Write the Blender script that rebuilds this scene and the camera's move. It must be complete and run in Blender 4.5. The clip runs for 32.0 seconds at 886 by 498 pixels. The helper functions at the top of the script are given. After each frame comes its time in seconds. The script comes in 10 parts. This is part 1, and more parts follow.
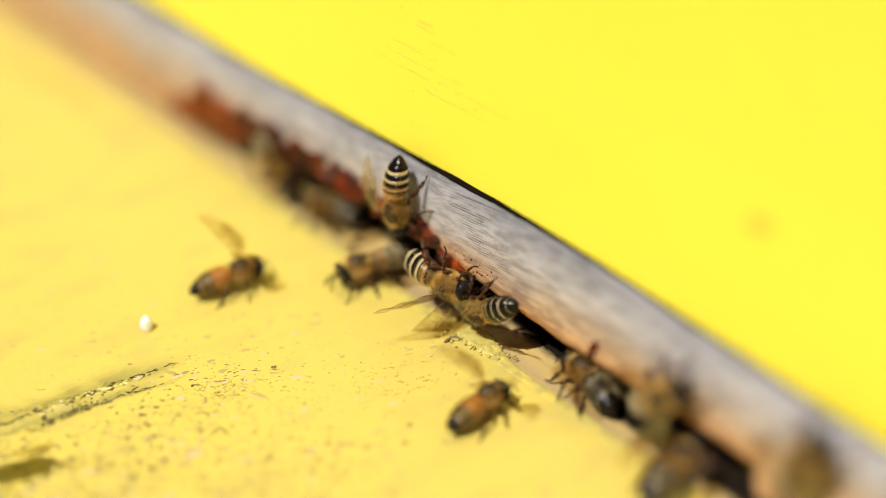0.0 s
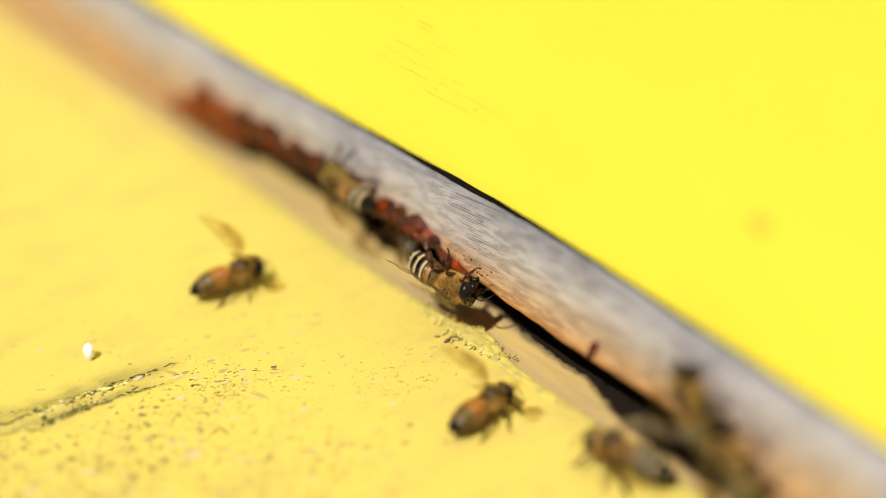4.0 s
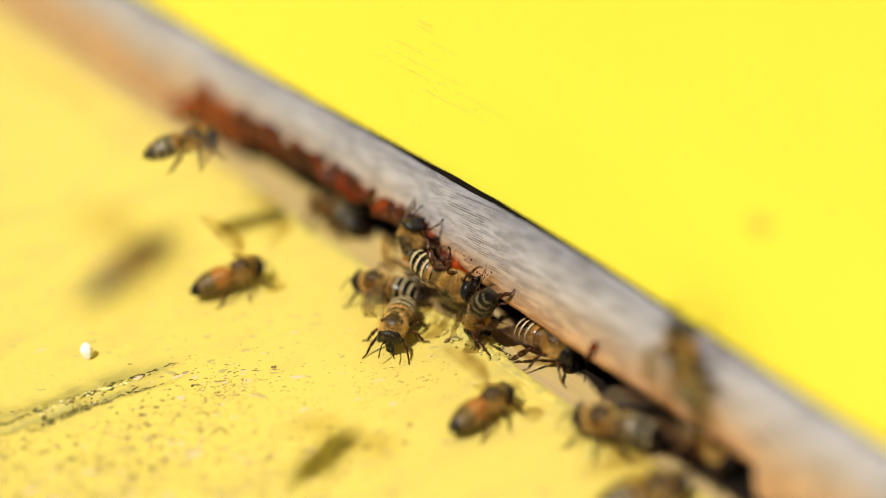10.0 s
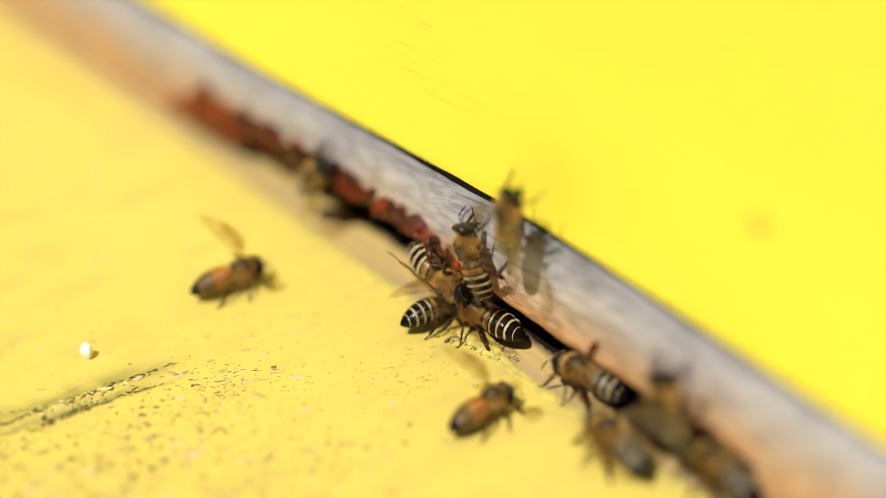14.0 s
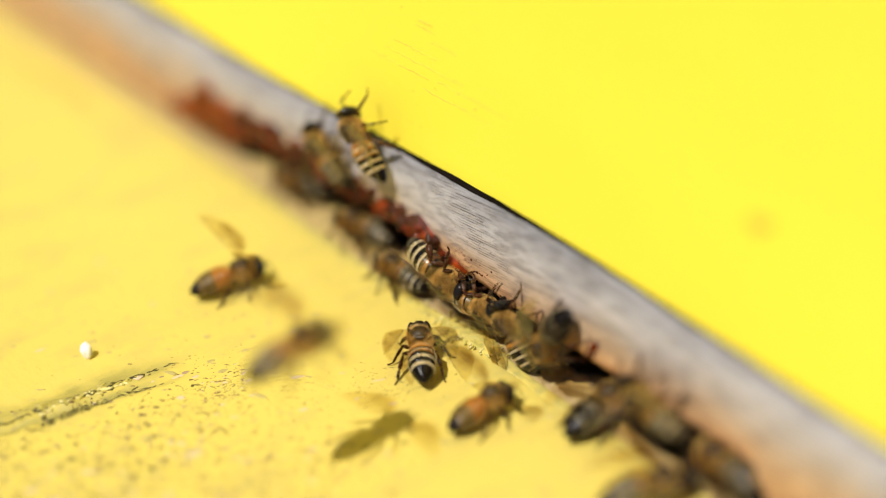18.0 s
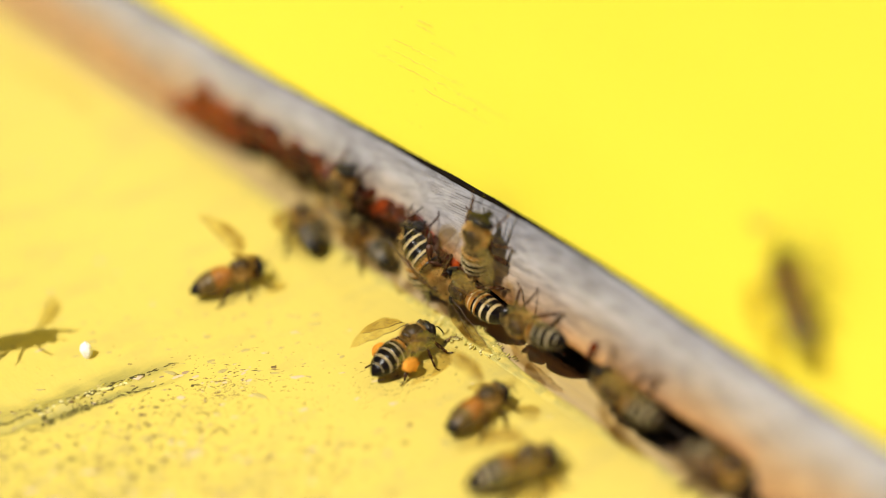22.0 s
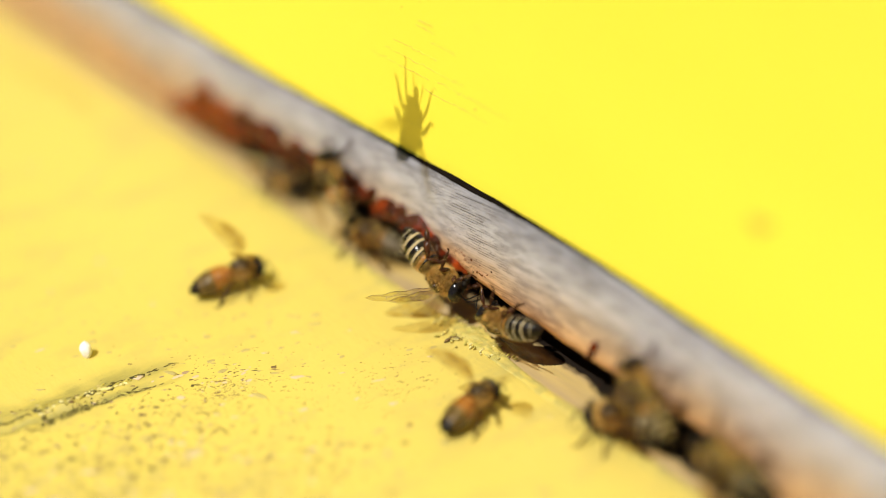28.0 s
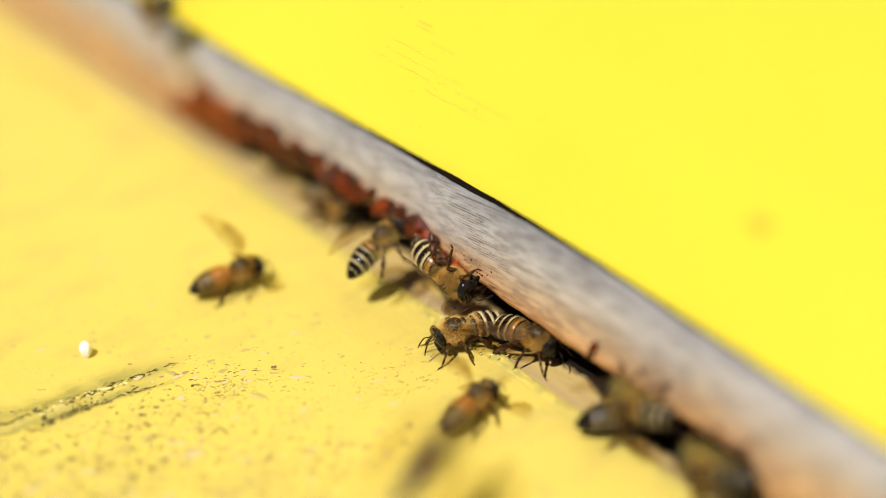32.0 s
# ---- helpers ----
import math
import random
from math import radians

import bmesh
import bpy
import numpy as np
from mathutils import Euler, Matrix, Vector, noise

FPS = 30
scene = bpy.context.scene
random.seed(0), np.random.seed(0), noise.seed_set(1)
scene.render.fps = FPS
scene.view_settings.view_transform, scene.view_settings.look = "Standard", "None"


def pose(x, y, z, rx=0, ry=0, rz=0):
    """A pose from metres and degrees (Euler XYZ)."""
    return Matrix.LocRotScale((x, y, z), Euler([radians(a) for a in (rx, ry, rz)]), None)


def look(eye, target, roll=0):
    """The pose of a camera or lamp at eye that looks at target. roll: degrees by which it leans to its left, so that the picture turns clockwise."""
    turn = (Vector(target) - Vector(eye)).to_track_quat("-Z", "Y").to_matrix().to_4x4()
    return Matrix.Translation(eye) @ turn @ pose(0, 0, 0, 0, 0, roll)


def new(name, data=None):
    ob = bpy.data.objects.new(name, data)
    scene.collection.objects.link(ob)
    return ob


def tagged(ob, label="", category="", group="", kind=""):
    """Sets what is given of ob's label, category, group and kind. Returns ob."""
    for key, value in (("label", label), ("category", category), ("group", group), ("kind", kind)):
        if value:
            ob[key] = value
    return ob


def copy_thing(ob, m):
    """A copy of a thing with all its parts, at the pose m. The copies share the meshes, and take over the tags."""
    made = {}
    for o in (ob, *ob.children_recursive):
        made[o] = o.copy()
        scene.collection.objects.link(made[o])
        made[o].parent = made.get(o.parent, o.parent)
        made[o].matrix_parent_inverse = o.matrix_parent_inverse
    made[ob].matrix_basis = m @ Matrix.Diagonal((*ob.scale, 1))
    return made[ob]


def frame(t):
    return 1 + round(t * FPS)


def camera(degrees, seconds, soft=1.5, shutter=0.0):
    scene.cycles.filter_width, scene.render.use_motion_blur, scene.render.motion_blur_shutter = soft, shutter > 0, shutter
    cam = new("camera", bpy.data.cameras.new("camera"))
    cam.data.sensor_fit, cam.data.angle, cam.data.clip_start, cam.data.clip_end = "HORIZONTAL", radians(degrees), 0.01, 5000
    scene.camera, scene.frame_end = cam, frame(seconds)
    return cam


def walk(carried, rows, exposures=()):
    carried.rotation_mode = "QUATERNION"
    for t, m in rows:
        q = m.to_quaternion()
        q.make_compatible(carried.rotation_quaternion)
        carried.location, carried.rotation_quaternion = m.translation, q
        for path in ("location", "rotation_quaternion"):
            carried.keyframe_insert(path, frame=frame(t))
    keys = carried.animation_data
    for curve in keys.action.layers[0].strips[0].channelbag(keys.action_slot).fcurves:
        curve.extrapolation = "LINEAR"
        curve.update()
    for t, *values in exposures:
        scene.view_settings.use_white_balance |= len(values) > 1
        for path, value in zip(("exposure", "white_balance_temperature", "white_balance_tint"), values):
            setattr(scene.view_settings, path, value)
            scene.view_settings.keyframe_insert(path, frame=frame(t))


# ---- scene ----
EYE = pose(0.13946, -0.10619, 0.11634, 58.9262, 2.9988, 52.8169)
cam = camera(30.5, 32.0, soft=0.85, shutter=0.2)
walk(cam, [(0.0, EYE), (32.0, EYE)])
cam.data.dof.use_dof = True
cam.data.dof.focus_distance = 0.203
cam.data.dof.aperture_fstop = 4.2
cam.data.dof.aperture_blades = 9

# ---- light: clear midday sun from behind the viewer, blue sky ----
SUN_FROM = Vector((0.13, -0.51, 0.85)).normalized()
world = bpy.data.worlds.new("sky")
scene.world = world
world.use_nodes = True
wn = world.node_tree.nodes
sky = wn.new("ShaderNodeTexSky")
sky.sky_type, sky.sun_disc = "NISHITA", False
sky.altitude, sky.air_density, sky.dust_density, sky.ozone_density = 1200, 0.5, 0.1, 0.6
sky.sun_elevation = math.asin(SUN_FROM.z)
sky.sun_rotation = math.atan2(SUN_FROM.x, SUN_FROM.y)
wn["Background"].inputs["Strength"].default_value = 0.05
world.node_tree.links.new(sky.outputs["Color"], wn["Background"].inputs["Color"])
sun_data = bpy.data.lights.new("sun", "SUN")
sun_data.energy, sun_data.angle, sun_data.color = 5.0, radians(0.55), (1.0, 0.95, 0.86)
sun = new("sun", sun_data)
sun.matrix_world = look(SUN_FROM * 2.0, (0, 0, 0))
scene.view_settings.exposure = 0.105


# ---- materials ----
def links_of(name):
    m = bpy.data.materials.new(name)
    m.use_nodes = True
    return m, m.node_tree.nodes, m.node_tree.links, m.node_tree.nodes["Principled BSDF"]


def noise_node(n, l, scale, detail=6.0, rough=0.6, stretch=(1, 1, 1), coords="Object", lean=0.0):
    tc, mp, nz = n.new("ShaderNodeTexCoord"), n.new("ShaderNodeMapping"), n.new("ShaderNodeTexNoise")
    mp.inputs["Scale"].default_value = stretch
    nz.inputs["Scale"].default_value, nz.inputs["Detail"].default_value, nz.inputs["Roughness"].default_value = scale, detail, rough
    if lean:
        turn = n.new("ShaderNodeMapping")
        turn.inputs["Rotation"].default_value = (0, radians(lean), 0)
        l.new(tc.outputs[coords], turn.inputs["Vector"])
        l.new(turn.outputs["Vector"], mp.inputs["Vector"])
    else:
        l.new(tc.outputs[coords], mp.inputs["Vector"])
    l.new(mp.outputs["Vector"], nz.inputs["Vector"])
    return nz.outputs["Fac"]


def growth_rings(n, l, spacing, lean):
    """Fine parallel year lines of planed wood, slightly uneven."""
    tc, turn, mp, wv = n.new("ShaderNodeTexCoord"), n.new("ShaderNodeMapping"), n.new("ShaderNodeMapping"), n.new("ShaderNodeTexWave")
    turn.inputs["Rotation"].default_value = (0, radians(lean), 0)
    mp.inputs["Scale"].default_value = (0.05, 0.05, 1)
    wv.wave_type, wv.bands_direction, wv.wave_profile = "BANDS", "Z", "SIN"
    wv.inputs["Scale"].default_value = 0.314 / spacing
    wv.inputs["Distortion"].default_value, wv.inputs["Detail"].default_value, wv.inputs["Detail Scale"].default_value = 2.6, 2.0, 0.6
    l.new(tc.outputs["Object"], turn.inputs["Vector"])
    l.new(turn.outputs["Vector"], mp.inputs["Vector"])
    l.new(mp.outputs["Vector"], wv.inputs["Vector"])
    return wv.outputs["Fac"]


def ramp(n, l, fac, stops):
    r = n.new("ShaderNodeValToRGB")
    e = r.color_ramp.elements
    e[0].position, e[0].color = stops[0][0], (*stops[0][1], 1)
    e[1].position, e[1].color = stops[-1][0], (*stops[-1][1], 1)
    for p, c in stops[1:-1]:
        e.new(p).color = (*c, 1)
    l.new(fac, r.inputs["Fac"])
    return r.outputs["Color"]


def mixed(n, l, fac, a, b, kind="MIX"):
    m = n.new("ShaderNodeMix")
    m.data_type, m.blend_type = "RGBA", kind
    for sock, v in ((m.inputs["Factor"], fac), (m.inputs["A"], a), (m.inputs["B"], b)):
        if isinstance(v, (int, float)):
            sock.default_value = v
        elif isinstance(v, tuple):
            sock.default_value = (*v, 1)
        else:
            l.new(v, sock)
    return m.outputs["Result"]


def bumped(n, l, bsdf, height, strength, distance):
    b = n.new("ShaderNodeBump")
    b.inputs["Strength"].default_value, b.inputs["Distance"].default_value = strength, distance
    l.new(height, b.inputs["Height"])
    l.new(b.outputs["Normal"], bsdf.inputs["Normal"])


def surface(name, base, dark, scale, rough=0.6, bump=0.3, depth=0.0002, stretch=(1, 1, 1), fine=8.0, spread=(0.35, 0.7)):
    """Two scales of variation between two colours, with fine relief."""
    m, n, l, b = links_of(name)
    big = noise_node(n, l, scale, 5, 0.6, stretch)
    small = noise_node(n, l, scale * fine, 6, 0.65, stretch)
    col = mixed(n, l, ramp(n, l, big, [(spread[0], (0, 0, 0)), (spread[1], (1, 1, 1))]), dark, base)
    col = mixed(n, l, 0.25, col, ramp(n, l, small, [(0.3, dark), (0.7, base)]))
    l.new(col, b.inputs["Base Color"])
    b.inputs["Roughness"].default_value = rough
    bumped(n, l, b, small, bump, depth)
    return m


def paint(name, base, tint, worn, rough, soil, relief):
    """Glossy oil paint on planed boards: brush grain along x, faint stains, pin-head wear."""
    m, n, l, b = links_of(name)
    cloud = noise_node(n, l, 22, 4, 0.55)
    grain = noise_node(n, l, 160, 6, 0.6, (0.12, 1, 1))
    pits = noise_node(n, l, 900, 3, 0.5, (0.6, 1, 1))
    spot = noise_node(n, l, 55, 3, 0.5)
    col = mixed(n, l, ramp(n, l, cloud, [(0.3, (0, 0, 0)), (0.75, (1, 1, 1))]), base, tint)
    mottle = noise_node(n, l, 140, 5, 0.65, (1, 0.45, 1))
    col = mixed(n, l, mixed(n, l, 1.0, ramp(n, l, mottle, [(0.50, (0, 0, 0)), (0.74, (1, 1, 1))]), (soil, soil, soil), "MULTIPLY"), col, worn)
    # paint thinned to olive where the board has split
    torn, fray, crumb = n.new("ShaderNodeAttribute"), noise_node(n, l, 620, 6, 0.7, (1, 0.35, 1)), n.new("ShaderNodeMath")
    torn.attribute_name = "torn"
    crumb.operation, crumb.use_clamp = "MULTIPLY", True
    l.new(torn.outputs["Fac"], crumb.inputs[0])
    l.new(ramp(n, l, fray, [(0.30, (0.3, 0.3, 0.3)), (0.62, (1, 1, 1))]), crumb.inputs[1])
    col = mixed(n, l, crumb.outputs["Value"], col, (0.25, 0.225, 0.06))
    speck = mixed(n, l, 1.0, ramp(n, l, pits, [(0.66, (0, 0, 0)), (0.72, (1, 1, 1))]), ramp(n, l, spot, [(0.5, (0, 0, 0)), (0.7, (1, 1, 1))]), "MULTIPLY")
    col = mixed(n, l, speck, col, worn)
    l.new(col, b.inputs["Base Color"])
    b.inputs["Roughness"].default_value = rough
    both = n.new("ShaderNodeMath")
    both.operation = "ADD"
    l.new(grain, both.inputs[0])
    l.new(pits, both.inputs[1])
    bumped(n, l, b, both.outputs["Value"], relief, 0.0002)
    return m


WALL_PAINT = paint("yellow_wall_paint", (0.93, 0.80, 0.062), (0.91, 0.768, 0.056), (0.55, 0.40, 0.05), 0.5, 0.0, 0.1)
BOARD_PAINT = paint("yellow_board_paint", (0.60, 0.488, 0.100), (0.585, 0.458, 0.102), (0.36, 0.30, 0.11), 0.55, 0.55, 0.45)


LEAN = 5.0


def weathered_wood():
    m, n, l, b = links_of("weathered_grey_wood")
    lines, breaks = growth_rings(n, l, 0.00036, LEAN), noise_node(n, l, 1500, 3, 0.6, (0.22, 1, 1), lean=LEAN)
    broad = noise_node(n, l, 260, 5, 0.65, (0.12, 1, 1))
    fleck = noise_node(n, l, 3600, 4, 0.65, (0.35, 1, 1), lean=LEAN)
    worn = noise_node(n, l, 420, 4, 0.6, (0.35, 1, 1))
    col = ramp(n, l, breaks, [(0.34, (0.66, 0.64, 0.63)), (0.52, (0.84, 0.82, 0.80)), (0.66, (0.98, 0.97, 0.96))])
    groove = mixed(n, l, 1.0, ramp(n, l, lines, [(0.68, (0, 0, 0)), (0.97, (1, 1, 1))]), ramp(n, l, breaks, [(0.40, (1, 1, 1)), (0.55, (0.12, 0.12, 0.12))]), "MULTIPLY")
    col = mixed(n, l, groove, col, (0.27, 0.25, 0.235))
    col = mixed(n, l, mixed(n, l, 1.0, ramp(n, l, broad, [(0.38, (0, 0, 0)), (0.66, (1, 1, 1))]), (0.22, 0.22, 0.22), "MULTIPLY"), col, (0.60, 0.58, 0.57))
    dots = mixed(n, l, 1.0, ramp(n, l, fleck, [(0.56, (0, 0, 0)), (0.64, (1, 1, 1))]), ramp(n, l, worn, [(0.50, (0.0, 0.0, 0.0)), (0.70, (0.9, 0.9, 0.9))]), "MULTIPLY")
    col = mixed(n, l, dots, col, (0.11, 0.095, 0.09))
    # silver-grey weathering above, tan wood trodden by bees along the lower edge
    tc, sep, wob, add = n.new("ShaderNodeTexCoord"), n.new("ShaderNodeSeparateXYZ"), noise_node(n, l, 160, 4, 0.6, (0.4, 1, 1)), n.new("ShaderNodeMath")
    l.new(tc.outputs["Object"], sep.inputs["Vector"])
    add.operation, add.inputs[1].default_value = "MULTIPLY_ADD", 0.006
    l.new(wob, add.inputs[0])
    l.new(sep.outputs["Z"], add.inputs[2])
    high = n.new("ShaderNodeMapRange")
    high.inputs["From Min"].default_value, high.inputs["From Max"].default_value = 0.006, 0.022
    l.new(add.outputs["Value"], high.inputs["Value"])
    tint = ramp(n, l, high.outputs["Result"], [(0.12, (0.70, 0.43, 0.21)), (0.38, (0.62, 0.465, 0.33)), (0.56, (0.60, 0.545, 0.525)), (0.72, (0.53, 0.52, 0.56)), (0.95, (0.22, 0.22, 0.25))])
    col = mixed(n, l, 1.0, col, tint, "MULTIPLY")
    # the notch's rim, rubbed to fresh orange wood
    rise, rag, sub = n.new("ShaderNodeAttribute"), noise_node(n, l, 700, 4, 0.65, (0.2, 1, 1)), n.new("ShaderNodeMath")
    rise.attribute_name = "rise"
    sub.operation, sub.inputs[1].default_value = "MULTIPLY_ADD", 0.0022
    l.new(rag, sub.inputs[0])
    l.new(rise.outputs["Fac"], sub.inputs[2])
    rim = n.new("ShaderNodeMapRange")
    rim.inputs["From Min"].default_value, rim.inputs["From Max"].default_value = 0.0020, 0.0050
    rim.inputs["To Min"].default_value, rim.inputs["To Max"].default_value = 0.85, 0.0
    l.new(sub.outputs["Value"], rim.inputs["Value"])
    col = mixed(n, l, rim.outputs["Result"], col, ramp(n, l, breaks, [(0.36, (0.42, 0.19, 0.07)), (0.62, (0.80, 0.45, 0.20))]))
    l.new(col, b.inputs["Base Color"])
    b.inputs["Roughness"].default_value = 0.58
    both = n.new("ShaderNodeMath")
    both.operation = "ADD"
    l.new(groove, both.inputs[0])
    l.new(fleck, both.inputs[1])
    bumped(n, l, b, both.outputs["Value"], 0.7, -0.00008)
    return m


STRIP_WOOD = weathered_wood()
# near-black colour for the shadowed gap between bar and wall
EDGE_SHADE = surface("edge_gap_shade", (0.010, 0.007, 0.006), (0.004, 0.003, 0.002), 400, 0.95, 0.5)
RAW_WOOD = surface("tan_raw_wood", (0.56, 0.41, 0.12), (0.36, 0.265, 0.14), 420, 0.7, 0.5, 0.0002, (0.05, 1, 1))
RUBBED_WOOD = surface("rubbed_orange_wood", (0.80, 0.42, 0.17), (0.50, 0.22, 0.08), 500, 0.55, 0.5, 0.0001, (0.15, 1, 1))
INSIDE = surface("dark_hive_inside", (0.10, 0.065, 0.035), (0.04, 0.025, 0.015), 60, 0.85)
GOUGE = surface("dark_olive_crack", (0.14, 0.112, 0.022), (0.04, 0.032, 0.008), 900, 0.8, 0.6)
SPECK = surface("brown_grit", (0.24, 0.15, 0.05), (0.10, 0.06, 0.024), 1500, 0.7)
MAUVE = surface("mauve_brown_grime", (0.40, 0.285, 0.17), (0.29, 0.20, 0.115), 1200, 0.7)
LILAC = surface("lilac_grey_primer", (0.62, 0.49, 0.34), (0.53, 0.42, 0.28), 900, 0.7)
FADED = surface("thin_olive_paint", (0.55, 0.455, 0.11), (0.40, 0.34, 0.09), 900, 0.6, 0.6)
FLAKE_PAINT = surface("olive_yellow_paint_flake", (0.57, 0.48, 0.09), (0.33, 0.29, 0.065), 700, 0.45, 0.7)
PALE_FLAKE = surface("pale_lifted_paint", (0.82, 0.74, 0.36), (0.66, 0.58, 0.20), 900, 0.35, 0.6)
STAIN = surface("ochre_stain", (0.49, 0.395, 0.13), (0.38, 0.31, 0.11), 700, 0.6)
WAX = surface("white_wax", (0.92, 0.91, 0.88), (0.86, 0.84, 0.80), 800, 0.25)
GRASS = surface("grass", (0.09, 0.12, 0.03), (0.04, 0.06, 0.015), 6, 0.9)
CHITIN = surface("black_brown_chitin", (0.008, 0.0045, 0.003), (0.003, 0.002, 0.0015), 900, 0.27, 0.25, 0.00005)
AMBER = surface("amber_chitin", (0.47, 0.20, 0.028), (0.12, 0.045, 0.009), 700, 0.26, 0.25, 0.00005)
CREAM = surface("cream_hair_band", (0.70, 0.58, 0.33), (0.44, 0.33, 0.16), 1600, 0.7, 0.9, 0.0001)
RUST = surface("rusty_brown_chitin", (0.50, 0.185, 0.02), (0.13, 0.045, 0.008), 800, 0.32, 0.3, 0.00005)
DUSK = surface("dusky_brown_chitin", (0.17, 0.105, 0.025), (0.05, 0.03, 0.009), 600, 0.36, 0.3, 0.00005)
FUZZ = surface("tan_hair", (0.20, 0.105, 0.024), (0.05, 0.027, 0.008), 1100, 0.85, 0.9, 0.0002)
BACK = surface("brown_thorax_back", (0.06, 0.034, 0.012), (0.018, 0.011, 0.005), 1200, 0.38, 0.6, 0.0001)
FACE = surface("black_furry_face", (0.010, 0.007, 0.005), (0.004, 0.003, 0.002), 900, 0.5, 0.5, 0.0001)
EYE_BLACK = surface("black_compound_eye", (0.012, 0.009, 0.008), (0.007, 0.006, 0.005), 2500, 0.12, 0.3, 0.00003)
LEG = surface("red_brown_leg", (0.07, 0.021, 0.005), (0.014, 0.005, 0.003), 900, 0.24)
VEIN = surface("brown_wing_vein", (0.14, 0.08, 0.035), (0.08, 0.045, 0.02), 900, 0.4)
POLLEN = surface("orange_pollen", (0.80, 0.36, 0.03), (0.66, 0.26, 0.02), 1800, 0.8, 0.8, 0.0001)


def shaded_floor():
    """Tan bare wood, with the entrance's deep shade painted near-black towards the inside."""
    m, n, l, b = links_of("shaded_tan_wood")
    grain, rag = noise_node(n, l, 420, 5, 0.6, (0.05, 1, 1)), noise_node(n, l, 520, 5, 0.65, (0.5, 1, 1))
    slot_shade, add = n.new("ShaderNodeAttribute"), n.new("ShaderNodeMath")
    slot_shade.attribute_name = "slot_shade"
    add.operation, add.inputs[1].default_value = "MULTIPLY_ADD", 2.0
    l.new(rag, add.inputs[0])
    l.new(slot_shade.outputs["Fac"], add.inputs[2])
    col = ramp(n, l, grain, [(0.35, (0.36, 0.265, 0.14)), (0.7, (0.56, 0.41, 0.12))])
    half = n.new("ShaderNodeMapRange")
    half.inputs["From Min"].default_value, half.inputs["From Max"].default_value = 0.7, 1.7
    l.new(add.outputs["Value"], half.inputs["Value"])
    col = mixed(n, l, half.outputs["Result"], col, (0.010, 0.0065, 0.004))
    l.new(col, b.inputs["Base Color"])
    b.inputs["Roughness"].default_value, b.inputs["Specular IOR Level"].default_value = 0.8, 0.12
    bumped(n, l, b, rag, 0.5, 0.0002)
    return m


FLOOR_WOOD = shaded_floor()


def resin():
    """Hardened resin: near-black crust, deep red body, orange where it thins."""
    m, n, l, b = links_of("red_brown_propolis")
    body, patch, grit = noise_node(n, l, 420, 5, 0.65), noise_node(n, l, 260, 4, 0.6), noise_node(n, l, 2600, 5, 0.7)
    col = ramp(n, l, body, [(0.36, (0.006, 0.002, 0.001)), (0.47, (0.045, 0.005, 0.001)), (0.57, (0.16, 0.014, 0.002)), (0.69, (0.44, 0.062, 0.005))])
    col = mixed(n, l, ramp(n, l, patch, [(0.52, (0, 0, 0)), (0.62, (1, 1, 1))]), col, (0.016, 0.005, 0.003))
    col = mixed(n, l, 0.22, col, ramp(n, l, grit, [(0.42, (0.006, 0.002, 0.001)), (0.68, (0.34, 0.07, 0.006))]))
    # the thick far end is fresher, rust-orange resin
    tc, sep, far = n.new("ShaderNodeTexCoord"), n.new("ShaderNodeSeparateXYZ"), n.new("ShaderNodeMapRange")
    l.new(tc.outputs["Object"], sep.inputs["Vector"])
    l.new(sep.outputs["X"], far.inputs["Value"])
    far.inputs["From Min"].default_value, far.inputs["From Max"].default_value = -0.050, -0.066
    far.inputs["To Max"].default_value = 0.55
    col = mixed(n, l, far.outputs["Result"], col, ramp(n, l, body, [(0.40, (0.05, 0.010, 0.003)), (0.56, (0.42, 0.085, 0.010))]))
    l.new(col, b.inputs["Base Color"])
    b.inputs["Roughness"].default_value = 0.16
    bumped(n, l, b, grit, 0.7, 0.00022)
    return m


PROPOLIS = resin()


def wing_film():
    """Thin clear membrane: it lets most light through, a little smoky, with a glassy sheen at grazing angles."""
    m, n, l, b = links_of("clear_wing_membrane")
    cells, out = noise_node(n, l, 500, 2, 0.5), n["Material Output"]
    clear, sheen, mix, graze, share = n.new("ShaderNodeBsdfTransparent"), n.new("ShaderNodeBsdfGlossy"), n.new("ShaderNodeMixShader"), n.new("ShaderNodeLayerWeight"), n.new("ShaderNodeMath")
    l.new(ramp(n, l, cells, [(0.3, (0.70, 0.61, 0.46)), (0.7, (0.88, 0.82, 0.70))]), clear.inputs["Color"])
    sheen.inputs["Roughness"].default_value = 0.28
    relief = n.new("ShaderNodeBump")
    relief.inputs["Strength"].default_value, relief.inputs["Distance"].default_value = 0.6, 0.0001
    l.new(cells, relief.inputs["Height"])
    l.new(relief.outputs["Normal"], sheen.inputs["Normal"])
    graze.inputs["Blend"].default_value = 0.35
    share.operation, share.inputs[1].default_value, share.inputs[2].default_value = "MULTIPLY_ADD", 0.18, 0.012
    l.new(graze.outputs["Fresnel"], share.inputs[0])
    l.new(share.outputs["Value"], mix.inputs["Fac"])
    l.new(clear.outputs["BSDF"], mix.inputs[1])
    l.new(sheen.outputs["BSDF"], mix.inputs[2])
    l.new(mix.outputs["Shader"], out.inputs["Surface"])
    return m


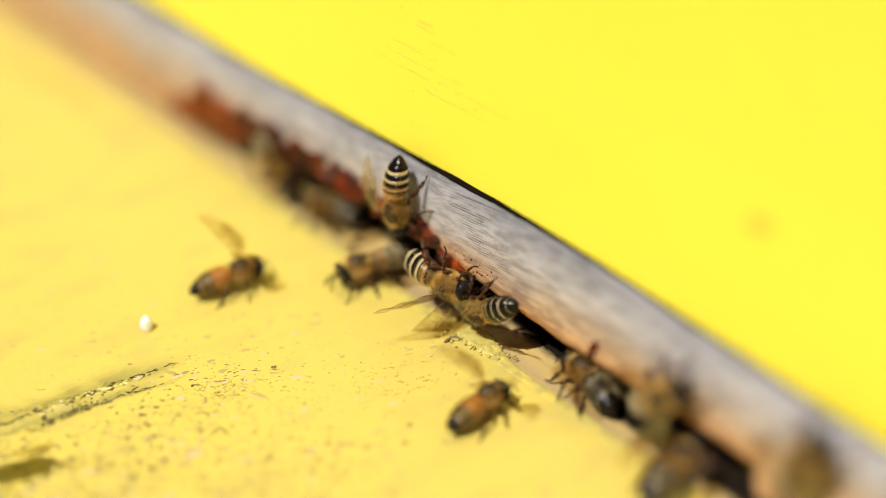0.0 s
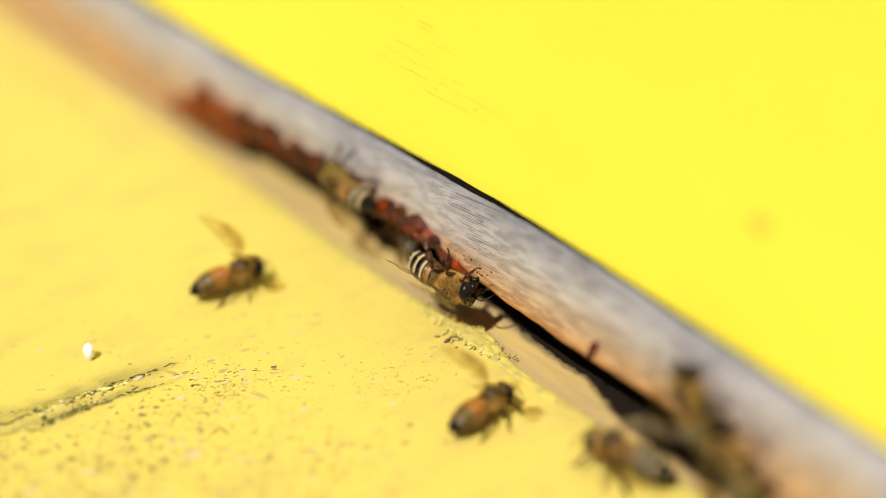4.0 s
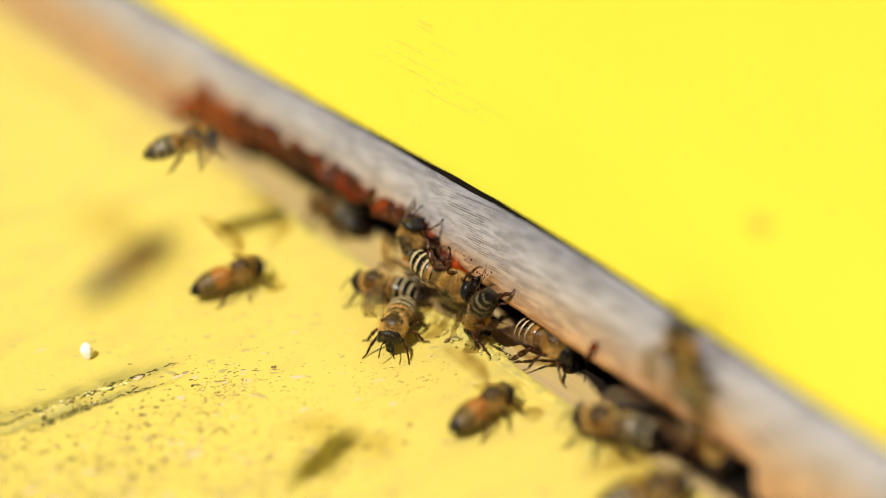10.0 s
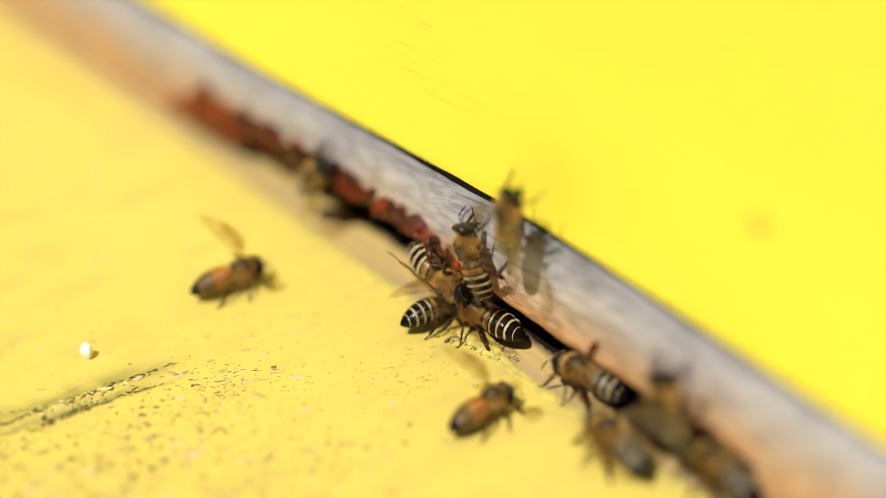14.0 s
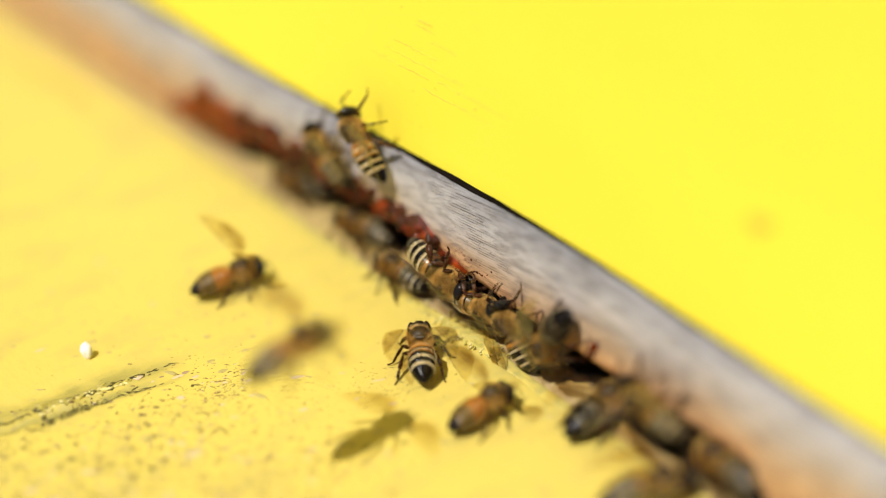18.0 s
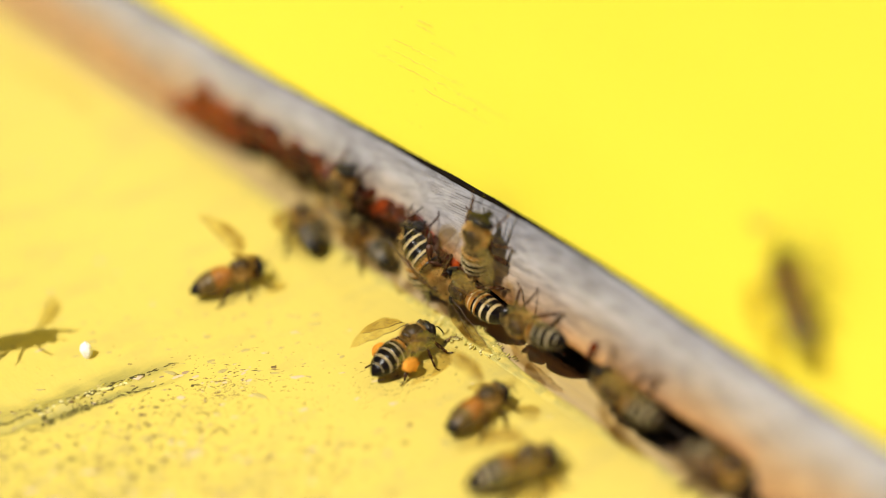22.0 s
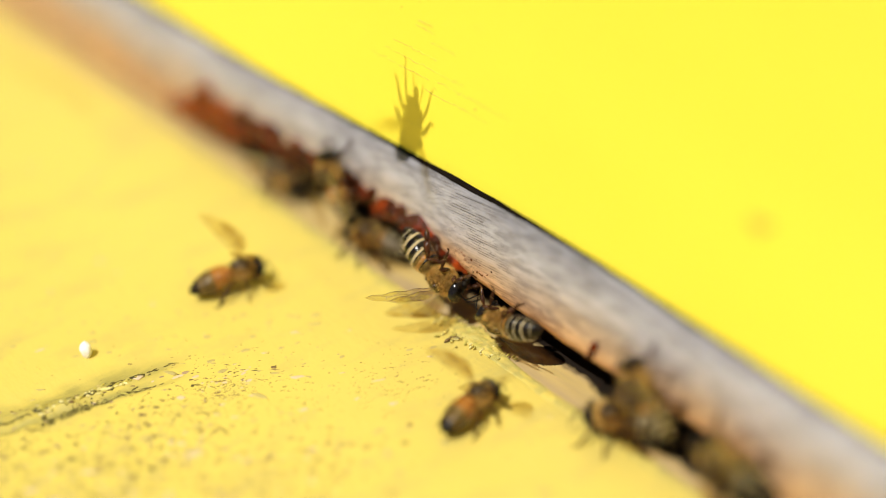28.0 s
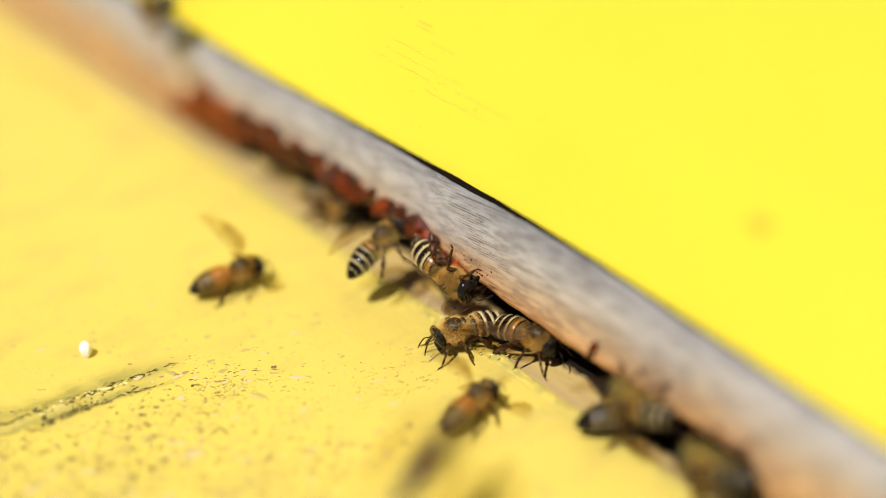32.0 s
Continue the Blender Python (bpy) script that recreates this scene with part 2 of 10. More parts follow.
def fur(name, base, dark):
    """Fine hair that glows when light falls through it."""
    m, n, l, b = links_of(name)
    col = ramp(n, l, noise_node(n, l, 1500, 4, 0.6), [(0.32, dark), (0.68, base)])
    thin, mix = n.new("ShaderNodeBsdfTranslucent"), n.new("ShaderNodeMixShader")
    l.new(col, b.inputs["Base Color"])
    l.new(col, thin.inputs["Color"])
    b.inputs["Roughness"].default_value, b.inputs["Specular IOR Level"].default_value = 0.6, 0.15
    mix.inputs["Fac"].default_value = 0.5
    l.new(b.outputs["BSDF"], mix.inputs[1])
    l.new(thin.outputs["BSDF"], mix.inputs[2])
    l.new(mix.outputs["Shader"], n["Material Output"].inputs["Surface"])
    return m


FUR_TIP = fur("golden_fur", (0.95, 0.70, 0.25), (0.55, 0.32, 0.08))
CREAM_FUR = fur("cream_fur", (0.90, 0.80, 0.54), (0.68, 0.55, 0.30))
WING = wing_film()
PROPOLIS.node_tree.nodes["Principled BSDF"].inputs["Specular IOR Level"].default_value = 0.3
EDGE_SHADE.node_tree.nodes["Principled BSDF"].inputs["Specular IOR Level"].default_value = 0.03
for dull, gloss, shine in ((FACE, 0.24, 0.26), (DUSK, 0.32, 0.2), (CHITIN, 0.2, 0.22), (BACK, 0.26, 0.3), (LEG, 0.2, 0.24), (EYE_BLACK, 0.1, 0.3), (FUZZ, 0.85, 0.08)):
    skin = dull.node_tree.nodes["Principled BSDF"].inputs
    skin["Roughness"].default_value, skin["Specular IOR Level"].default_value = gloss, shine


# ---- mesh helpers ----
class Build:
    """Collects the vertices, faces and material slots of one mesh."""

    def __init__(self):
        self.v, self.f, self.m = [], [], []

    def grid(self, rings, slots=0, close=True, caps=True):
        """Rings of equally many points, joined one to the next; slots: one slot or one a ring."""
        k, base = len(rings[0]), len(self.v)
        for ring in rings:
            self.v.extend(tuple(p) for p in ring)
        for i in range(len(rings) - 1):
            s = slots if isinstance(slots, int) else slots[i]
            for j in range(k if close else k - 1):
                a, b = base + i * k + j, base + i * k + (j + 1) % k
                self.f.append((a, b, b + k, a + k))
                self.m.append(s)
        if caps and close:
            for i, turn in ((0, -1), (len(rings) - 1, 1)):
                s = slots if isinstance(slots, int) else slots[min(i, len(rings) - 2)]
                self.f.append(tuple(base + i * k + j for j in range(k))[::turn])
                self.m.append(s)

    def blob(self, c, r, slot=0, seg=14, rows=9, lump=0.0, seed=0.0, turn=None):
        rings = []
        for i in range(rows + 1):
            a = math.pi * (0.04 + 0.92 * i / rows)
            ring = []
            for j in range(seg):
                q = 2 * math.pi * j / seg
                p = Vector((math.cos(a), math.sin(a) * math.cos(q), math.sin(a) * math.sin(q)))
                g = 1 + lump * noise.noise(p * 2.3 + Vector((seed, seed * 0.7, 0)))
                p = Vector((p.x * r[0] * g, p.y * r[1] * g, p.z * r[2] * g))
                if turn:
                    p = turn @ p
                ring.append(Vector(c) + p)
            rings.append(ring)
        self.grid(rings[::-1], slot)

    def tube(self, pts, radii, slot=0, seg=7, flat=1.0):
        rings = []
        for i, p in enumerate(pts):
            a, b = Vector(pts[max(0, i - 1)]), Vector(pts[min(len(pts) - 1, i + 1)])
            d = (b - a).normalized()
            side = d.cross(Vector((0, 0, 1)) if abs(d.z) < 0.9 else Vector((1, 0, 0))).normalized()
            up = side.cross(d)
            r = radii[i]
            rings.append([Vector(p) + side * (math.cos(2 * math.pi * j / seg) * r * flat) + up * (math.sin(2 * math.pi * j / seg) * r) for j in range(seg)])
        self.grid(rings, slot)

    def hair(self, root, way, length, width, slot=0):
        root, way = Vector(root), Vector(way).normalized()
        side = way.cross(Vector((0.3, 0.5, 0.8))).normalized() * width
        i = len(self.v)
        self.v.extend((tuple(root - side), tuple(root + side), tuple(root + way * length)))
        self.f.append((i, i + 1, i + 2))
        self.m.append(slot)

    def mesh(self, name, mats, smooth=True):
        me = bpy.data.meshes.new(name)
        me.from_pydata(self.v, [], self.f)
        for m in mats:
            me.materials.append(m)
        me.polygons.foreach_set("material_index", self.m)
        me.polygons.foreach_set("use_smooth", [smooth] * len(self.f))
        me.update()
        return me


def part(name, mesh, parent, label="", m=None):
    ob = new(name, mesh)
    ob.parent = parent
    if m is not None:
        ob.matrix_basis = m
    return tagged(ob, label) if label else ob


def box_mesh(name, size, mats, bevel=0.002):
    """A board with rounded edges, origin at its centre."""
    bm = bmesh.new()
    bmesh.ops.create_cube(bm, size=1.0)
    bmesh.ops.scale(bm, vec=size, verts=bm.verts)
    bmesh.ops.bevel(bm, geom=bm.edges[:], offset=bevel, segments=2, affect="EDGES")
    me = bpy.data.meshes.new(name)
    bm.to_mesh(me)
    bm.free()
    for mt in mats:
        me.materials.append(mt)
    return me


def lerp_table(x, table):
    xs, ys = zip(*table)
    return float(np.interp(x, xs, ys))


# ---- setting: lawn, hive body, entrance bar, floor, alighting board ----
ground = Build()
lawn = [round(q ** 3 * 60.0, 4) for q in np.linspace(-1, 1, 61)]
ground.grid([[(x, y, -0.0255 + (0.002 + 0.02 * min(1.0, math.hypot(x, y) / 8)) * noise.noise(Vector((x * 0.9, y * 0.9, 0)))) for y in lawn] for x in lawn], close=False)
tagged(new("ground", ground.mesh("ground", [GRASS])), "green lawn on which the hive stands", "ground", kind="structure")


def wall_y(x, z):
    return 0.00012 * noise.noise(Vector((x * 25, z * 60, 0))) + 0.000015 * noise.noise(Vector((x * 40, z * 900, 3)))


def wall_sheet():
    """Front of the hive: a planed board with soft waves and combed brush furrows, its lower edge broken."""
    b = Build()
    xs = np.linspace(-0.21, 0.21, 211)
    zs = np.concatenate([np.linspace(0.0150, 0.075, 100), np.linspace(0.08, 0.24, 33)])
    rings = []
    for x in xs:
        ring = []
        for z in zs:
            ring.append((x, wall_y(x, z), z))
        rings.append(ring)
    b.grid(rings, close=False)
    return b.mesh("wall_front", [WALL_PAINT])


wall = tagged(new("wall_front", wall_sheet()), "bright yellow painted board front of a wooden beehive", "hive wall", kind="structure")
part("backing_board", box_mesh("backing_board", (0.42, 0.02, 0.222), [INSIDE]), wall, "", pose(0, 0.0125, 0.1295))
for nm, size, at_ in (("wall_side_left", (0.022, 0.40, 0.24), (-0.2, 0.224, 0.121)), ("wall_side_right", (0.022, 0.40, 0.24), (0.2, 0.224, 0.121)),
                      ("wall_back", (0.42, 0.022, 0.24), (0, 0.436, 0.121))):
    ob = tagged(new(nm, box_mesh(nm, size, [WALL_PAINT])), "yellow painted side board of the beehive", "hive wall", kind="structure")
    ob.matrix_basis = pose(*at_)
lid = tagged(new("hive_lid", box_mesh("hive_lid", (0.46, 0.49, 0.02), [WALL_PAINT], 0.004)), "flat yellow lid closing the beehive", "hive lid", kind="structure")
lid.matrix_basis = pose(0, 0.215, 0.2525)

BAR_TOP = ((-0.24, 0.0176), (-0.081, 0.0176), (-0.063, 0.0171), (-0.047, 0.0174), (-0.033, 0.0177), (-0.019, 0.0181),
           (-0.009, 0.0184), (0.004, 0.0186), (0.0147, 0.0183), (0.026, 0.0177), (0.042, 0.0172), (0.0575, 0.0161), (0.12, 0.0157), (0.24, 0.0155))
BAR_LOW = ((-0.080, 0.0052), (-0.047, 0.0058), (-0.024, 0.0068), (-0.012, 0.0070), (-0.006, 0.0063), (-0.0007, 0.0054), (0.004, 0.0049), (0.0105, 0.0047), (0.016, 0.0044), (0.0244, 0.0045), (0.034, 0.0046), (0.048, 0.0045))
NOTCH_A, NOTCH_B = -0.0725, 0.0475


def entrance_bar():
    """Weathered wooden bar with a long low notch, its upper edge rounded, the shaded gap there painted black."""
    b, rings = Build(), []
    xs = sorted(set([round(v, 5) for v in np.arange(-0.21, 0.2101, 0.0012)] + [NOTCH_A, NOTCH_A + 0.0004, NOTCH_B, NOTCH_B - 0.0004]))
    for x in xs:
        low = 0.0004 if x <= NOTCH_A or x >= NOTCH_B else lerp_table(x, BAR_LOW) + 0.0002 * noise.noise(Vector((x * 300, 0, 0)))
        top = sum(lerp_table(x + 0.002 * k, BAR_TOP) for k in range(-6, 7)) / 13 + 0.00012 * noise.noise(Vector((x * 220, 5, 0)))
        y0 = -0.0017 + 0.0001 * noise.noise(Vector((x * 60, 9, 0)))
        gap = 0.00006 + (0.00030 + 0.00008 * noise.noise(Vector((x * 260, 2, 0)))) * math.exp(-((x + 0.006) / 0.015) ** 2)
        ring = [(x, 0.016, low), (x, y0 + 0.0009, low), (x, y0 + 0.0004, low + 0.0005), (x, y0, low + 0.0014)]
        for k in range(1, 10):
            z = low + 0.0014 + (top - 0.0045 - low - 0.0014) * k / 9
            ring.append((x, y0 + 0.00004 * noise.noise(Vector((x * 60, z * 2600, 1))), z))
        ring += [(x, y0 + 0.00015, top - 0.0030), (x, y0 + 0.0004, top - 0.0014), (x, y0 + 0.0013 - gap, top - 0.0001 - 0.6 * gap), (x, y0 + 0.0013, top - 0.0001), (x, 0.0002, top), (x, 0.016, top)]
        rings.append(ring)
    k = len(rings[0])
    b.grid(rings, 0)
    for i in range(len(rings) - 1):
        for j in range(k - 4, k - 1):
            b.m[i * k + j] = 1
        for j in (1, 2):
            b.m[i * k + j] = 2
    me = b.mesh("entrance_bar", [STRIP_WOOD, EDGE_SHADE, RUBBED_WOOD])
    me.attributes.new("rise", "FLOAT", "POINT").data.foreach_set("value", [p[2] - ring[0][2] for ring in rings for p in ring])
    return me


bar = tagged(new("entrance_bar", entrance_bar()), "weathered grey wooden bar with a long notch, gap shade painted along its top edge", "entrance bar", kind="structure")


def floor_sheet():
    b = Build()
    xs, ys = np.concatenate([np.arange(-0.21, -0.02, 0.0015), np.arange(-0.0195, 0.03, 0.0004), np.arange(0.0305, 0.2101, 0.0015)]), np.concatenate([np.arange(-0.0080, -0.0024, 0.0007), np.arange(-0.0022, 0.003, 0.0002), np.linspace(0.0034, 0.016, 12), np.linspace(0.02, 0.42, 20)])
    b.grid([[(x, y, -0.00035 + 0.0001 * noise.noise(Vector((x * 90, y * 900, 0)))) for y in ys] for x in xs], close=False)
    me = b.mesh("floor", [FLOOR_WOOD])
    # painted shade of the slot: stronger inwards and towards the notch's right end
    me.attributes.new("slot_shade", "FLOAT", "POINT").data.foreach_set("value", [(y - 0.0016 + 0.0012 * min(1.0, max(0.0, (x + 0.001) / 0.008)) + 0.0030 * min(1.0, max(0.0, (x - 0.018) / 0.010))) / 0.0012 for x, y, _ in b.v])
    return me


floor = tagged(new("floor", floor_sheet()), "pale bare wooden hive floor with painted shade inside the entrance", "hive floor", kind="structure")
part("floor_core", box_mesh("floor_core", (0.42, 0.43, 0.018), [RAW_WOOD]), floor, "", pose(0, 0.211, -0.0112))


def split_line(x, y):
    """Signed distance across the long split in the board, and its strength along the split."""
    d = x + 0.0184 - 0.20 * (y + 0.052) + 0.0005 * noise.noise(Vector((y * 260, 1, 0)))
    along = max(0.0, 1 - ((y + 0.056) / 0.021) ** 2) if -0.077 < y < -0.035 else 0.0
    return d, along


def board_height(x, y):
    """Relief of the alighting board: soft waves and one long torn split with a raised lip."""
    z = 0.00035 * noise.noise(Vector((x * 30, y * 45, 0))) + 0.00008 * noise.noise(Vector((x * 300, y * 300, 4)))
    d, along = split_line(x, y)
    z -= 0.00045 * along * math.exp(-(d / 0.0006) ** 2) * (0.7 + 0.9 * noise.noise(Vector((x * 700, y * 300, 7))))
    z += 0.0007 * along * math.exp(-((d + 0.0022) / 0.0011) ** 2) * (0.6 + noise.noise(Vector((x * 800, y * 420, 2))))
    z -= 0.0006 * along * math.exp(-((d + 0.0048) / 0.0022) ** 2)
    return z * min(1.0, max(0.0, (-0.0056 - y) / 0.004))


def torn_paint(x, y):
    """How far the paint is rubbed off: two ragged bands along the split and a faint veil between them."""
    d, w = split_line(x, y)
    if w <= 0:
        return 0.0
    rag = 0.0005 * noise.noise(Vector((x * 420, y * 420, 3)))
    bands = 0.9 * math.exp(-((d + rag) / 0.0007) ** 2) + 0.5 * math.exp(-((d + 0.0030 + rag) / 0.0007) ** 2) + 0.85 * math.exp(-((d + 0.0036 + 3 * rag) / 0.0026) ** 2)
    return min(1.0, bands) * min(1.0, 1.6 * w)


def alighting_board():
    b = Build()
    xs = np.concatenate([np.linspace(-0.25, -0.075, 90), np.arange(-0.074, -0.0305, 0.00055), np.arange(-0.030, -0.011, 0.00022), np.arange(-0.0107, 0.06, 0.00055), np.linspace(0.062, 0.20, 40)])
    ys = np.concatenate([np.linspace(-0.20, -0.085, 30), np.arange(-0.084, -0.0785, 0.00055), np.arange(-0.078, -0.034, 0.0003), np.arange(-0.0336, -0.0058, 0.00055)])
    rings = []
    for x in xs:
        edge = 0.0004 * noise.noise(Vector((x * 160, 0, 0))) - 0.0002
        rings.append([(x, y, board_height(x, y)) for y in ys] + [(x, -0.0052 + edge, -0.0001), (x, -0.0048 + edge, -0.0002), (x, -0.0046 + edge, -0.0009)])
    b.grid(rings, 0, close=False)
    k = len(rings[0])
    for i in range(len(xs) - 1):
        if not -0.032 < xs[i] < -0.010:
            continue
        for j in range(len(ys) - 1):
            x, y = xs[i], ys[j]
            d, w = split_line(x, y)
            torn = noise.noise(Vector((x * 1300, y * 420, 5)))
            if w > 0 and ((abs(d) < 0.00020 * w and torn > 0.06) or (abs(d + 0.0030) < 0.00022 * w and torn > 0.30)):
                b.m[i * (k - 1) + j] = 1
    me = b.mesh("alighting_board", [BOARD_PAINT, GOUGE])
    me.attributes.new("torn", "FLOAT", "POINT").data.foreach_set("value", [torn_paint(p[0], p[1]) for p in b.v])
    return me


board = tagged(new("alighting_board", alighting_board()), "worn yellow painted alighting board with a torn gouge and brown specks", "alighting board", kind="structure")
part("board_core", box_mesh("board_core", (0.45, 0.19, 0.016), [RAW_WOOD]), board, "", pose(-0.025, -0.1015, -0.0098))


# ---- small wear on the board ----
def chip(b, x, y, r, h, slot, rng, z=0.0, long=1.4, lean=0.0):
    k, a0 = 7, rng.uniform(0, 6)
    sx, sy = rng.uniform(0.35, 0.9), rng.uniform(0.7, 1.3) * long
    rs = [r * rng.uniform(0.6, 1.2) for _ in range(k)]
    turn = lean + rng.gauss(0, 0.30)
    ca, sa = math.cos(turn), math.sin(turn)
    rings = []
    for s, zz in ((1.0, -0.0001), (0.85, h * 0.7), (0.4, h)):
        ring = []
        for j in range(k):
            u, v = math.cos(a0 + 6.2832 * j / k) * rs[j] * s * sx, math.sin(a0 + 6.2832 * j / k) * rs[j] * s * sy
            ring.append((x + u * ca - v * sa, y + u * sa + v * ca, z + zz))
        rings.append(ring)
    b.grid(rings, slot)


def scatter(name, label, mats, spots, count, r, h, seed, kind="stuff", category="grit", long=1.4, lean=-0.45):
    rng, b = random.Random(seed), Build()
    for _ in range(count):
        x, y, sx, sy = rng.choice(spots)
        px, py = rng.gauss(x, sx), rng.gauss(y, sy)
        if py > -0.0068:
            continue
        chip(b, px, py, r * min(1.6, rng.lognormvariate(-0.2, 0.42)), h * rng.uniform(0.5, 1.3), rng.randrange(len(mats)), rng, board_height(px, py), long, lean)
    return tagged(new(name, b.mesh(name, mats)), label, category, kind=kind)


scatter("brown_specks", "scattered brown specks of grit on yellow paint", [SPECK, SPECK, GOUGE],
        [(-0.0105, -0.034, 0.003, 0.003), (-0.0075, -0.036, 0.003, 0.004), (-0.009, -0.043, 0.005, 0.006), (-0.004, -0.028, 0.007, 0.008), (0.0, -0.046, 0.007, 0.009), (-0.012, -0.056, 0.005, 0.006), (0.002, -0.018, 0.003, 0.005), (-0.02, -0.03, 0.014, 0.014), (-0.014, -0.064, 0.004, 0.005), (-0.002, -0.056, 0.006, 0.006)],
        1500, 0.00008, 0.00005, 5, long=1.6)
scatter("grime_spots", "dull brown grime spots on worn yellow paint", [SPECK, SPECK, GOUGE, MAUVE],
        [(-0.0045, -0.058, 0.005, 0.004), (-0.0157, -0.061, 0.004, 0.004), (-0.0048, -0.051, 0.006, 0.005), (0.003, -0.045, 0.006, 0.005), (-0.0085, -0.0436, 0.006, 0.004), (0.009, -0.038, 0.006, 0.006), (-0.0106, -0.066, 0.004, 0.003), (0.014, -0.034, 0.006, 0.005)],
        820, 0.00029, 0.00004, 41, long=1.3)
scatter("hair_cracks", "fine broken hair cracks in yellow paint", [GOUGE, SPECK, FLAKE_PAINT],
        [(-0.0112, -0.0345, 0.0018, 0.0026), (-0.0085, -0.0365, 0.0016, 0.0030), (-0.0125, -0.040, 0.0020, 0.0030), (-0.006, -0.032, 0.004, 0.005), (0.004, -0.020, 0.003, 0.006)],
        210, 0.00011, 0.00004, 35, category="cracks", long=3.6)
scatter("primer_patches", "pale lilac patches where yellow paint has worn off", [LILAC],
        [(-0.0118, -0.0325, 0.0008, 0.0014), (-0.0105, -0.0345, 0.0010, 0.0016), (-0.002, -0.044, 0.0005, 0.0010), (-0.013, -0.072, 0.001, 0.001)],
        60, 0.00026, 0.00001, 8, category="worn paint")
for spots, mats, count, r, h, seed, long in (
        ([(-0.0202, -0.0505, 0.0004, 0.0022), (-0.0196, -0.0470, 0.0003, 0.0014), (-0.0188, -0.0432, 0.0003, 0.0012), (-0.0207, -0.0535, 0.0002, 0.0006)], [PALE_FLAKE, GOUGE, FLAKE_PAINT, FLAKE_PAINT], 90, 0.00027, 0.00022, 9, 1.6),
        ([(-0.0180, -0.0515, 0.0004, 0.0020), (-0.0176, -0.0535, 0.0003, 0.0020), (-0.0172, -0.0500, 0.0002, 0.0016)], [GOUGE, GOUGE, GOUGE, FLAKE_PAINT], 420, 0.00009, 0.00014, 19, 1.5),
        ([(-0.0190, -0.0425, 0.0002, 0.0022), (-0.0186, -0.0390, 0.0002, 0.0018), (-0.0210, -0.0560, 0.0002, 0.0020), (-0.0170, -0.0440, 0.0001, 0.0014)], [GOUGE, GOUGE, FLAKE_PAINT], 70, 0.00016, 0.00010, 29, 3.4)):
    scatter("torn_paint", "torn olive and yellow paint crumbs along the split", mats, spots, count, r, h, seed, category="paint crumbs", long=long, lean=-0.2)


scatter("ochre_stains", "faint ochre stains soaked into yellow paint", [STAIN, STAIN, LILAC],
        [(0.004, -0.042, 0.010, 0.012), (-0.004, -0.062, 0.006, 0.006), (-0.002, -0.052, 0.005, 0.005), (-0.012, -0.040, 0.012, 0.014), (-0.006, -0.062, 0.005, 0.004), (0.0, -0.047, 0.005, 0.006), (0.018, -0.03, 0.010, 0.012), (-0.06, -0.03, 0.02, 0.01)],
        330, 0.00042, 0.00003, 15, category="stain", long=1.5)


scatter("soiled_patches", "faint brownish soiled patches on the yellow board", [STAIN],
        [(-0.034, -0.042, 0.004, 0.004), (-0.046, -0.040, 0.004, 0.005), (-0.030, -0.028, 0.008, 0.006), (-0.060, -0.030, 0.008, 0.006), (-0.020, -0.022, 0.006, 0.005), (-0.012, -0.024, 0.004, 0.004)],
        150, 0.00034, 0.00003, 52, category="stain", long=1.3)
scatter("olive_smear", "dull olive smear on the far end of the board", [FLAKE_PAINT],
        [(-0.118, -0.0122, 0.006, 0.0008), (-0.104, -0.0106, 0.005, 0.0007)], 60, 0.0011, 0.00003, 16, category="stain")


def paint_lip():
    """Thick ragged bead of old paint that bridges the joint beside the hive floor: crumbly at one spot, smooth farther along."""
    rng, b, rings = random.Random(4), Build(), []
    for x in np.arange(-0.10, 0.075, 0.00022):
        rough = math.exp(-((x - 0.0025) / 0.0050) ** 2)
        mid = -0.0053 + 0.0011 * rough + 0.0003 * noise.noise(Vector((x * 140, 2, 0)))
        half = 0.0008 + 0.0010 * rough + 0.0003 * noise.noise(Vector((x * 210, 3, 0)))
        tall = 0.00012 + 0.00036 * rough + 0.00010 * noise.noise(Vector((x * 300, 6, 0)))
        ring = []
        for k in range(13):
            u = -1 + k / 6
            y = mid + half * u
            z = tall * math.sqrt(max(0.0, 1 - u * u)) * (1 + 0.5 * noise.noise(Vector((x * 900, y * 1600, 1)))) + rough * 0.00022 * noise.noise(Vector((x * 1100, y * 1500, 8)))
            ring.append((x, y, max(z, 0.00006) if 0 < k < 12 else -0.0006))
        rings.append(ring)
    b.grid(rings, 0, close=False)
    for i, f in enumerate(b.f):
        x, y, _ = b.v[f[0]]
        torn = noise.noise(Vector((x * 900, y * 1500, 4)))
        b.m[i] = 2 if torn > 0.28 and abs(x - 0.001) < 0.006 else 1 if torn > -0.05 else 0
    for i in range(200):
        x = rng.gauss(0.0015, 0.0036)
        y = -0.0047 + rng.gauss(0, 0.0009)
        chip(b, x, y, rng.uniform(0.00010, 0.00030), rng.uniform(0.00005, 0.0002), rng.choice((0, 1, 1, 2, 3)), rng, 0.00022, 1.5)
    return b.mesh("paint_lip", [BOARD_PAINT, FADED, FLAKE_PAINT, PALE_FLAKE])


tagged(new("paint_lip", paint_lip()), "ragged olive-yellow lip of flaking paint along the floor joint", "paint flakes", kind="stuff")


def lump_row(name, label, spots, mats, seed, category):
    rng, b = random.Random(seed), Build()
    for x, y, z, r in spots:
        b.blob((x, y, z), (r * rng.uniform(0.8, 1.4), r * rng.uniform(0.5, 0.8), r * rng.uniform(0.7, 1.1)), rng.randrange(len(mats)), 10, 6, 0.5, x * 900)
    return tagged(new(name, b.mesh(name, mats)), label, category)


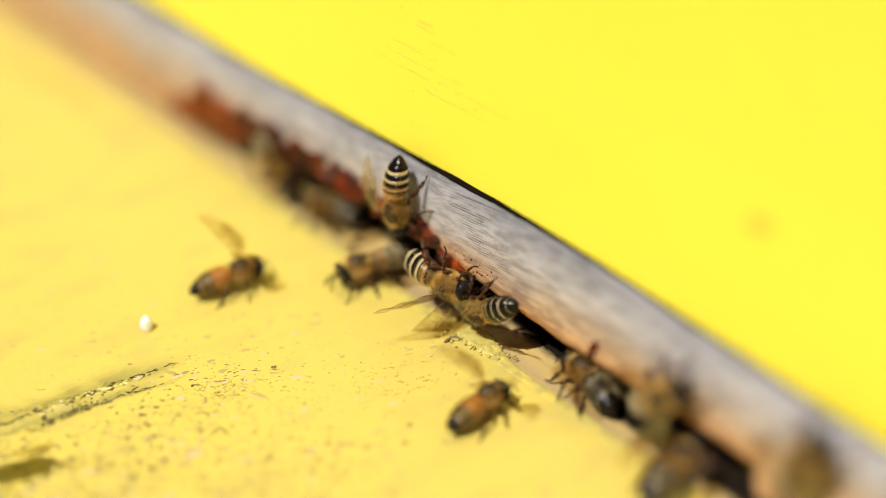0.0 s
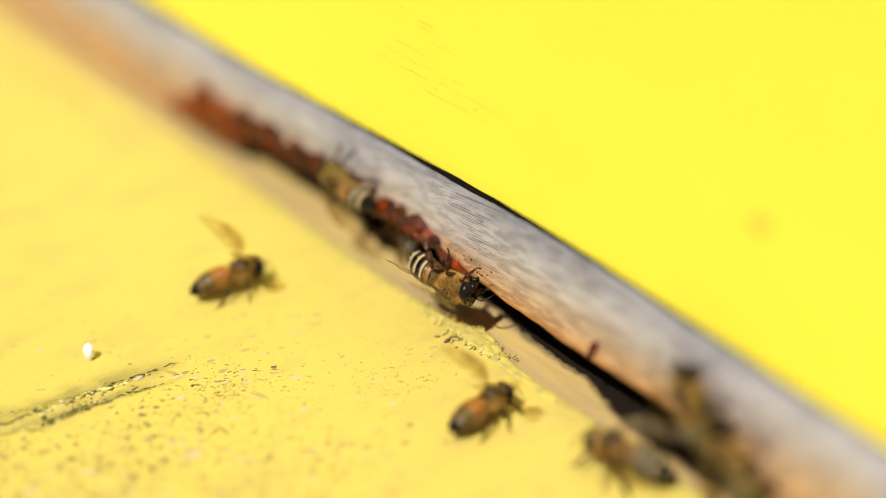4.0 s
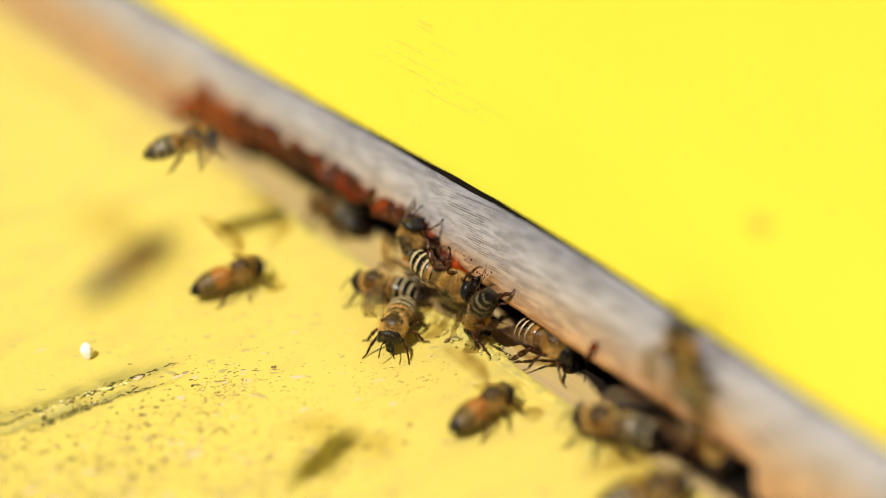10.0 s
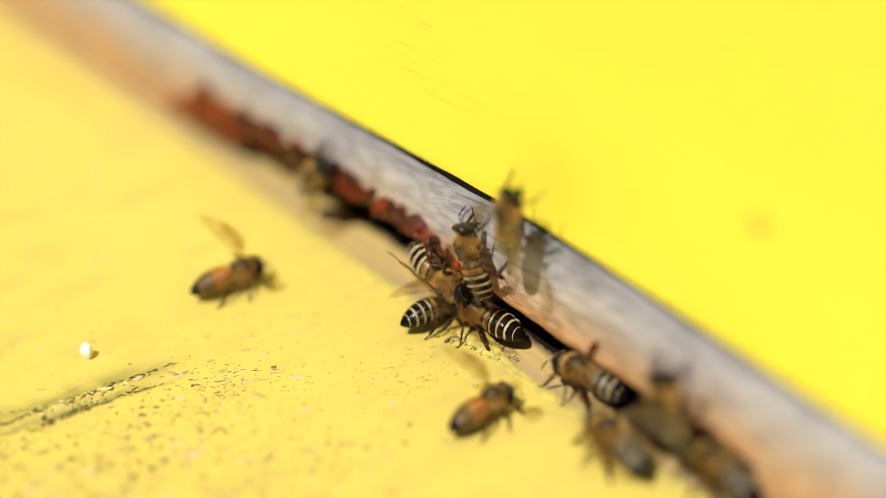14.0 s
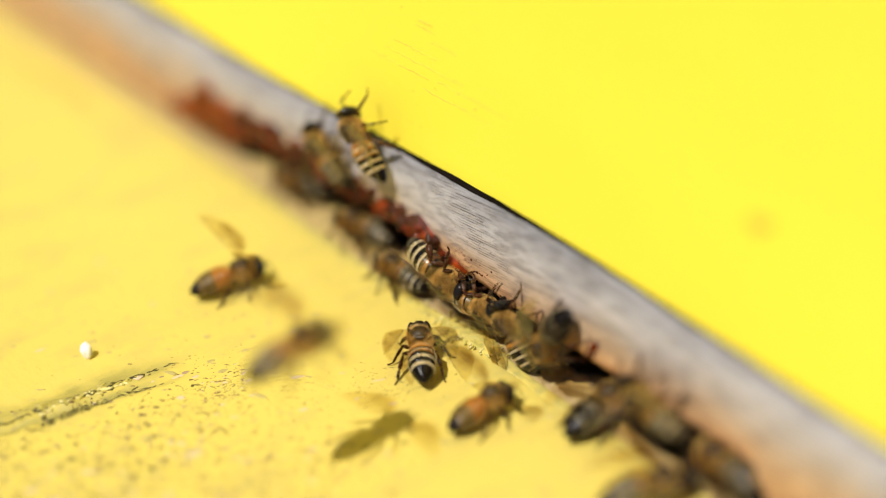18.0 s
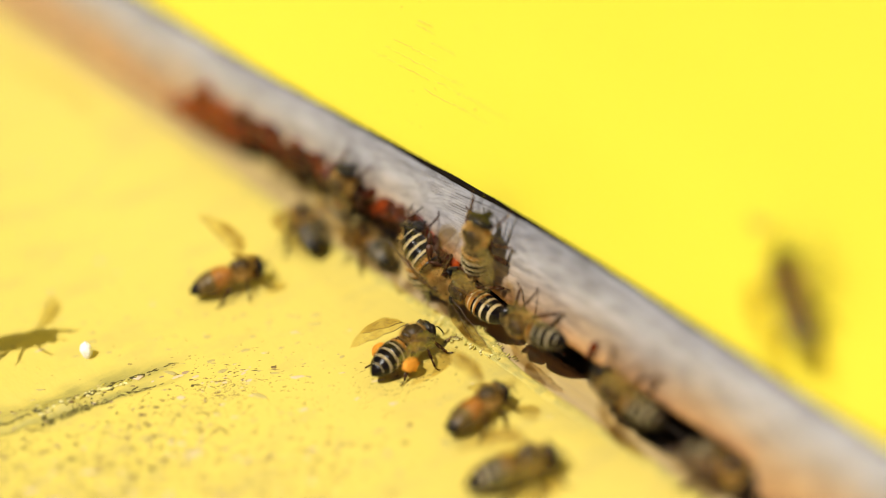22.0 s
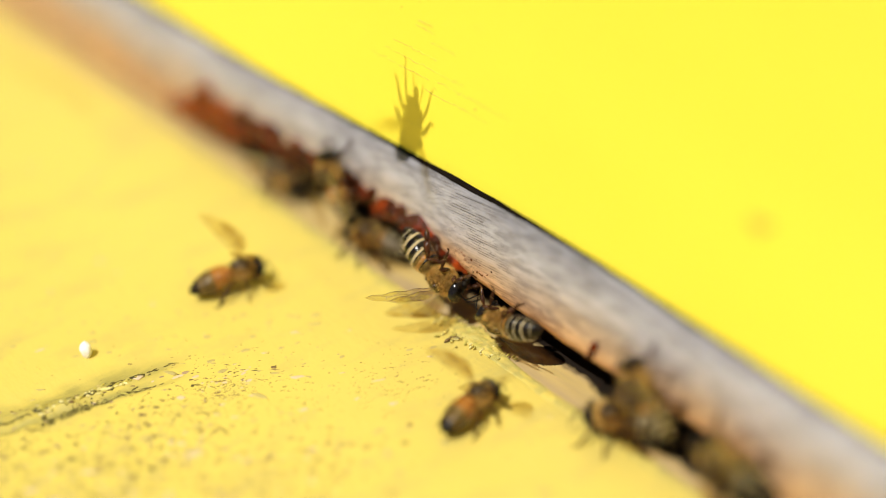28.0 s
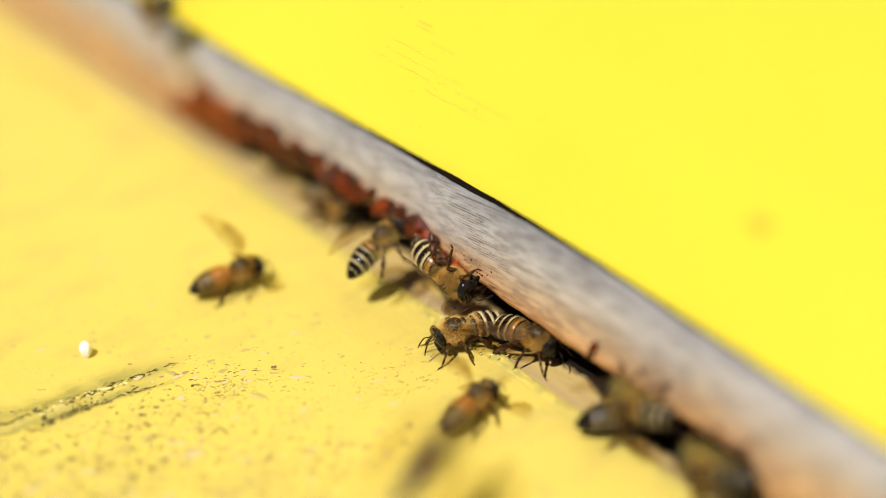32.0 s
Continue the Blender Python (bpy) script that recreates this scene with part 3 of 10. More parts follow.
RESIN_TALL = ((-0.0850, 0.0008), (-0.0805, 0.0028), (-0.0755, 0.0040), (-0.0722, 0.0084), (-0.0685, 0.0106), (-0.0640, 0.0086), (-0.0590, 0.0058), (-0.050, 0.0052), (-0.036, 0.0050), (-0.024, 0.0046), (-0.012, 0.0036), (-0.006, 0.0024), (-0.0026, 0.0006))


def propolis_seam():
    """Resin run along the notch's edge: a lumpy ridge, thick at the far end."""
    b, rings = Build(), []
    for x in np.arange(-0.0842, -0.0030, 0.0002):
        low = lerp_table(x, BAR_LOW) - (0.0036 * min(1.0, max(0.0, (-0.056 - x) / 0.006)))
        tall = lerp_table(x, RESIN_TALL)
        warp = 2.5 * noise.noise(Vector((x * 130, 6, 0)))
        tall *= 1.0 + (0.28 if x > -0.058 else 0.08) * noise.noise(Vector((x * 110, 0, 0))) + 0.20 * noise.noise(Vector((x * 360 + warp, 4, 0)))
        drop = 0.0002 + 0.0006 * noise.noise(Vector((x * 300, 8, 0)))
        fade = min(1.0, (x + 0.0846) / 0.003, (-0.0026 - x) / 0.004)
        ring = []
        for k in range(19):
            u = k / 18
            z = low - drop + (tall + drop) * u
            out = 0.0012 * math.sin(math.pi * min(1, 0.12 + u * 0.88)) ** 0.7
            out += 0.0010 * noise.noise(Vector((x * 300 + warp, 0, z * 420 + warp))) + 0.0007 * noise.noise(Vector((x * 1100, 3, z * 1200)))
            ring.append((x, -0.0012 - max(0.0, out) * fade * (0.3 if k in (0, 18) else 1), z))
        ring += [(x, 0.0006, low + tall * 0.8), (x, 0.0006, low - drop * 0.5)]
        rings.append(ring)
    b.grid(rings, 0)
    return b.mesh("propolis_seam", [PROPOLIS])


tagged(new("propolis_seam", propolis_seam()), "glossy red-brown propolis crusted along the notch's edge", "propolis", kind="structure")
rng = random.Random(12)
lump_row("propolis_dab", "small rusty dab of propolis on the bar's lower edge",
         [(0.0208 + 0.0003 * k, -0.0018, 0.0058 + 0.0006 * k, 0.0004 + 0.0001 * (k % 2)) for k in range(5)], [PROPOLIS], 3, "propolis")
lump_row("propolis_crumbs", "rusty propolis crumbs sprinkled on the grey bar",
         [(rng.gauss(-0.0030, 0.0022), -0.0017, 0.0072 + abs(rng.gauss(0, 0.0011)), rng.uniform(0.00004, 0.00017)) for _ in range(46)], [PROPOLIS], 6, "propolis")

chip_b = Build()
chip(chip_b, 0, 0, 0.0005, 0.00025, 0, random.Random(1))
chip_b.tube([(0.0, 0.0004, 0.0004), (0.0009, 0.0012, 0.0007), (0.0015, 0.0016, 0.0003)], [0.00016, 0.00013, 0.00008], 0)
tagged(new("dead_scrap", chip_b.mesh("dead_scrap", [SPECK])), "tiny dark scrap of debris lying on the board", "debris").matrix_basis = pose(0.0003, -0.0075, 0.0002) @ Matrix.Diagonal((0.75, 0.75, 0.75, 1))

flake_b = Build()
flake_b.blob((0, 0, 0.0008), (0.0007, 0.0008, 0.0012), 0, 16, 10, 0.3, 3.0)
wax_flake = tagged(new("wax_flake", flake_b.mesh("wax_flake", [WAX])), "shiny white flake of wax on the yellow board", "wax flake")

# combed hairline scratches in the wall paint
scr = Build()
rng = random.Random(21)
for x0, z0, ln in ((-0.023, 0.0302, 0.012), (-0.009, 0.0305, 0.014), (-0.018, 0.0335, 0.009), (-0.013, 0.0370, 0.004), (-0.012, 0.0285, 0.013), (-0.020, 0.0318, 0.016), (-0.010, 0.0356, 0.005), (-0.0125, 0.0378, 0.003)):
    zs = [z0 + 0.0001 * rng.gauss(0, 1) for _ in range(25)]
    pts = [(x0 + ln * k / 24, wall_y(x0 + ln * k / 24, zs[k]) + 0.00001, zs[k]) for k in range(25)]
    scr.tube(pts, [rng.uniform(0.00002, 0.00008) for _ in range(25)], 0, 5)
chip_w = [(-0.0017, -0.0002, 0.0294, 0.00022), (0.0441, -0.0002, 0.0331, 0.0012), (0.0455, -0.0002, 0.0338, 0.0007)]
for x, y, z, r in chip_w:
    scr.blob((x, wall_y(x, z), z), (r, 0.00005, r * 0.8), 0, 9, 5, 0.4, x * 700)
tagged(new("paint_scratches", scr.mesh("paint_scratches", [surface("ochre_scratch", (0.68, 0.53, 0.06), (0.56, 0.42, 0.06), 300, 0.6)])),
       "faint ochre scratches and a knot in yellow paint", "paint scratches", kind="stuff")


# ---- honey bees ----
MM = 0.001


def mm(*p):
    return Vector(p) * MM


def abdomen_mesh(name, kind):
    """Six overlapping rings: cuticle in front, a felt of pale hair behind, black pointed tip."""
    b = Build()
    seg, stations, slots = 20, [], []
    n_ring = 6
    prof = ((0.0, 0.7), (0.05, 1.22), (0.17, 1.72), (0.36, 1.92), (0.56, 1.84), (0.74, 1.50), (0.87, 1.02), (0.95, 0.58), (1.0, 0.12))
    for k in range(n_ring):
        u0, u1 = k / n_ring, (k + 1) / n_ring
        for j, (fu, g) in enumerate(((0.0, 0.955), (0.08, 0.99), (0.26, 1.02), (0.40, 1.015), (0.48, 1.01), (0.80, 1.04), (0.96, 1.045))):
            stations.append((u0 + (u1 - u0) * fu, g))
            if kind == "dusky":
                s = (4, 4 if j < 6 else 0, 4 if j < 5 else 3, 3 if j < 6 else 0, 3 if j < 5 else 0, 3 if j < 1 else 0)[k]
            elif kind == "dark":
                s = (3 if j < 5 else 0, 3 if j < 3 else 0, 2 if j < 2 else 0, 2 if j < 1 else 0, 2 if j < 1 else 0, 0)[k]
            elif kind == "amber":
                s = (1, 1 if j < 5 else 0, 1 if j < 4 else 0, 2 if j < 3 else 0, 2 if j < 3 else 0, 0)[k]
                if k in (1, 2) and j < 2:
                    s = 2
            else:
                s = (3 if j < 5 else 0, (3, 1, 1, 1, 3, 0, 0)[j], 2 if j < 2 else 0, 2 if j < 2 else 0, 2 if j < 2 else 0, 2 if j < 1 else 0)[k]
            slots.append(s)
    stations.append((1.0, 1.0))
    rings = []
    for u, g in stations:
        r = lerp_table(u, prof) * g
        cx = 0.4 - 6.9 * u
        cz = 3.15 - 0.35 * u - 0.75 * u * u
        rings.append([mm(cx, math.cos(2 * math.pi * j / seg) * r, cz + math.sin(2 * math.pi * j / seg) * r * 0.90) for j in range(seg)])
    b.grid(rings[::-1], slots[::-1])
    rng = random.Random(3)
    for _ in range(260 if kind == "dusky" else 900):
        k = rng.choice((1, 2, 2, 3, 3, 4, 4))
        u = (k + rng.uniform(0.0, 0.30)) / n_ring
        r, q = lerp_table(u, prof) * 1.02, rng.uniform(-0.5, math.pi + 0.5)
        root = mm(0.4 - 6.9 * u, math.cos(q) * r, 3.15 - 0.35 * u - 0.75 * u * u + math.sin(q) * r * 0.9)
        b.hair(root, (-1.0, math.cos(q) * 0.55 + rng.gauss(0, 0.15), math.sin(q) * 0.55 + rng.gauss(0, 0.15)), 0.28 * MM * rng.uniform(0.6, 1.3), 0.020 * MM, 5)
    for _ in range(420):
        u, q = rng.uniform(0.0, 0.30), rng.uniform(-0.3, math.pi + 0.3)
        r = lerp_table(u, prof) * 1.02
        root = mm(0.4 - 6.9 * u, math.cos(q) * r, 3.15 - 0.35 * u - 0.75 * u * u + math.sin(q) * r * 0.9)
        b.hair(root, (-0.7, math.cos(q) + rng.gauss(0, 0.2), math.sin(q) + rng.gauss(0, 0.2)), 0.45 * MM * rng.uniform(0.5, 1.3), 0.016 * MM, 6)
    return b.mesh(name, [CHITIN, AMBER, CREAM, DUSK, RUST, CREAM_FUR, FUR_TIP])


def thorax_mesh():
    """Dark polished shield on top, framed by golden fur that is longest on the collar and the flanks."""
    b, rng, c0 = Build(), random.Random(7), mm(2.1, 0, 3.35)
    b.blob(c0, mm(1.86, 1.70, 1.74), 1, 20, 14, 0.05)
    for i, f in enumerate(b.f):
        c = sum((Vector(b.v[v]) for v in f), Vector()) / len(f) - c0
        if c.z > 0.3 * MM and (c.x / 1.40) ** 2 + (c.y / 1.25) ** 2 < MM * MM:
            b.m[i] = 0
    b.blob(mm(0.75, 0, 4.5), mm(0.42, 0.8, 0.34), 0, 12, 7)
    b.tube([mm(0.55, 0, 3.2), mm(0.1, 0, 3.15)], [0.7 * MM, 0.55 * MM], 1)
    for s in (-1, 1):
        b.blob(mm(2.5, 1.35 * s, 4.45), mm(0.42, 0.28, 0.28), 0, 9, 6)
    for _ in range(11000):
        a, q = math.acos(rng.uniform(-1, 1)), rng.uniform(0, 2 * math.pi)
        d = Vector((math.cos(a), math.sin(a) * math.cos(q), math.sin(a) * math.sin(q)))
        bare = (d.x / 0.80) ** 2 + (d.y / 0.78) ** 2 if d.z > 0 else 2.0
        top = bare < 1.0
        if top and rng.random() > 0.03 + 0.85 * bare ** 3:
            continue
        collar = d.x > 0.62 or d.x < -0.62
        root = c0 + Vector((d.x * 1.82, d.y * 1.66, d.z * 1.70)) * MM
        tall = 0.42 if top else 1.0 if collar else 0.85
        b.hair(root, d + Vector((rng.gauss(-0.15, 0.3), rng.gauss(0, 0.3), rng.gauss(0, 0.3))), MM * rng.uniform(0.25, tall), 0.011 * MM, 2)
    return b.mesh("thorax", [BACK, FUZZ, FUR_TIP])


def head_mesh():
    """Flat triangular head with a furry brow and crown, a shield above the jaws and a folded tongue."""
    b, rng = Build(), random.Random(9)
    b.blob(mm(0, 0, 0), mm(0.80, 1.45, 1.5), 0, 16, 10, 0.04)
    b.blob(mm(0.50, 0, -1.0), mm(0.45, 0.62, 0.78), 0, 10, 7)
    for s in (-1, 1):
        b.tube([mm(0.5, 0.35 * s, -1.5), mm(0.7, 0.25 * s, -2.0), mm(0.75, 0.02 * s, -2.3)], [0.26 * MM, 0.2 * MM, 0.1 * MM], 2)
        b.blob(mm(0.05, 0.28 * s, 1.46), mm(0.11, 0.11, 0.10), 2, 7, 5)
    b.tube([mm(0.35, 0, -1.5), mm(0.1, 0, -2.0), mm(-0.4, 0, -2.2)], [0.18 * MM, 0.14 * MM, 0.07 * MM], 2)
    for _ in range(420):
        a, q = math.acos(rng.uniform(-1, 1)), rng.uniform(0, 2 * math.pi)
        d = Vector((math.cos(a), math.sin(a) * math.cos(q), math.sin(a) * math.sin(q)))
        if abs(d.y) > 0.70 or d.z < -0.35 or (d.x > 0.3 and d.z < 0.3):
            continue
        b.hair(Vector((d.x * 0.8, d.y * 1.45, d.z * 1.5)) * MM, d + Vector((rng.gauss(0.1, 0.3), rng.gauss(0, 0.3), rng.gauss(0, 0.3))), MM * rng.uniform(0.15, 0.45), 0.015 * MM, 1)
    return b.mesh("head", [FACE, FUR_TIP, CHITIN])


def eye_mesh():
    b = Build()
    b.blob(mm(0, 0, 0), mm(0.62, 0.50, 1.22), 0, 14, 10)
    return b.mesh("eye", [EYE_BLACK])


def antenna_mesh():
    b = Build()
    b.tube([mm(0, 0, 0), mm(0.75, 0.26, 0.30), mm(0.92, 0.34, 0.30)], [0.09 * MM, 0.07 * MM, 0.08 * MM], 0, 8)
    b.tube([mm(0.90, 0.33, 0.30), mm(1.35, 0.55, 0.0), mm(1.8, 0.75, -0.45), mm(2.15, 0.9, -0.9)], [0.08 * MM, 0.09 * MM, 0.10 * MM, 0.08 * MM], 0, 8)
    return b.mesh("antenna", [CHITIN])


LEG_SHAPES = (
    ("front", mm(3.3, 0.9, 1.9), ((0, 0, 0), (0.7, 1.3, 0.5), (1.5, 2.1, -0.7), (2.2, 2.5, -1.75), (2.9, 2.8, -1.88))),
    ("middle", mm(2.1, 1.1, 1.8), ((0, 0, 0), (-0.2, 1.7, 0.7), (-0.6, 2.8, -0.6), (-0.8, 3.5, -1.65), (-0.9, 4.3, -1.78))),
    ("hind", mm(0.9, 1.0, 1.8), ((0, 0, 0), (-1.4, 1.6, 0.9), (-3.1, 2.3, -0.6), (-4.2, 2.6, -1.6), (-5.1, 2.9, -1.78))),
)


def leg_mesh(pts, side, hind, load):
    b, rng = Build(), random.Random(5)
    p = [mm(x * 0.95, y * side * 0.82, z) for x, y, z in pts]
    w = 1.6 if hind else 1.0
    b.tube([p[0], p[0].lerp(p[1], 0.15), p[0].lerp(p[1], 0.6), p[1]], [0.26 * MM, 0.24 * MM, 0.33 * MM, 0.20 * MM], 0, 8)
    b.blob(p[1], mm(0.2, 0.2, 0.2), 0, 7, 5)
    b.tube([p[1], p[1].lerp(p[2], 0.65), p[1].lerp(p[2], 0.95), p[2]], [0.17 * MM, 0.30 * MM * w, 0.28 * MM * w, 0.16 * MM], 0, 8, 0.6)
    b.tube([p[2], p[2].lerp(p[3], 0.25), p[2].lerp(p[3], 0.8), p[3]], [0.14 * MM, 0.24 * MM * w, 0.20 * MM * w, 0.11 * MM], 0, 8, 0.6)
    for k in range(3):
        b.tube([p[3].lerp(p[4], k / 3), p[3].lerp(p[4], (k + 0.9) / 3)], [0.08 * MM, 0.115 * MM], 0, 6)
    b.tube([p[4], p[4] + mm(0.25, 0.15 * side, -0.02)], [0.10 * MM, 0.03 * MM], 0)
    for _ in range(110):
        k = rng.randrange(3)
        root = p[k].lerp(p[k + 1], rng.random())
        b.hair(root, (rng.gauss(0, 1), rng.gauss(0, 1) + side, rng.gauss(0, 1)), MM * rng.uniform(0.25, 0.6), 0.016 * MM, 1)
    if load:
        b.blob(p[1].lerp(p[2], 0.62) + mm(0, 0.25 * side, 0.05), mm(1.25, 0.95, 1.05), 2, 14, 9, 0.25, 2.0)
    return b.mesh("leg", [LEG, FUR_TIP, POLLEN])


def wing_outline(length, width, side, k=15):
    """Edge points of a wing that runs along +x from its hinge; the trailing edge lies on the inner side."""
    lead = [(length * u, 0.06 * width * math.sin(math.pi * u)) for u in np.linspace(0, 0.93, k)]
    trail = [(length * u, -width * math.sin(math.pi * (0.06 + 0.94 * u ** 0.75)) ** 0.8 if u < 0.99 else 0) for u in np.linspace(1.0, 0.04, k)]
    return lead, trail


def wing_mesh(name, length, width, side):
    b = Build()
    lead, trail = wing_outline(length, width, side)
    n = len(lead)
    rings = []
    for i in range(n):
        a, t = lead[i], trail[n - 1 - i]
        ring = []
        for q in np.linspace(0, 1, 7):
            x, y = a[0] + (t[0] - a[0]) * q, a[1] + (t[1] - a[1]) * q
            z = 0.10 * math.sin(x * 2.2 + q * 3) + 0.06 * math.sin(q * 9)
            ring.append(mm(x, y * side, z))
        rings.append(ring)
    b.grid(rings, 0, close=False)
    at = lambda i, q: rings[i][q] + mm(0, 0, 0.02)
    b.tube([at(i, 0) for i in range(n)], [(0.05 - 0.025 * i / n) * MM for i in range(n)], 1, 5)
    for q, hi in ((2, n - 3), (4, n - 5), (5, n - 8)):
        b.tube([at(i, min(q, 1 + i)) for i in range(0, hi)], [0.014 * MM] * hi, 1, 4)
    for i in (4, 6, 8, 10):
        b.tube([at(i, q) for q in range(0, 5)], [0.012 * MM] * 5, 1, 4)
    return b.mesh(name, [WING, VEIN])


THORAX, HEAD, EYEBALL, ANTENNA = thorax_mesh(), head_mesh(), eye_mesh(), antenna_mesh()
WINGS = {s: (wing_mesh("forewing", 9.0, 2.9, s), wing_mesh("hindwing", 6.2, 1.9, s)) for s in (1, -1)}
ABDOMENS = {k: abdomen_mesh("abdomen", k) for k in ("striped", "amber", "dusky", "dark")}
LEGS = {(nm, s, load): leg_mesh(pts, s, nm == "hind", load) for nm, root, pts in LEG_SHAPES for s in (1, -1) for load in ((False, True) if nm == "hind" else (False,))}


def wing_pose(side, spread, lift):
    """Forewing: spread 0 lies back over the abdomen, 1 stands out sideways; lift tips it up, in degrees."""
    back = 180 - (16 + 62 * spread)
    return pose(2.35 * MM, side * 1.25 * MM, 4.75 * MM) @ pose(0, 0, 0, 0, 0, side * back) @ pose(0, 0, 0, side * (-8 - 10 * spread), -lift, 0)


def honey_bee(kind, label, load=False):
    bee = tagged(new("honey_bee"), label, "bee", "honey bees at the hive entrance")
    part("thorax", THORAX, bee, "brown thorax with tan fur")
    head = part("head", HEAD, bee, "dark furry head", pose(4.55 * MM, 0, 2.95 * MM, 0, 18, 0))
    for s in (1, -1):
        part("eye", EYEBALL, head, "glossy black compound eye", pose(0.02 * MM, s * 1.24 * MM, 0.22 * MM, s * 12, 0, 0))
        part("antenna", ANTENNA, head, "", pose(0.85 * MM, s * 0.35 * MM, 0.25 * MM, 0 if s > 0 else 180, 0, 0) if s > 0 else pose(0.85 * MM, -0.35 * MM, 0.25 * MM, 0, 0, -38))
        fore = part("wing", WINGS[s][0], bee, "clear veined wing", wing_pose(s, 0, 0))
        part("hindwing", WINGS[s][1], fore, "", pose(0.1 * MM, -s * 0.9 * MM, -0.22 * MM, 0, 0, -s * 10))
        for nm, root, pts in LEG_SHAPES:
            part("leg", LEGS[nm, s, load and nm == "hind"], bee, "hind leg with a ball of orange pollen" if load and nm == "hind" else "", Matrix.Translation((root.x, root.y * s, root.z)))
    part("abdomen", ABDOMENS[kind], bee, {"striped": "black abdomen with cream hair bands", "amber": "amber and black banded abdomen", "dusky": "amber abdomen darkening to a black tip", "dark": "dark brown abdomen with faint pale bands"}[kind])
    return bee


STRIPED = honey_bee("striped", "honey bee with black and cream striped abdomen")
AMBER_BEE = honey_bee("amber", "honey bee with amber-orange and black abdomen")
DUSKY_BEE = honey_bee("dusky", "honey bee with dull amber abdomen and dark tip")
DARK_BEE = honey_bee("dark", "dark brown honey bee with faint pale bands")
POLLEN_BEE = honey_bee("striped", "dark striped honey bee carrying orange pollen on its legs", True)
bees = {}


def settle(key, model, size, label=""):
    first = model not in bees.values()
    bees[key] = model if first else copy_thing(model, pose(0, 0, 0))
    bees[key].scale = (size,) * 3
    tagged(bees[key], label)


settle("A", DUSKY_BEE, 0.89, "amber honey bee standing on the board, fanning its wings")
settle("B", DUSKY_BEE, 0.82, "amber honey bee fanning its wings beside the entrance")
settle("C", STRIPED, 1.0, "striped honey bee clinging under the entrance bar")
settle("V", POLLEN_BEE, 0.92)
for i, key in enumerate(("D", "G", "H", "J", "K", "O", "P", "Q", "S", "T", "X1", "X2", "Z")):
    settle(key, STRIPED, 0.90 + 0.04 * math.sin(i * 2.1))
for i, key in enumerate(("M", "N", "R", "U", "Y", "E")):
    settle(key, AMBER_BEE, 0.90 + 0.04 * math.sin(i * 1.7))
for i, key in enumerate(("F", "I", "W", "L")):
    settle(key, DARK_BEE, 0.92 + 0.04 * math.sin(i * 2.7))


def beat(bee, flights, fanning=False):
    """Key the two wings: folded at rest, beating in the air; a fanning bee beats faster strokes with half-spread wings."""
    for wing in [o for o in bee.children if o.name.split(".")[0] == "wing"]:
        side = 1 if wing.data == WINGS[1][0] else -1
        if fanning:
            rows = [(round(k / 15, 4), wing_pose(side, 0.62 + 0.1 * (k % 3), 6 if k % 2 else 42)) for k in range(481)]
        else:
            rows, t = [(0.0, wing_pose(side, 0, 0))], 0.0
            for a, z in flights:
                a, z = max(a, t + 0.07), min(z, 31.93)
                if z - a < 0.15:
                    continue
                rows.append((a, wing_pose(side, 0, 0)))
                k, u = 0, a + 0.0667
                while u < z - 0.06:
                    rows.append((u, wing_pose(side, 0.95, 48 if k % 2 else -14)))
                    u, k = u + 0.0667, k + 1
                rows.append((z, wing_pose(side, 0, 0)))
                t = z
            rows.append((32.0, wing_pose(side, 0, 0)))
        walk(wing, rows)


def half_open(bee, spans, spread, lift):
    """Key wings that a resting bee holds ajar for a while and folds again."""
    for wing in [o for o in bee.children if o.name.split(".")[0] == "wing"]:
        side = 1 if wing.data == WINGS[1][0] else -1
        shut, ajar = wing_pose(side, 0, 0), wing_pose(side, spread, lift)
        rows = [(0.0, ajar if spans[0][0] <= 0 else shut)]
        for a, z in spans:
            rows += ([(a, shut), (a + 0.3, ajar)] if a > 0 else []) + [(z - 0.3, ajar), (z, shut)]
        walk(wing, rows + [(32.0, shut)])


def step(bee, spans):
    """Key the six legs of a walking bee: two tripods that swing in turn."""
    for leg in [o for o in bee.children if o.name.split(".")[0] == "leg"]:
        base = leg.matrix_basis.copy()
        side = 1 if base.translation.y > 0 else -1
        rank = 0 if base.translation.x > 2.8 * MM else 1 if base.translation.x > 1.5 * MM else 2
        odd = (rank + (side > 0)) % 2
        rows = [(0.0, base)]
        for a, z in spans:
            a = max(a, rows[-1][0] + 0.05)
            if z - a < 0.3 or z > 31.95:
                continue
            rows.append((a, base))
            u, k = a + 0.09, odd
            while u < z - 0.06:
                rows.append((u, base @ pose(0, 0, 0, side * (6 if k % 2 else 0), 0, side * (13 if k % 2 else -11))))
                u, k = u + 0.09, k + 1
            rows.append((z, base))
        if len(rows) > 1:
            walk(leg, rows + [(32.0, base)])


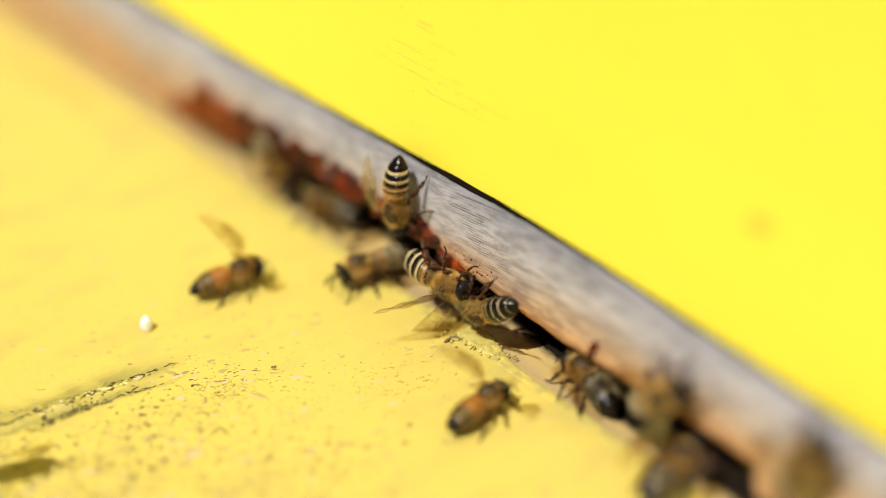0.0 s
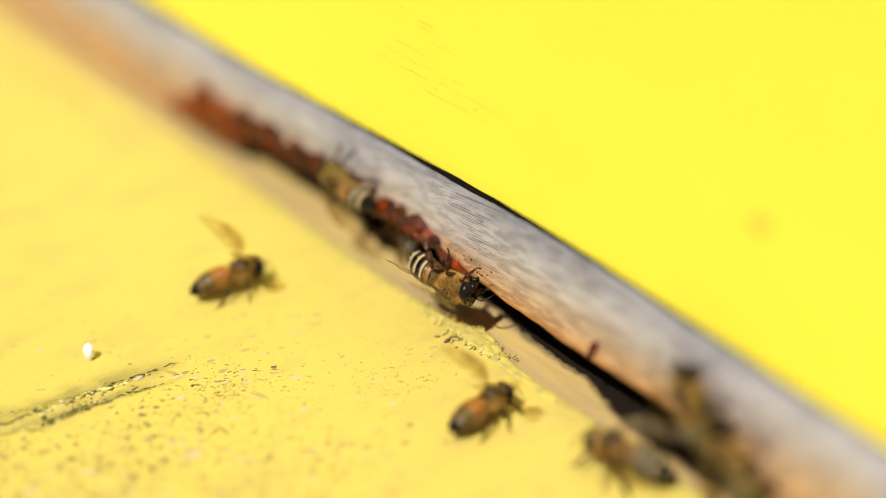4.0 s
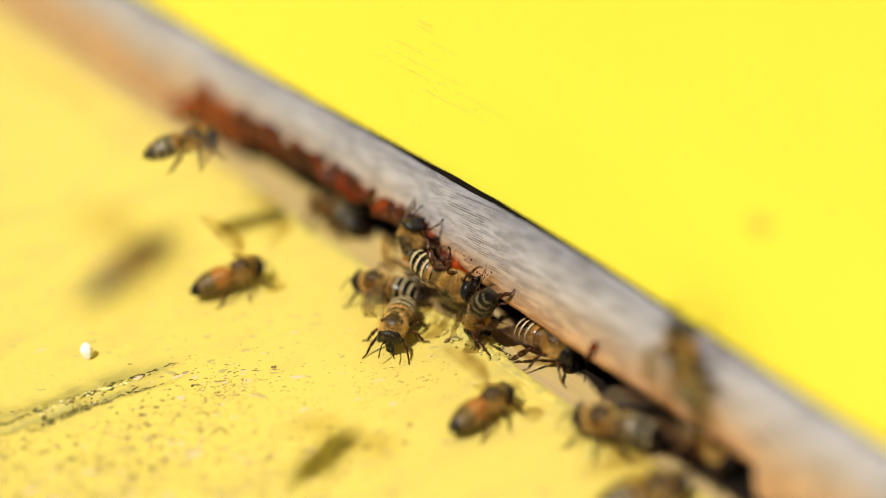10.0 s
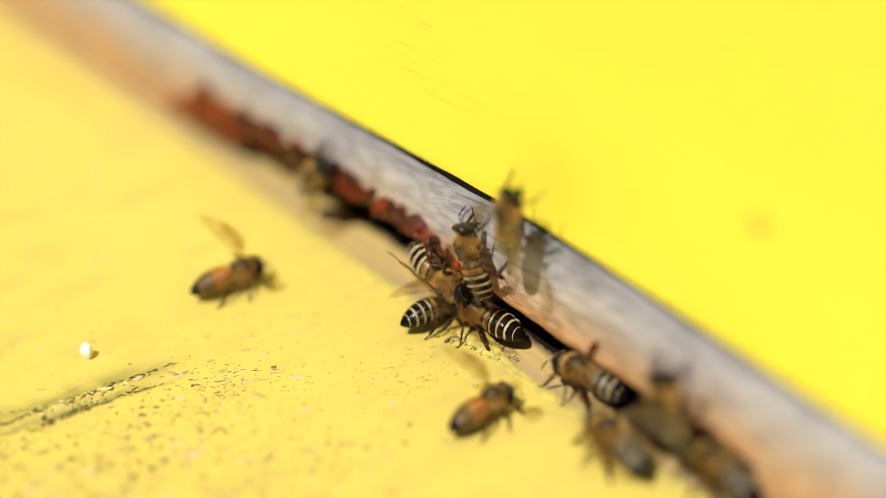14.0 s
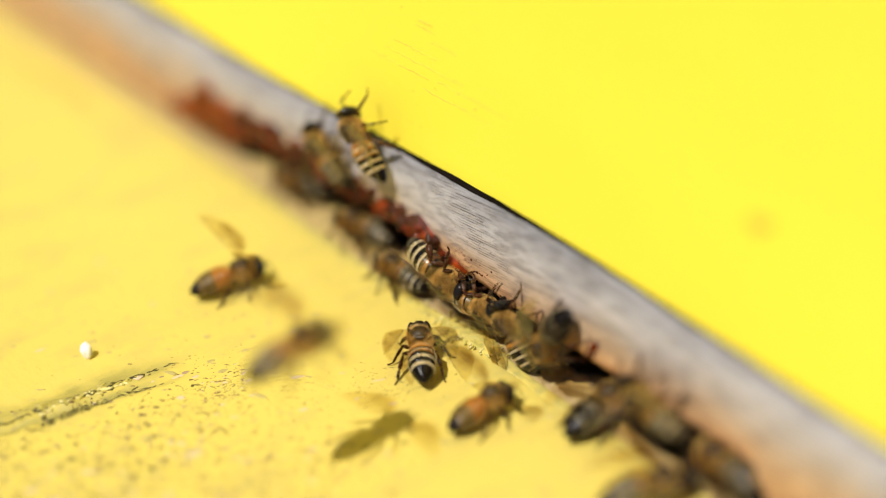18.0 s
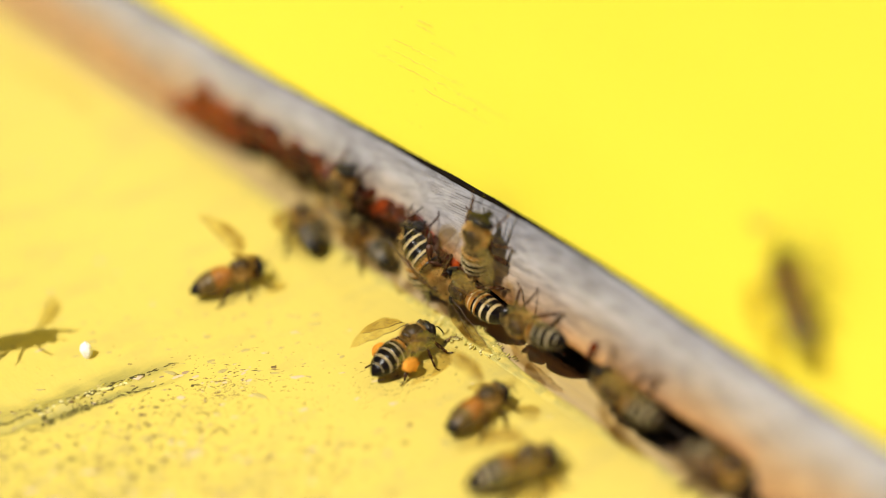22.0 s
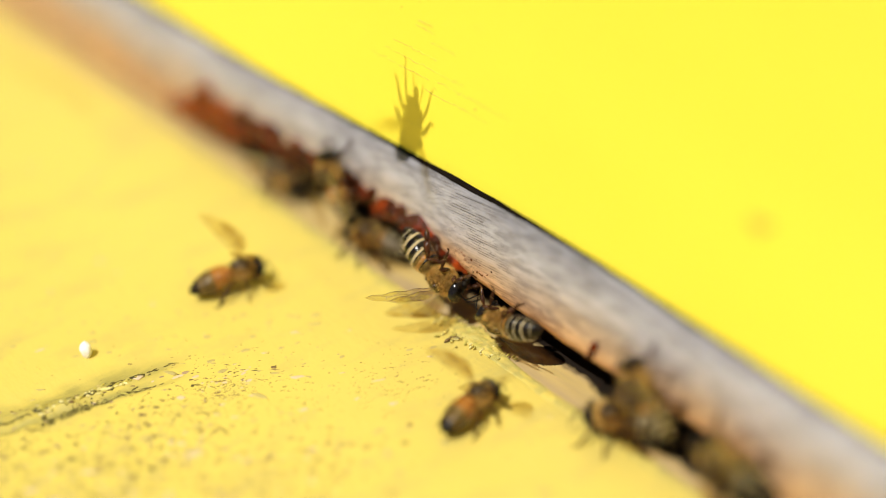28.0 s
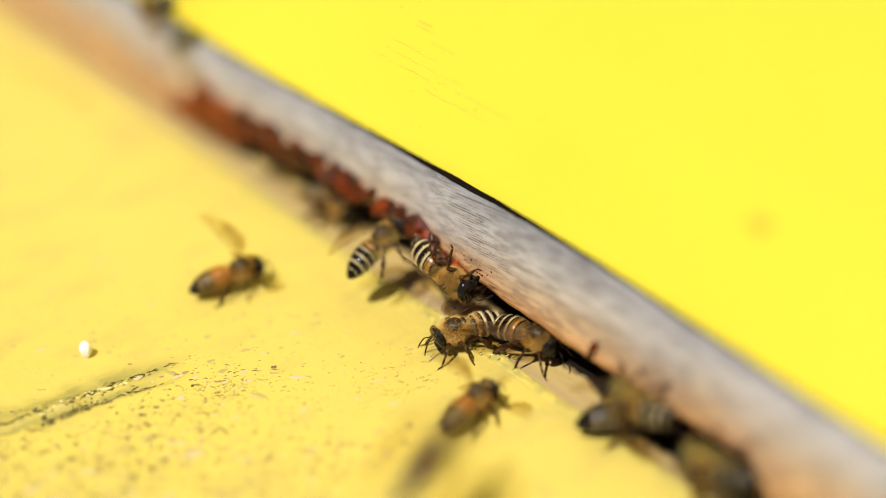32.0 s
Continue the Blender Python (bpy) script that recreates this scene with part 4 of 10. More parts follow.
def motions():
    """Key every moving thing."""
    walk(bees["A"], [
        (0, pose(-0.02858, -0.02225, -0, 0.0, -0.0, 80.8)),
        (16, pose(-0.02853, -0.02219, -0, 0.0, -0.0, 81.3)),
        (32, pose(-0.02871, -0.02217, -0, 0.0, -0.0, 79.3))])
    beat(bees["A"], [(0, 32)], fanning=True)
    walk(bees["B"], [
        (0, pose(0.01593, -0.01466, -0, 0.0, -0.0, 98.6)),
        (6, pose(0.01655, -0.01464, -0, 0.0, -0.0, 95.3)),
        (19.5, pose(0.01622, -0.01459, -0, 0.0, -0.0, 95.2)),
        (20, pose(0.01564, -0.01548, -0, 0.0, -0.0, 102.8)),
        (21.3, pose(0.01608, -0.01498, -0, 0.0, -0.0, 99.7)),
        (25.5, pose(0.01632, -0.01496, -0, 0.0, -0.0, 98.1)),
        (27.5, pose(0.01531, -0.01543, -0, 0.0, -0.0, 103.3)),
        (32, pose(0.01522, -0.01552, -0, 0.0, -0.0, 103.3))])
    beat(bees["B"], [(0, 32)], fanning=True)
    walk(bees["C"], [
        (0, pose(-0.00416, -0.00322, 0.00870, 125.7, 6.4, 11.5)),
        (1, pose(-0.00314, -0.00320, 0.00879, 126.9, 6.0, 11.1)),
        (2, pose(-0.00301, -0.00320, 0.00881, 126.9, 6.0, 11.0)),
        (3, pose(-0.00314, -0.00321, 0.00883, 127.0, 6.0, 11.1)),
        (6, pose(-0.00369, -0.00322, 0.00888, 126.8, 6.2, 11.3)),
        (7, pose(-0.00369, -0.00322, 0.00892, 126.9, 6.2, 11.3)),
        (8, pose(-0.00338, -0.00321, 0.00903, 126.9, 6.1, 11.1)),
        (9, pose(-0.00289, -0.00319, 0.00924, 126.7, 5.9, 10.9)),
        (10, pose(-0.00307, -0.00320, 0.00915, 127.0, 6.0, 11.0)),
        (11, pose(-0.00351, -0.00322, 0.00885, 127.3, 6.2, 11.2)),
        (12, pose(-0.00311, -0.00321, 0.00893, 127.2, 6.0, 11.0)),
        (13, pose(-0.00407, -0.00325, 0.00851, 127.5, 6.4, 11.5)),
        (14, pose(-0.00415, -0.00264, 0.00854, 127.0, 11.7, 5.2)),
        (17, pose(-0.00469, -0.00268, 0.00847, 127.3, 15.7, 5.8)),
        (18, pose(-0.00408, -0.00268, 0.00902, 127.3, 15.2, 5.8)),
        (19, pose(-0.00370, -0.00276, 0.00925, 127.8, 21.2, 7.0)),
        (20, pose(-0.00353, -0.00273, 0.00906, 127.6, 19.2, 6.6)),
        (21, pose(-0.00375, -0.00285, 0.00940, 128.4, 26.0, 8.4)),
        (22, pose(-0.00427, -0.00300, 0.00926, 129.7, 32.8, 11.1)),
        (23, pose(-0.00353, -0.00273, 0.00923, 127.6, 18.8, 6.5)),
        (24, pose(-0.00256, -0.00262, 0.00978, 126.7, 8.9, 4.9)),
        (25, pose(-0.00367, -0.00275, 0.00917, 127.8, 20.4, 6.8)),
        (28, pose(-0.00469, -0.00285, 0.00938, 128.4, 26.5, 8.5)),
        (29, pose(-0.00410, -0.00275, 0.00925, 127.8, 20.7, 6.9)),
        (30, pose(-0.00451, -0.00285, 0.00911, 128.4, 26.5, 8.5)),
        (31, pose(-0.00353, -0.00264, 0.00942, 127.0, 11.1, 5.1)),
        (32, pose(-0.00326, -0.00267, 0.00957, 127.2, 13.8, 5.6))])
    half_open(bees["C"], [(0, 2.7), (23.4, 30.4)], 0.4, 52)
    step(bees["C"], [(24, 25), (30, 31)])
    walk(bees["D"], [
        (0, pose(0.00437, -0.00224, 0.00714, -124.0, 26.1, 180.0)),
        (0.167, pose(0.00437, 0.00217, 0.00486, -89.4, -5.9, 160.0)),
        (0.333, pose(0.00437, 0.00659, 0.00258, -43.6, -17.6, 123.6)),
        (0.5, pose(0.00437, 0.01100, 0.00030, 0.0, -0.0, 90.0)),
        (0.633, pose(0.01692, 0.02733, 0.00030, 0.0, -0.0, 30.0)),
        (0.767, pose(0.02946, 0.04367, 0.00030, 0.0, -0.0, -30.0)),
        (0.9, pose(0.04200, 0.06000, 0.00030, 0.0, -0.0, -90.0)),
        (5.1, pose(0.04200, 0.06000, 0.00030, 0.0, -0.0, -90.0)),
        (5.5, pose(0.00301, 0.01100, 0.00030, 0.0, -0.0, -90.0)),
        (5.75, pose(0.00301, 0.00438, 0.00365, -42.4, 41.4, -115.7)),
        (6, pose(0.00301, -0.00224, 0.00701, -119.7, 40.5, 180.0)),
        (6.5, pose(0.00398, -0.00271, 0.00517, -84.1, 47.2, 169.2)),
        (7, pose(0.00661, -0.00317, 0.00483, -43.5, 57.2, 166.0)),
        (8, pose(0.00635, -0.00351, 0.00497, -45.3, 58.3, 164.6)),
        (9, pose(0.00668, -0.00335, 0.00472, -46.3, 58.9, 164.1)),
        (10, pose(0.00648, -0.00392, 0.00452, -45.2, 58.5, 161.6)),
        (11, pose(0.00701, -0.00319, 0.00447, -48.3, 60.0, 163.9)),
        (11.5, pose(0.00783, -0.00271, 0.00603, -91.2, 29.0, 161.2)),
        (12, pose(0.01028, -0.00224, 0.00910, -126.8, 3.5, 180.0)),
        (12.3, pose(0.00984, -0.00224, 0.00921, -126.1, -1.9, -179.8)),
        (12.72, pose(0.00539, -0.00224, 0.01034, -123.2, -25.6, -179.7)),
        (13, pose(0.00485, -0.00224, 0.01047, -122.2, -32.9, 180.0)),
        (14, pose(0.00333, -0.00224, 0.01232, -103.9, -70.8, 180.0)),
        (14.9, pose(0.00342, -0.00224, 0.01196, -110.1, -61.2, -176.6)),
        (16.16, pose(0.00435, -0.00224, 0.00823, -123.1, -19.5, -177.8)),
        (17, pose(0.00446, -0.00224, 0.00777, -126.7, -6.8, 180.0)),
        (17.333, pose(0.00369, -0.00224, 0.00748, -142.0, -48.0, -138.0)),
        (17.667, pose(0.00293, -0.00224, 0.00720, 148.1, -52.3, -47.1)),
        (18, pose(0.00217, -0.00224, 0.00691, 126.2, -12.8, 0.0)),
        (18.3, pose(0.00265, -0.00224, 0.00695, 131.0, -32.6, -17.1)),
        (18.51, pose(0.00511, -0.00224, 0.00718, -176.2, -57.7, -91.0)),
        (18.72, pose(0.00758, -0.00224, 0.00740, -130.0, -28.4, -158.7)),
        (19, pose(0.00818, -0.00224, 0.00745, -126.9, -1.6, 180.0)),
        (19.3, pose(0.00776, -0.00224, 0.00756, -123.8, -12.4, -177.8)),
        (19.72, pose(0.00344, -0.00224, 0.00862, -110.7, -60.0, -174.6)),
        (20, pose(0.00291, -0.00224, 0.00875, -101.3, -74.6, 180.0)),
        (21, pose(0.00353, -0.00224, 0.01034, -126.5, -9.2, 180.0)),
        (21.3, pose(0.00351, -0.00224, 0.01071, -122.7, -22.9, -174.3)),
        (21.72, pose(0.00333, -0.00224, 0.01442, -149.3, -82.5, -117.8)),
        (22, pose(0.00330, -0.00224, 0.01487, 101.0, -75.1, 0.0)),
        (22.3, pose(0.00349, -0.00224, 0.01437, 131.5, -84.2, -36.6)),
        (22.72, pose(0.00546, -0.00224, 0.00930, -118.7, -47.7, -173.5)),
        (23, pose(0.00570, -0.00224, 0.00868, -121.9, -34.1, 180.0)),
        (23.5, pose(0.00628, -0.00224, 0.00861, -119.6, 6.3, 179.1)),
        (24, pose(0.00685, -0.00224, 0.00855, -117.3, 46.6, 180.0)),
        (24.3, pose(0.00693, -0.00224, 0.00887, -111.1, 24.9, -172.9)),
        (24.51, pose(0.00734, -0.00224, 0.01048, -106.4, -23.1, -165.1)),
        (24.72, pose(0.00774, -0.00224, 0.01209, -111.2, -71.2, -153.5)),
        (25, pose(0.00784, -0.00224, 0.01248, 98.8, -78.1, 0.0)),
        (25.9, pose(0.00790, -0.00224, 0.01205, -140.6, -82.7, -125.7)),
        (26.53, pose(0.00816, -0.00224, 0.00986, -115.8, -47.1, -161.9)),
        (27.16, pose(0.00843, -0.00224, 0.00767, -120.4, -10.8, -172.3)),
        (28, pose(0.00850, -0.00224, 0.00713, -126.4, 10.8, 180.0)),
        (28.3, pose(0.00833, -0.00224, 0.00783, -122.8, -2.4, -177.1)),
        (28.72, pose(0.00663, -0.00224, 0.01500, -109.9, -60.9, -172.5)),
        (29, pose(0.00643, -0.00224, 0.01587, -98.3, -78.8, 180.0)),
        (30, pose(0.00467, -0.00224, 0.01669, -101.4, -74.4, 180.0)),
        (31, pose(0.00512, -0.00224, 0.01561, -123.5, -28.0, 180.0)),
        (31.25, pose(0.00512, 0.00438, 0.00795, -50.6, -38.6, 122.2)),
        (31.5, pose(0.00512, 0.01100, 0.00030, 0.0, -0.0, 90.0)),
        (31.633, pose(0.01741, 0.02733, 0.00030, 0.0, -0.0, 30.0)),
        (31.767, pose(0.02971, 0.04367, 0.00030, 0.0, -0.0, -30.0)),
        (31.9, pose(0.04200, 0.06000, 0.00030, 0.0, -0.0, -90.0)),
        (32, pose(0.04200, 0.06000, 0.00030, 0.0, -0.0, -90.0))])
    beat(bees["D"], [])
    step(bees["D"], [(0, 0.5), (5.5, 8), (11, 14), (14.9, 31.5)])
    walk(bees["E"], [
        (0, pose(-0.0134, -0.0017, 0.01399, -90.0, 89.1, 180.0)),
        (0.5, pose(-0.01452, -0.0017, 0.0118, -90.0, 49.4, 180.0)),
        (0.65, pose(-0.015, -0.0017, 0.01191, -90.0, 43.9, 180.0)),
        (0.86, pose(-0.01998, -0.0017, 0.01306, -90.0, 20.1, -180.0)),
        (1, pose(-0.02059, -0.0017, 0.0132, -90.0, 12.7, 180.0)),
        (1.15, pose(-0.02094, -0.0017, 0.01288, -90.0, 14.5, -180.0)),
        (1.36, pose(-0.02455, -0.0017, 0.00965, -90.0, 22.3, -180.0)),
        (1.5, pose(-0.02499, -0.0017, 0.00926, -90.0, 24.6, 180.0)),
        (1.65, pose(-0.02485, -0.0017, 0.01002, -90.0, 13.8, -180.0)),
        (1.86, pose(-0.02333, -0.0017, 0.01791, -90.0, -33.0, -180.0)),
        (2, pose(-0.02314, -0.0017, 0.01887, -90.0, -47.4, 180.0)),
        (2.3, pose(-0.02331, -0.0017, 0.0182, -90.0, -38.1, 180.0)),
        (2.72, pose(-0.02506, -0.0017, 0.01133, -90.0, 2.2, 180.0)),
        (3, pose(-0.02528, -0.0017, 0.0105, -90.0, 14.6, 180.0)),
        (4.5, pose(-0.02623, -0.0017, 0.01073, -90.0, -33.0, 180.0)),
        (6, pose(-0.02719, -0.0017, 0.01097, -90.0, -80.6, 180.0)),
        (6.3, pose(-0.02725, -0.0017, 0.01052, -90.0, -78.8, 180.0)),
        (6.72, pose(-0.0279, -0.0017, 0.00589, -90.0, -71.1, 180.0)),
        (7, pose(-0.02798, -0.0017, 0.00533, -90.0, -68.7, 180.0)),
        (7.25, pose(-0.02798, 0.00465, 0.00281, -14.6, -43.2, 104.6)),
        (7.5, pose(-0.02798, 0.011, 0.0003, 0.0, -0.0, 90.0)),
        (7.633, pose(-0.04865, 0.029, 0.0003, 0.0, -0.0, 30.0)),
        (7.767, pose(-0.06933, 0.047, 0.0003, 0.0, 0.0, -30.0)),
        (7.9, pose(-0.09, 0.065, 0.0003, -0.0, -0.0, -90.0)),
        (9.1, pose(-0.09, 0.065, 0.0003, -0.0, -0.0, -90.0)),
        (9.5, pose(-0.01041, 0.011, 0.0003, -0.0, -0.0, -90.0)),
        (9.667, pose(-0.01041, 0.00677, 0.00258, -39.2, -14.0, -129.2)),
        (9.833, pose(-0.01041, 0.00253, 0.00485, -67.8, -47.7, -157.8)),
        (10, pose(-0.01041, -0.0017, 0.00713, -90.0, -88.8, 180.0)),
        (11, pose(-0.01283, -0.0017, 0.00871, -90.0, -42.4, 180.0)),
        (11.3, pose(-0.01265, -0.0017, 0.00908, -90.0, -51.2, 180.0)),
        (11.72, pose(-0.01076, -0.0017, 0.01283, -90.0, -89.5, -180.0)),
        (12, pose(-0.01053, -0.0017, 0.01329, 90.0, -78.7, 0.0)),
        (12.3, pose(-0.01182, -0.0017, 0.01325, 90.0, -88.3, 0.0)),
        (12.72, pose(-0.02511, -0.0017, 0.01288, -90.0, -50.3, 180.0)),
        (13, pose(-0.02673, -0.0017, 0.01283, -90.0, -37.6, 180.0)),
        (13.25, pose(-0.02673, 0.00465, 0.00657, -32.0, -35.1, 122.0)),
        (13.5, pose(-0.02673, 0.011, 0.0003, 0.0, -0.0, 90.0)),
        (13.633, pose(-0.04782, 0.029, 0.0003, 0.0, -0.0, 30.0)),
        (13.767, pose(-0.06891, 0.047, 0.0003, 0.0, 0.0, -30.0)),
        (13.9, pose(-0.09, 0.065, 0.0003, -0.0, -0.0, -90.0)),
        (16.1, pose(-0.09, 0.065, 0.0003, -0.0, -0.0, -90.0)),
        (16.5, pose(-0.03035, 0.011, 0.0003, -0.0, -0.0, -90.0)),
        (16.667, pose(-0.03035, 0.00677, 0.0044, -36.1, 2.0, -126.1)),
        (16.833, pose(-0.03035, 0.00253, 0.0085, -67.3, -16.9, -157.3)),
        (17, pose(-0.03035, -0.0017, 0.01261, -90.0, -47.8, 180.0)),
        (17.3, pose(-0.0296, -0.0017, 0.01314, -90.0, -48.3, 180.0)),
        (17.72, pose(-0.02192, -0.0017, 0.01856, -90.0, -50.4, 180.0)),
        (18, pose(-0.02099, -0.0017, 0.01922, -90.0, -51.1, 180.0)),
        (18.15, pose(-0.02096, -0.0018, 0.01996, -90.0, -55.4, 180.0)),
        (18.36, pose(-0.02064, -0.00287, 0.02755, -90.0, -73.9, 180.0)),
        (18.5, pose(-0.0206, -0.003, 0.02848, -90.0, -79.7, 180.0)),
        (18.65, pose(-0.02103, -0.0029, 0.02733, -90.0, -73.8, 180.0)),
        (18.86, pose(-0.02545, -0.00183, 0.01555, -90.0, -48.6, 180.0)),
        (19, pose(-0.02599, -0.0017, 0.01412, -90.0, -40.9, 180.0)),
        (19.3, pose(-0.02656, -0.0017, 0.01462, -90.0, -38.5, 180.0)),
        (19.72, pose(-0.03246, -0.0017, 0.01983, -90.0, -28.3, 180.0)),
        (20, pose(-0.03318, -0.0017, 0.02046, -90.0, -25.2, 180.0)),
        (20.3, pose(-0.03267, -0.0017, 0.02003, -90.0, -21.7, 180.0)),
        (20.72, pose(-0.02746, -0.0017, 0.01565, -90.0, -6.6, 180.0)),
        (21, pose(-0.02682, -0.0017, 0.01511, -90.0, -2.0, 180.0)),
        (21.3, pose(-0.02545, -0.0017, 0.01445, -90.0, -14.0, 180.0)),
        (21.72, pose(-0.01141, -0.0017, 0.00766, -90.0, -65.8, -180.0)),
        (22, pose(-0.00969, -0.0017, 0.00683, -90.0, -81.8, 180.0)),
        (22.3, pose(-0.01167, -0.0017, 0.00732, -90.0, -85.1, 180.0)),
        (22.72, pose(-0.03193, -0.0017, 0.01234, 90.0, -80.2, 0.0)),
        (23, pose(-0.0344, -0.0017, 0.01295, 90.0, -75.7, 0.0)),
        (24, pose(-0.03589, -0.0017, 0.01127, 90.0, -50.5, 0.0)),
        (25, pose(-0.03474, -0.0017, 0.00884, -90.0, -77.8, 180.0)),
        (25.9, pose(-0.03422, -0.0017, 0.00891, -90.0, -76.2, 180.0)),
        (27.16, pose(-0.02897, -0.0017, 0.00967, -90.0, -69.2, 180.0)),
        (28, pose(-0.02833, -0.0017, 0.00976, -90.0, -67.1, 180.0)),
        (28.25, pose(-0.02833, 0.00465, 0.00503, -15.7, -43.0, 105.7)),
        (28.5, pose(-0.02833, 0.011, 0.0003, 0.0, -0.0, 90.0)),
        (28.633, pose(-0.04889, 0.029, 0.0003, 0.0, -0.0, 30.0)),
        (28.767, pose(-0.06944, 0.047, 0.0003, 0.0, 0.0, -30.0)),
        (28.9, pose(-0.09, 0.065, 0.0003, -0.0, -0.0, -90.0)),
        (32, pose(-0.09, 0.065, 0.0003, -0.0, -0.0, -90.0))])
    beat(bees["E"], [])
    step(bees["E"], [(0, 7.5), (9.5, 13.5), (16.5, 25), (25.9, 27.16), (28, 28.5)])
    walk(bees["F"], [
        (0, pose(-0.03417, -0.00174, -0, 0.0, -0.0, -158.7)),
        (1, pose(-0.03187, -0.00272, -0, 0.0, -0.0, 179.2)),
        (1.333, pose(-0.03172, -0.00282, -0, 0.0, -0.0, -124.2)),
        (1.667, pose(-0.03157, -0.00292, -0, 0.0, -0.0, -67.6)),
        (2, pose(-0.03141, -0.00302, -0, -0.0, -0.0, -11.0)),
        (2.333, pose(-0.03203, -0.00286, -0, 0.0, 0.0, -61.9)),
        (2.667, pose(-0.03264, -0.0027, -0, 0.0, 0.0, -112.9)),
        (3, pose(-0.03325, -0.00253, -0, 0.0, -0.0, -163.8)),
        (3.25, pose(-0.03325, 0.00423, 0.00015, -0.0, -0.0, 143.1)),
        (3.5, pose(-0.03325, 0.011, 0.0003, 0.0, -0.0, 90.0)),
        (3.633, pose(-0.05017, 0.019, 0.0003, 0.0, -0.0, 30.0)),
        (3.767, pose(-0.06708, 0.027, 0.0003, 0.0, 0.0, -30.0)),
        (3.9, pose(-0.084, 0.035, 0.0003, -0.0, -0.0, -90.0)),
        (7.1, pose(-0.084, 0.035, 0.0003, -0.0, -0.0, -90.0)),
        (7.5, pose(-0.0331, 0.011, 0.0003, -0.0, -0.0, -90.0)),
        (7.75, pose(-0.0331, 0.00459, 0.00015, -0.0, -0.0, -46.7)),
        (8, pose(-0.0331, -0.00181, -0, -0.0, -0.0, -3.4)),
        (8.3, pose(-0.03348, -0.0017, -0, 0.0, 0.0, -3.3)),
        (8.72, pose(-0.03739, -0.00057, -0, 0.0, 0.0, -2.8)),
        (9, pose(-0.03786, -0.00043, -0, -0.0, -0.0, -2.7)),
        (9.3, pose(-0.03749, -0.00053, -0, 0.0, 0.0, -28.6)),
        (9.51, pose(-0.03559, -0.00102, -0, 0.0, 0.0, -84.8)),
        (9.72, pose(-0.03369, -0.00152, -0, 0.0, 0.0, -141.0)),
        (10, pose(-0.03322, -0.00164, -0, 0.0, -0.0, -175.5)),
        (10.3, pose(-0.03297, -0.00164, 0.00062, -3.9, -16.5, 168.7)),
        (10.51, pose(-0.03167, -0.00167, 0.00382, 8.4, -51.3, 125.0)),
        (10.72, pose(-0.03037, -0.00169, 0.00701, 71.3, -56.4, 35.9)),
        (11, pose(-0.03006, -0.0017, 0.00779, 90.0, -37.6, 0.0)),
        (11.3, pose(-0.03093, -0.00156, 0.00717, 83.7, -55.9, 23.7)),
        (11.51, pose(-0.03543, -0.00087, 0.00397, 1.4, -61.9, 140.0)),
        (11.72, pose(-0.03992, -0.00018, 0.00078, -10.4, -22.8, -168.9)),
        (12, pose(-0.04102, -1e-05, -0, 0.0, -0.0, -145.4)),
        (13, pose(-0.04217, -0.00064, -0, 0.0, -0.0, -136.0)),
        (13.3, pose(-0.04155, -0.00072, 0.00068, 15.4, 11.2, -115.2)),
        (13.51, pose(-0.03837, -0.00116, 0.00415, 56.6, 11.0, -63.9)),
        (13.72, pose(-0.03518, -0.00159, 0.00763, 84.1, -18.9, -22.7)),
        (14, pose(-0.03441, -0.0017, 0.00847, 90.0, -43.6, 0.0)),
        (14.9, pose(-0.03513, -0.00158, 0.0078, 78.7, -59.9, 26.5)),
        (15.53, pose(-0.03885, -0.00094, 0.00432, 0.3, -58.7, 135.9)),
        (16.16, pose(-0.04257, -0.0003, 0.00085, -9.1, -21.7, -178.5)),
        (17, pose(-0.04347, -0.00014, -0, 0.0, -0.0, -156.7)),
        (18, pose(-0.04376, -0.0007, -0, 0.0, -0.0, -161.6)),
        (19, pose(-0.04523, 0.00025, -0, 0.0, -0.0, -161.8)),
        (20, pose(-0.04614, 0.00184, -0, 0.0, -0.0, -162.0)),
        (21, pose(-0.04653, 0.00209, -0, 0.0, -0.0, -168.7)),
        (22, pose(-0.04696, 0.00162, -0, 0.0, -0.0, -171.2)),
        (22.25, pose(-0.04696, 0.00631, 0.00015, -0.0, -0.0, 139.4)),
        (22.5, pose(-0.04696, 0.011, 0.0003, 0.0, -0.0, 90.0)),
        (22.633, pose(-0.05931, 0.019, 0.0003, 0.0, -0.0, 30.0)),
        (22.767, pose(-0.07165, 0.027, 0.0003, 0.0, 0.0, -30.0)),
        (22.9, pose(-0.084, 0.035, 0.0003, -0.0, -0.0, -90.0)),
        (24.1, pose(-0.084, 0.035, 0.0003, -0.0, -0.0, -90.0)),
        (24.5, pose(-0.04808, 0.011, 0.0003, -0.0, -0.0, -90.0)),
        (24.75, pose(-0.04808, 0.00478, 0.00015, -0.0, -0.0, -142.2)),
        (25, pose(-0.04808, -0.00143, -0, 0.0, -0.0, 165.5)),
        (26, pose(-0.0478, -0.00154, -0, 0.0, -0.0, 109.3)),
        (27, pose(-0.04753, -0.00165, -0, 0.0, -0.0, 53.0)),
        (28, pose(-0.04725, -0.00177, -0, -0.0, -0.0, -3.3)),
        (28.3, pose(-0.04712, -0.00176, 0.00055, 5.8, -15.1, 10.7)),
        (28.51, pose(-0.04645, -0.00173, 0.00335, 3.7, -49.6, 44.7)),
        (28.72, pose(-0.04577, -0.00171, 0.00616, -57.3, -67.4, 131.5)),
        (29, pose(-0.04561, -0.0017, 0.00684, -90.0, -52.7, 180.0)),
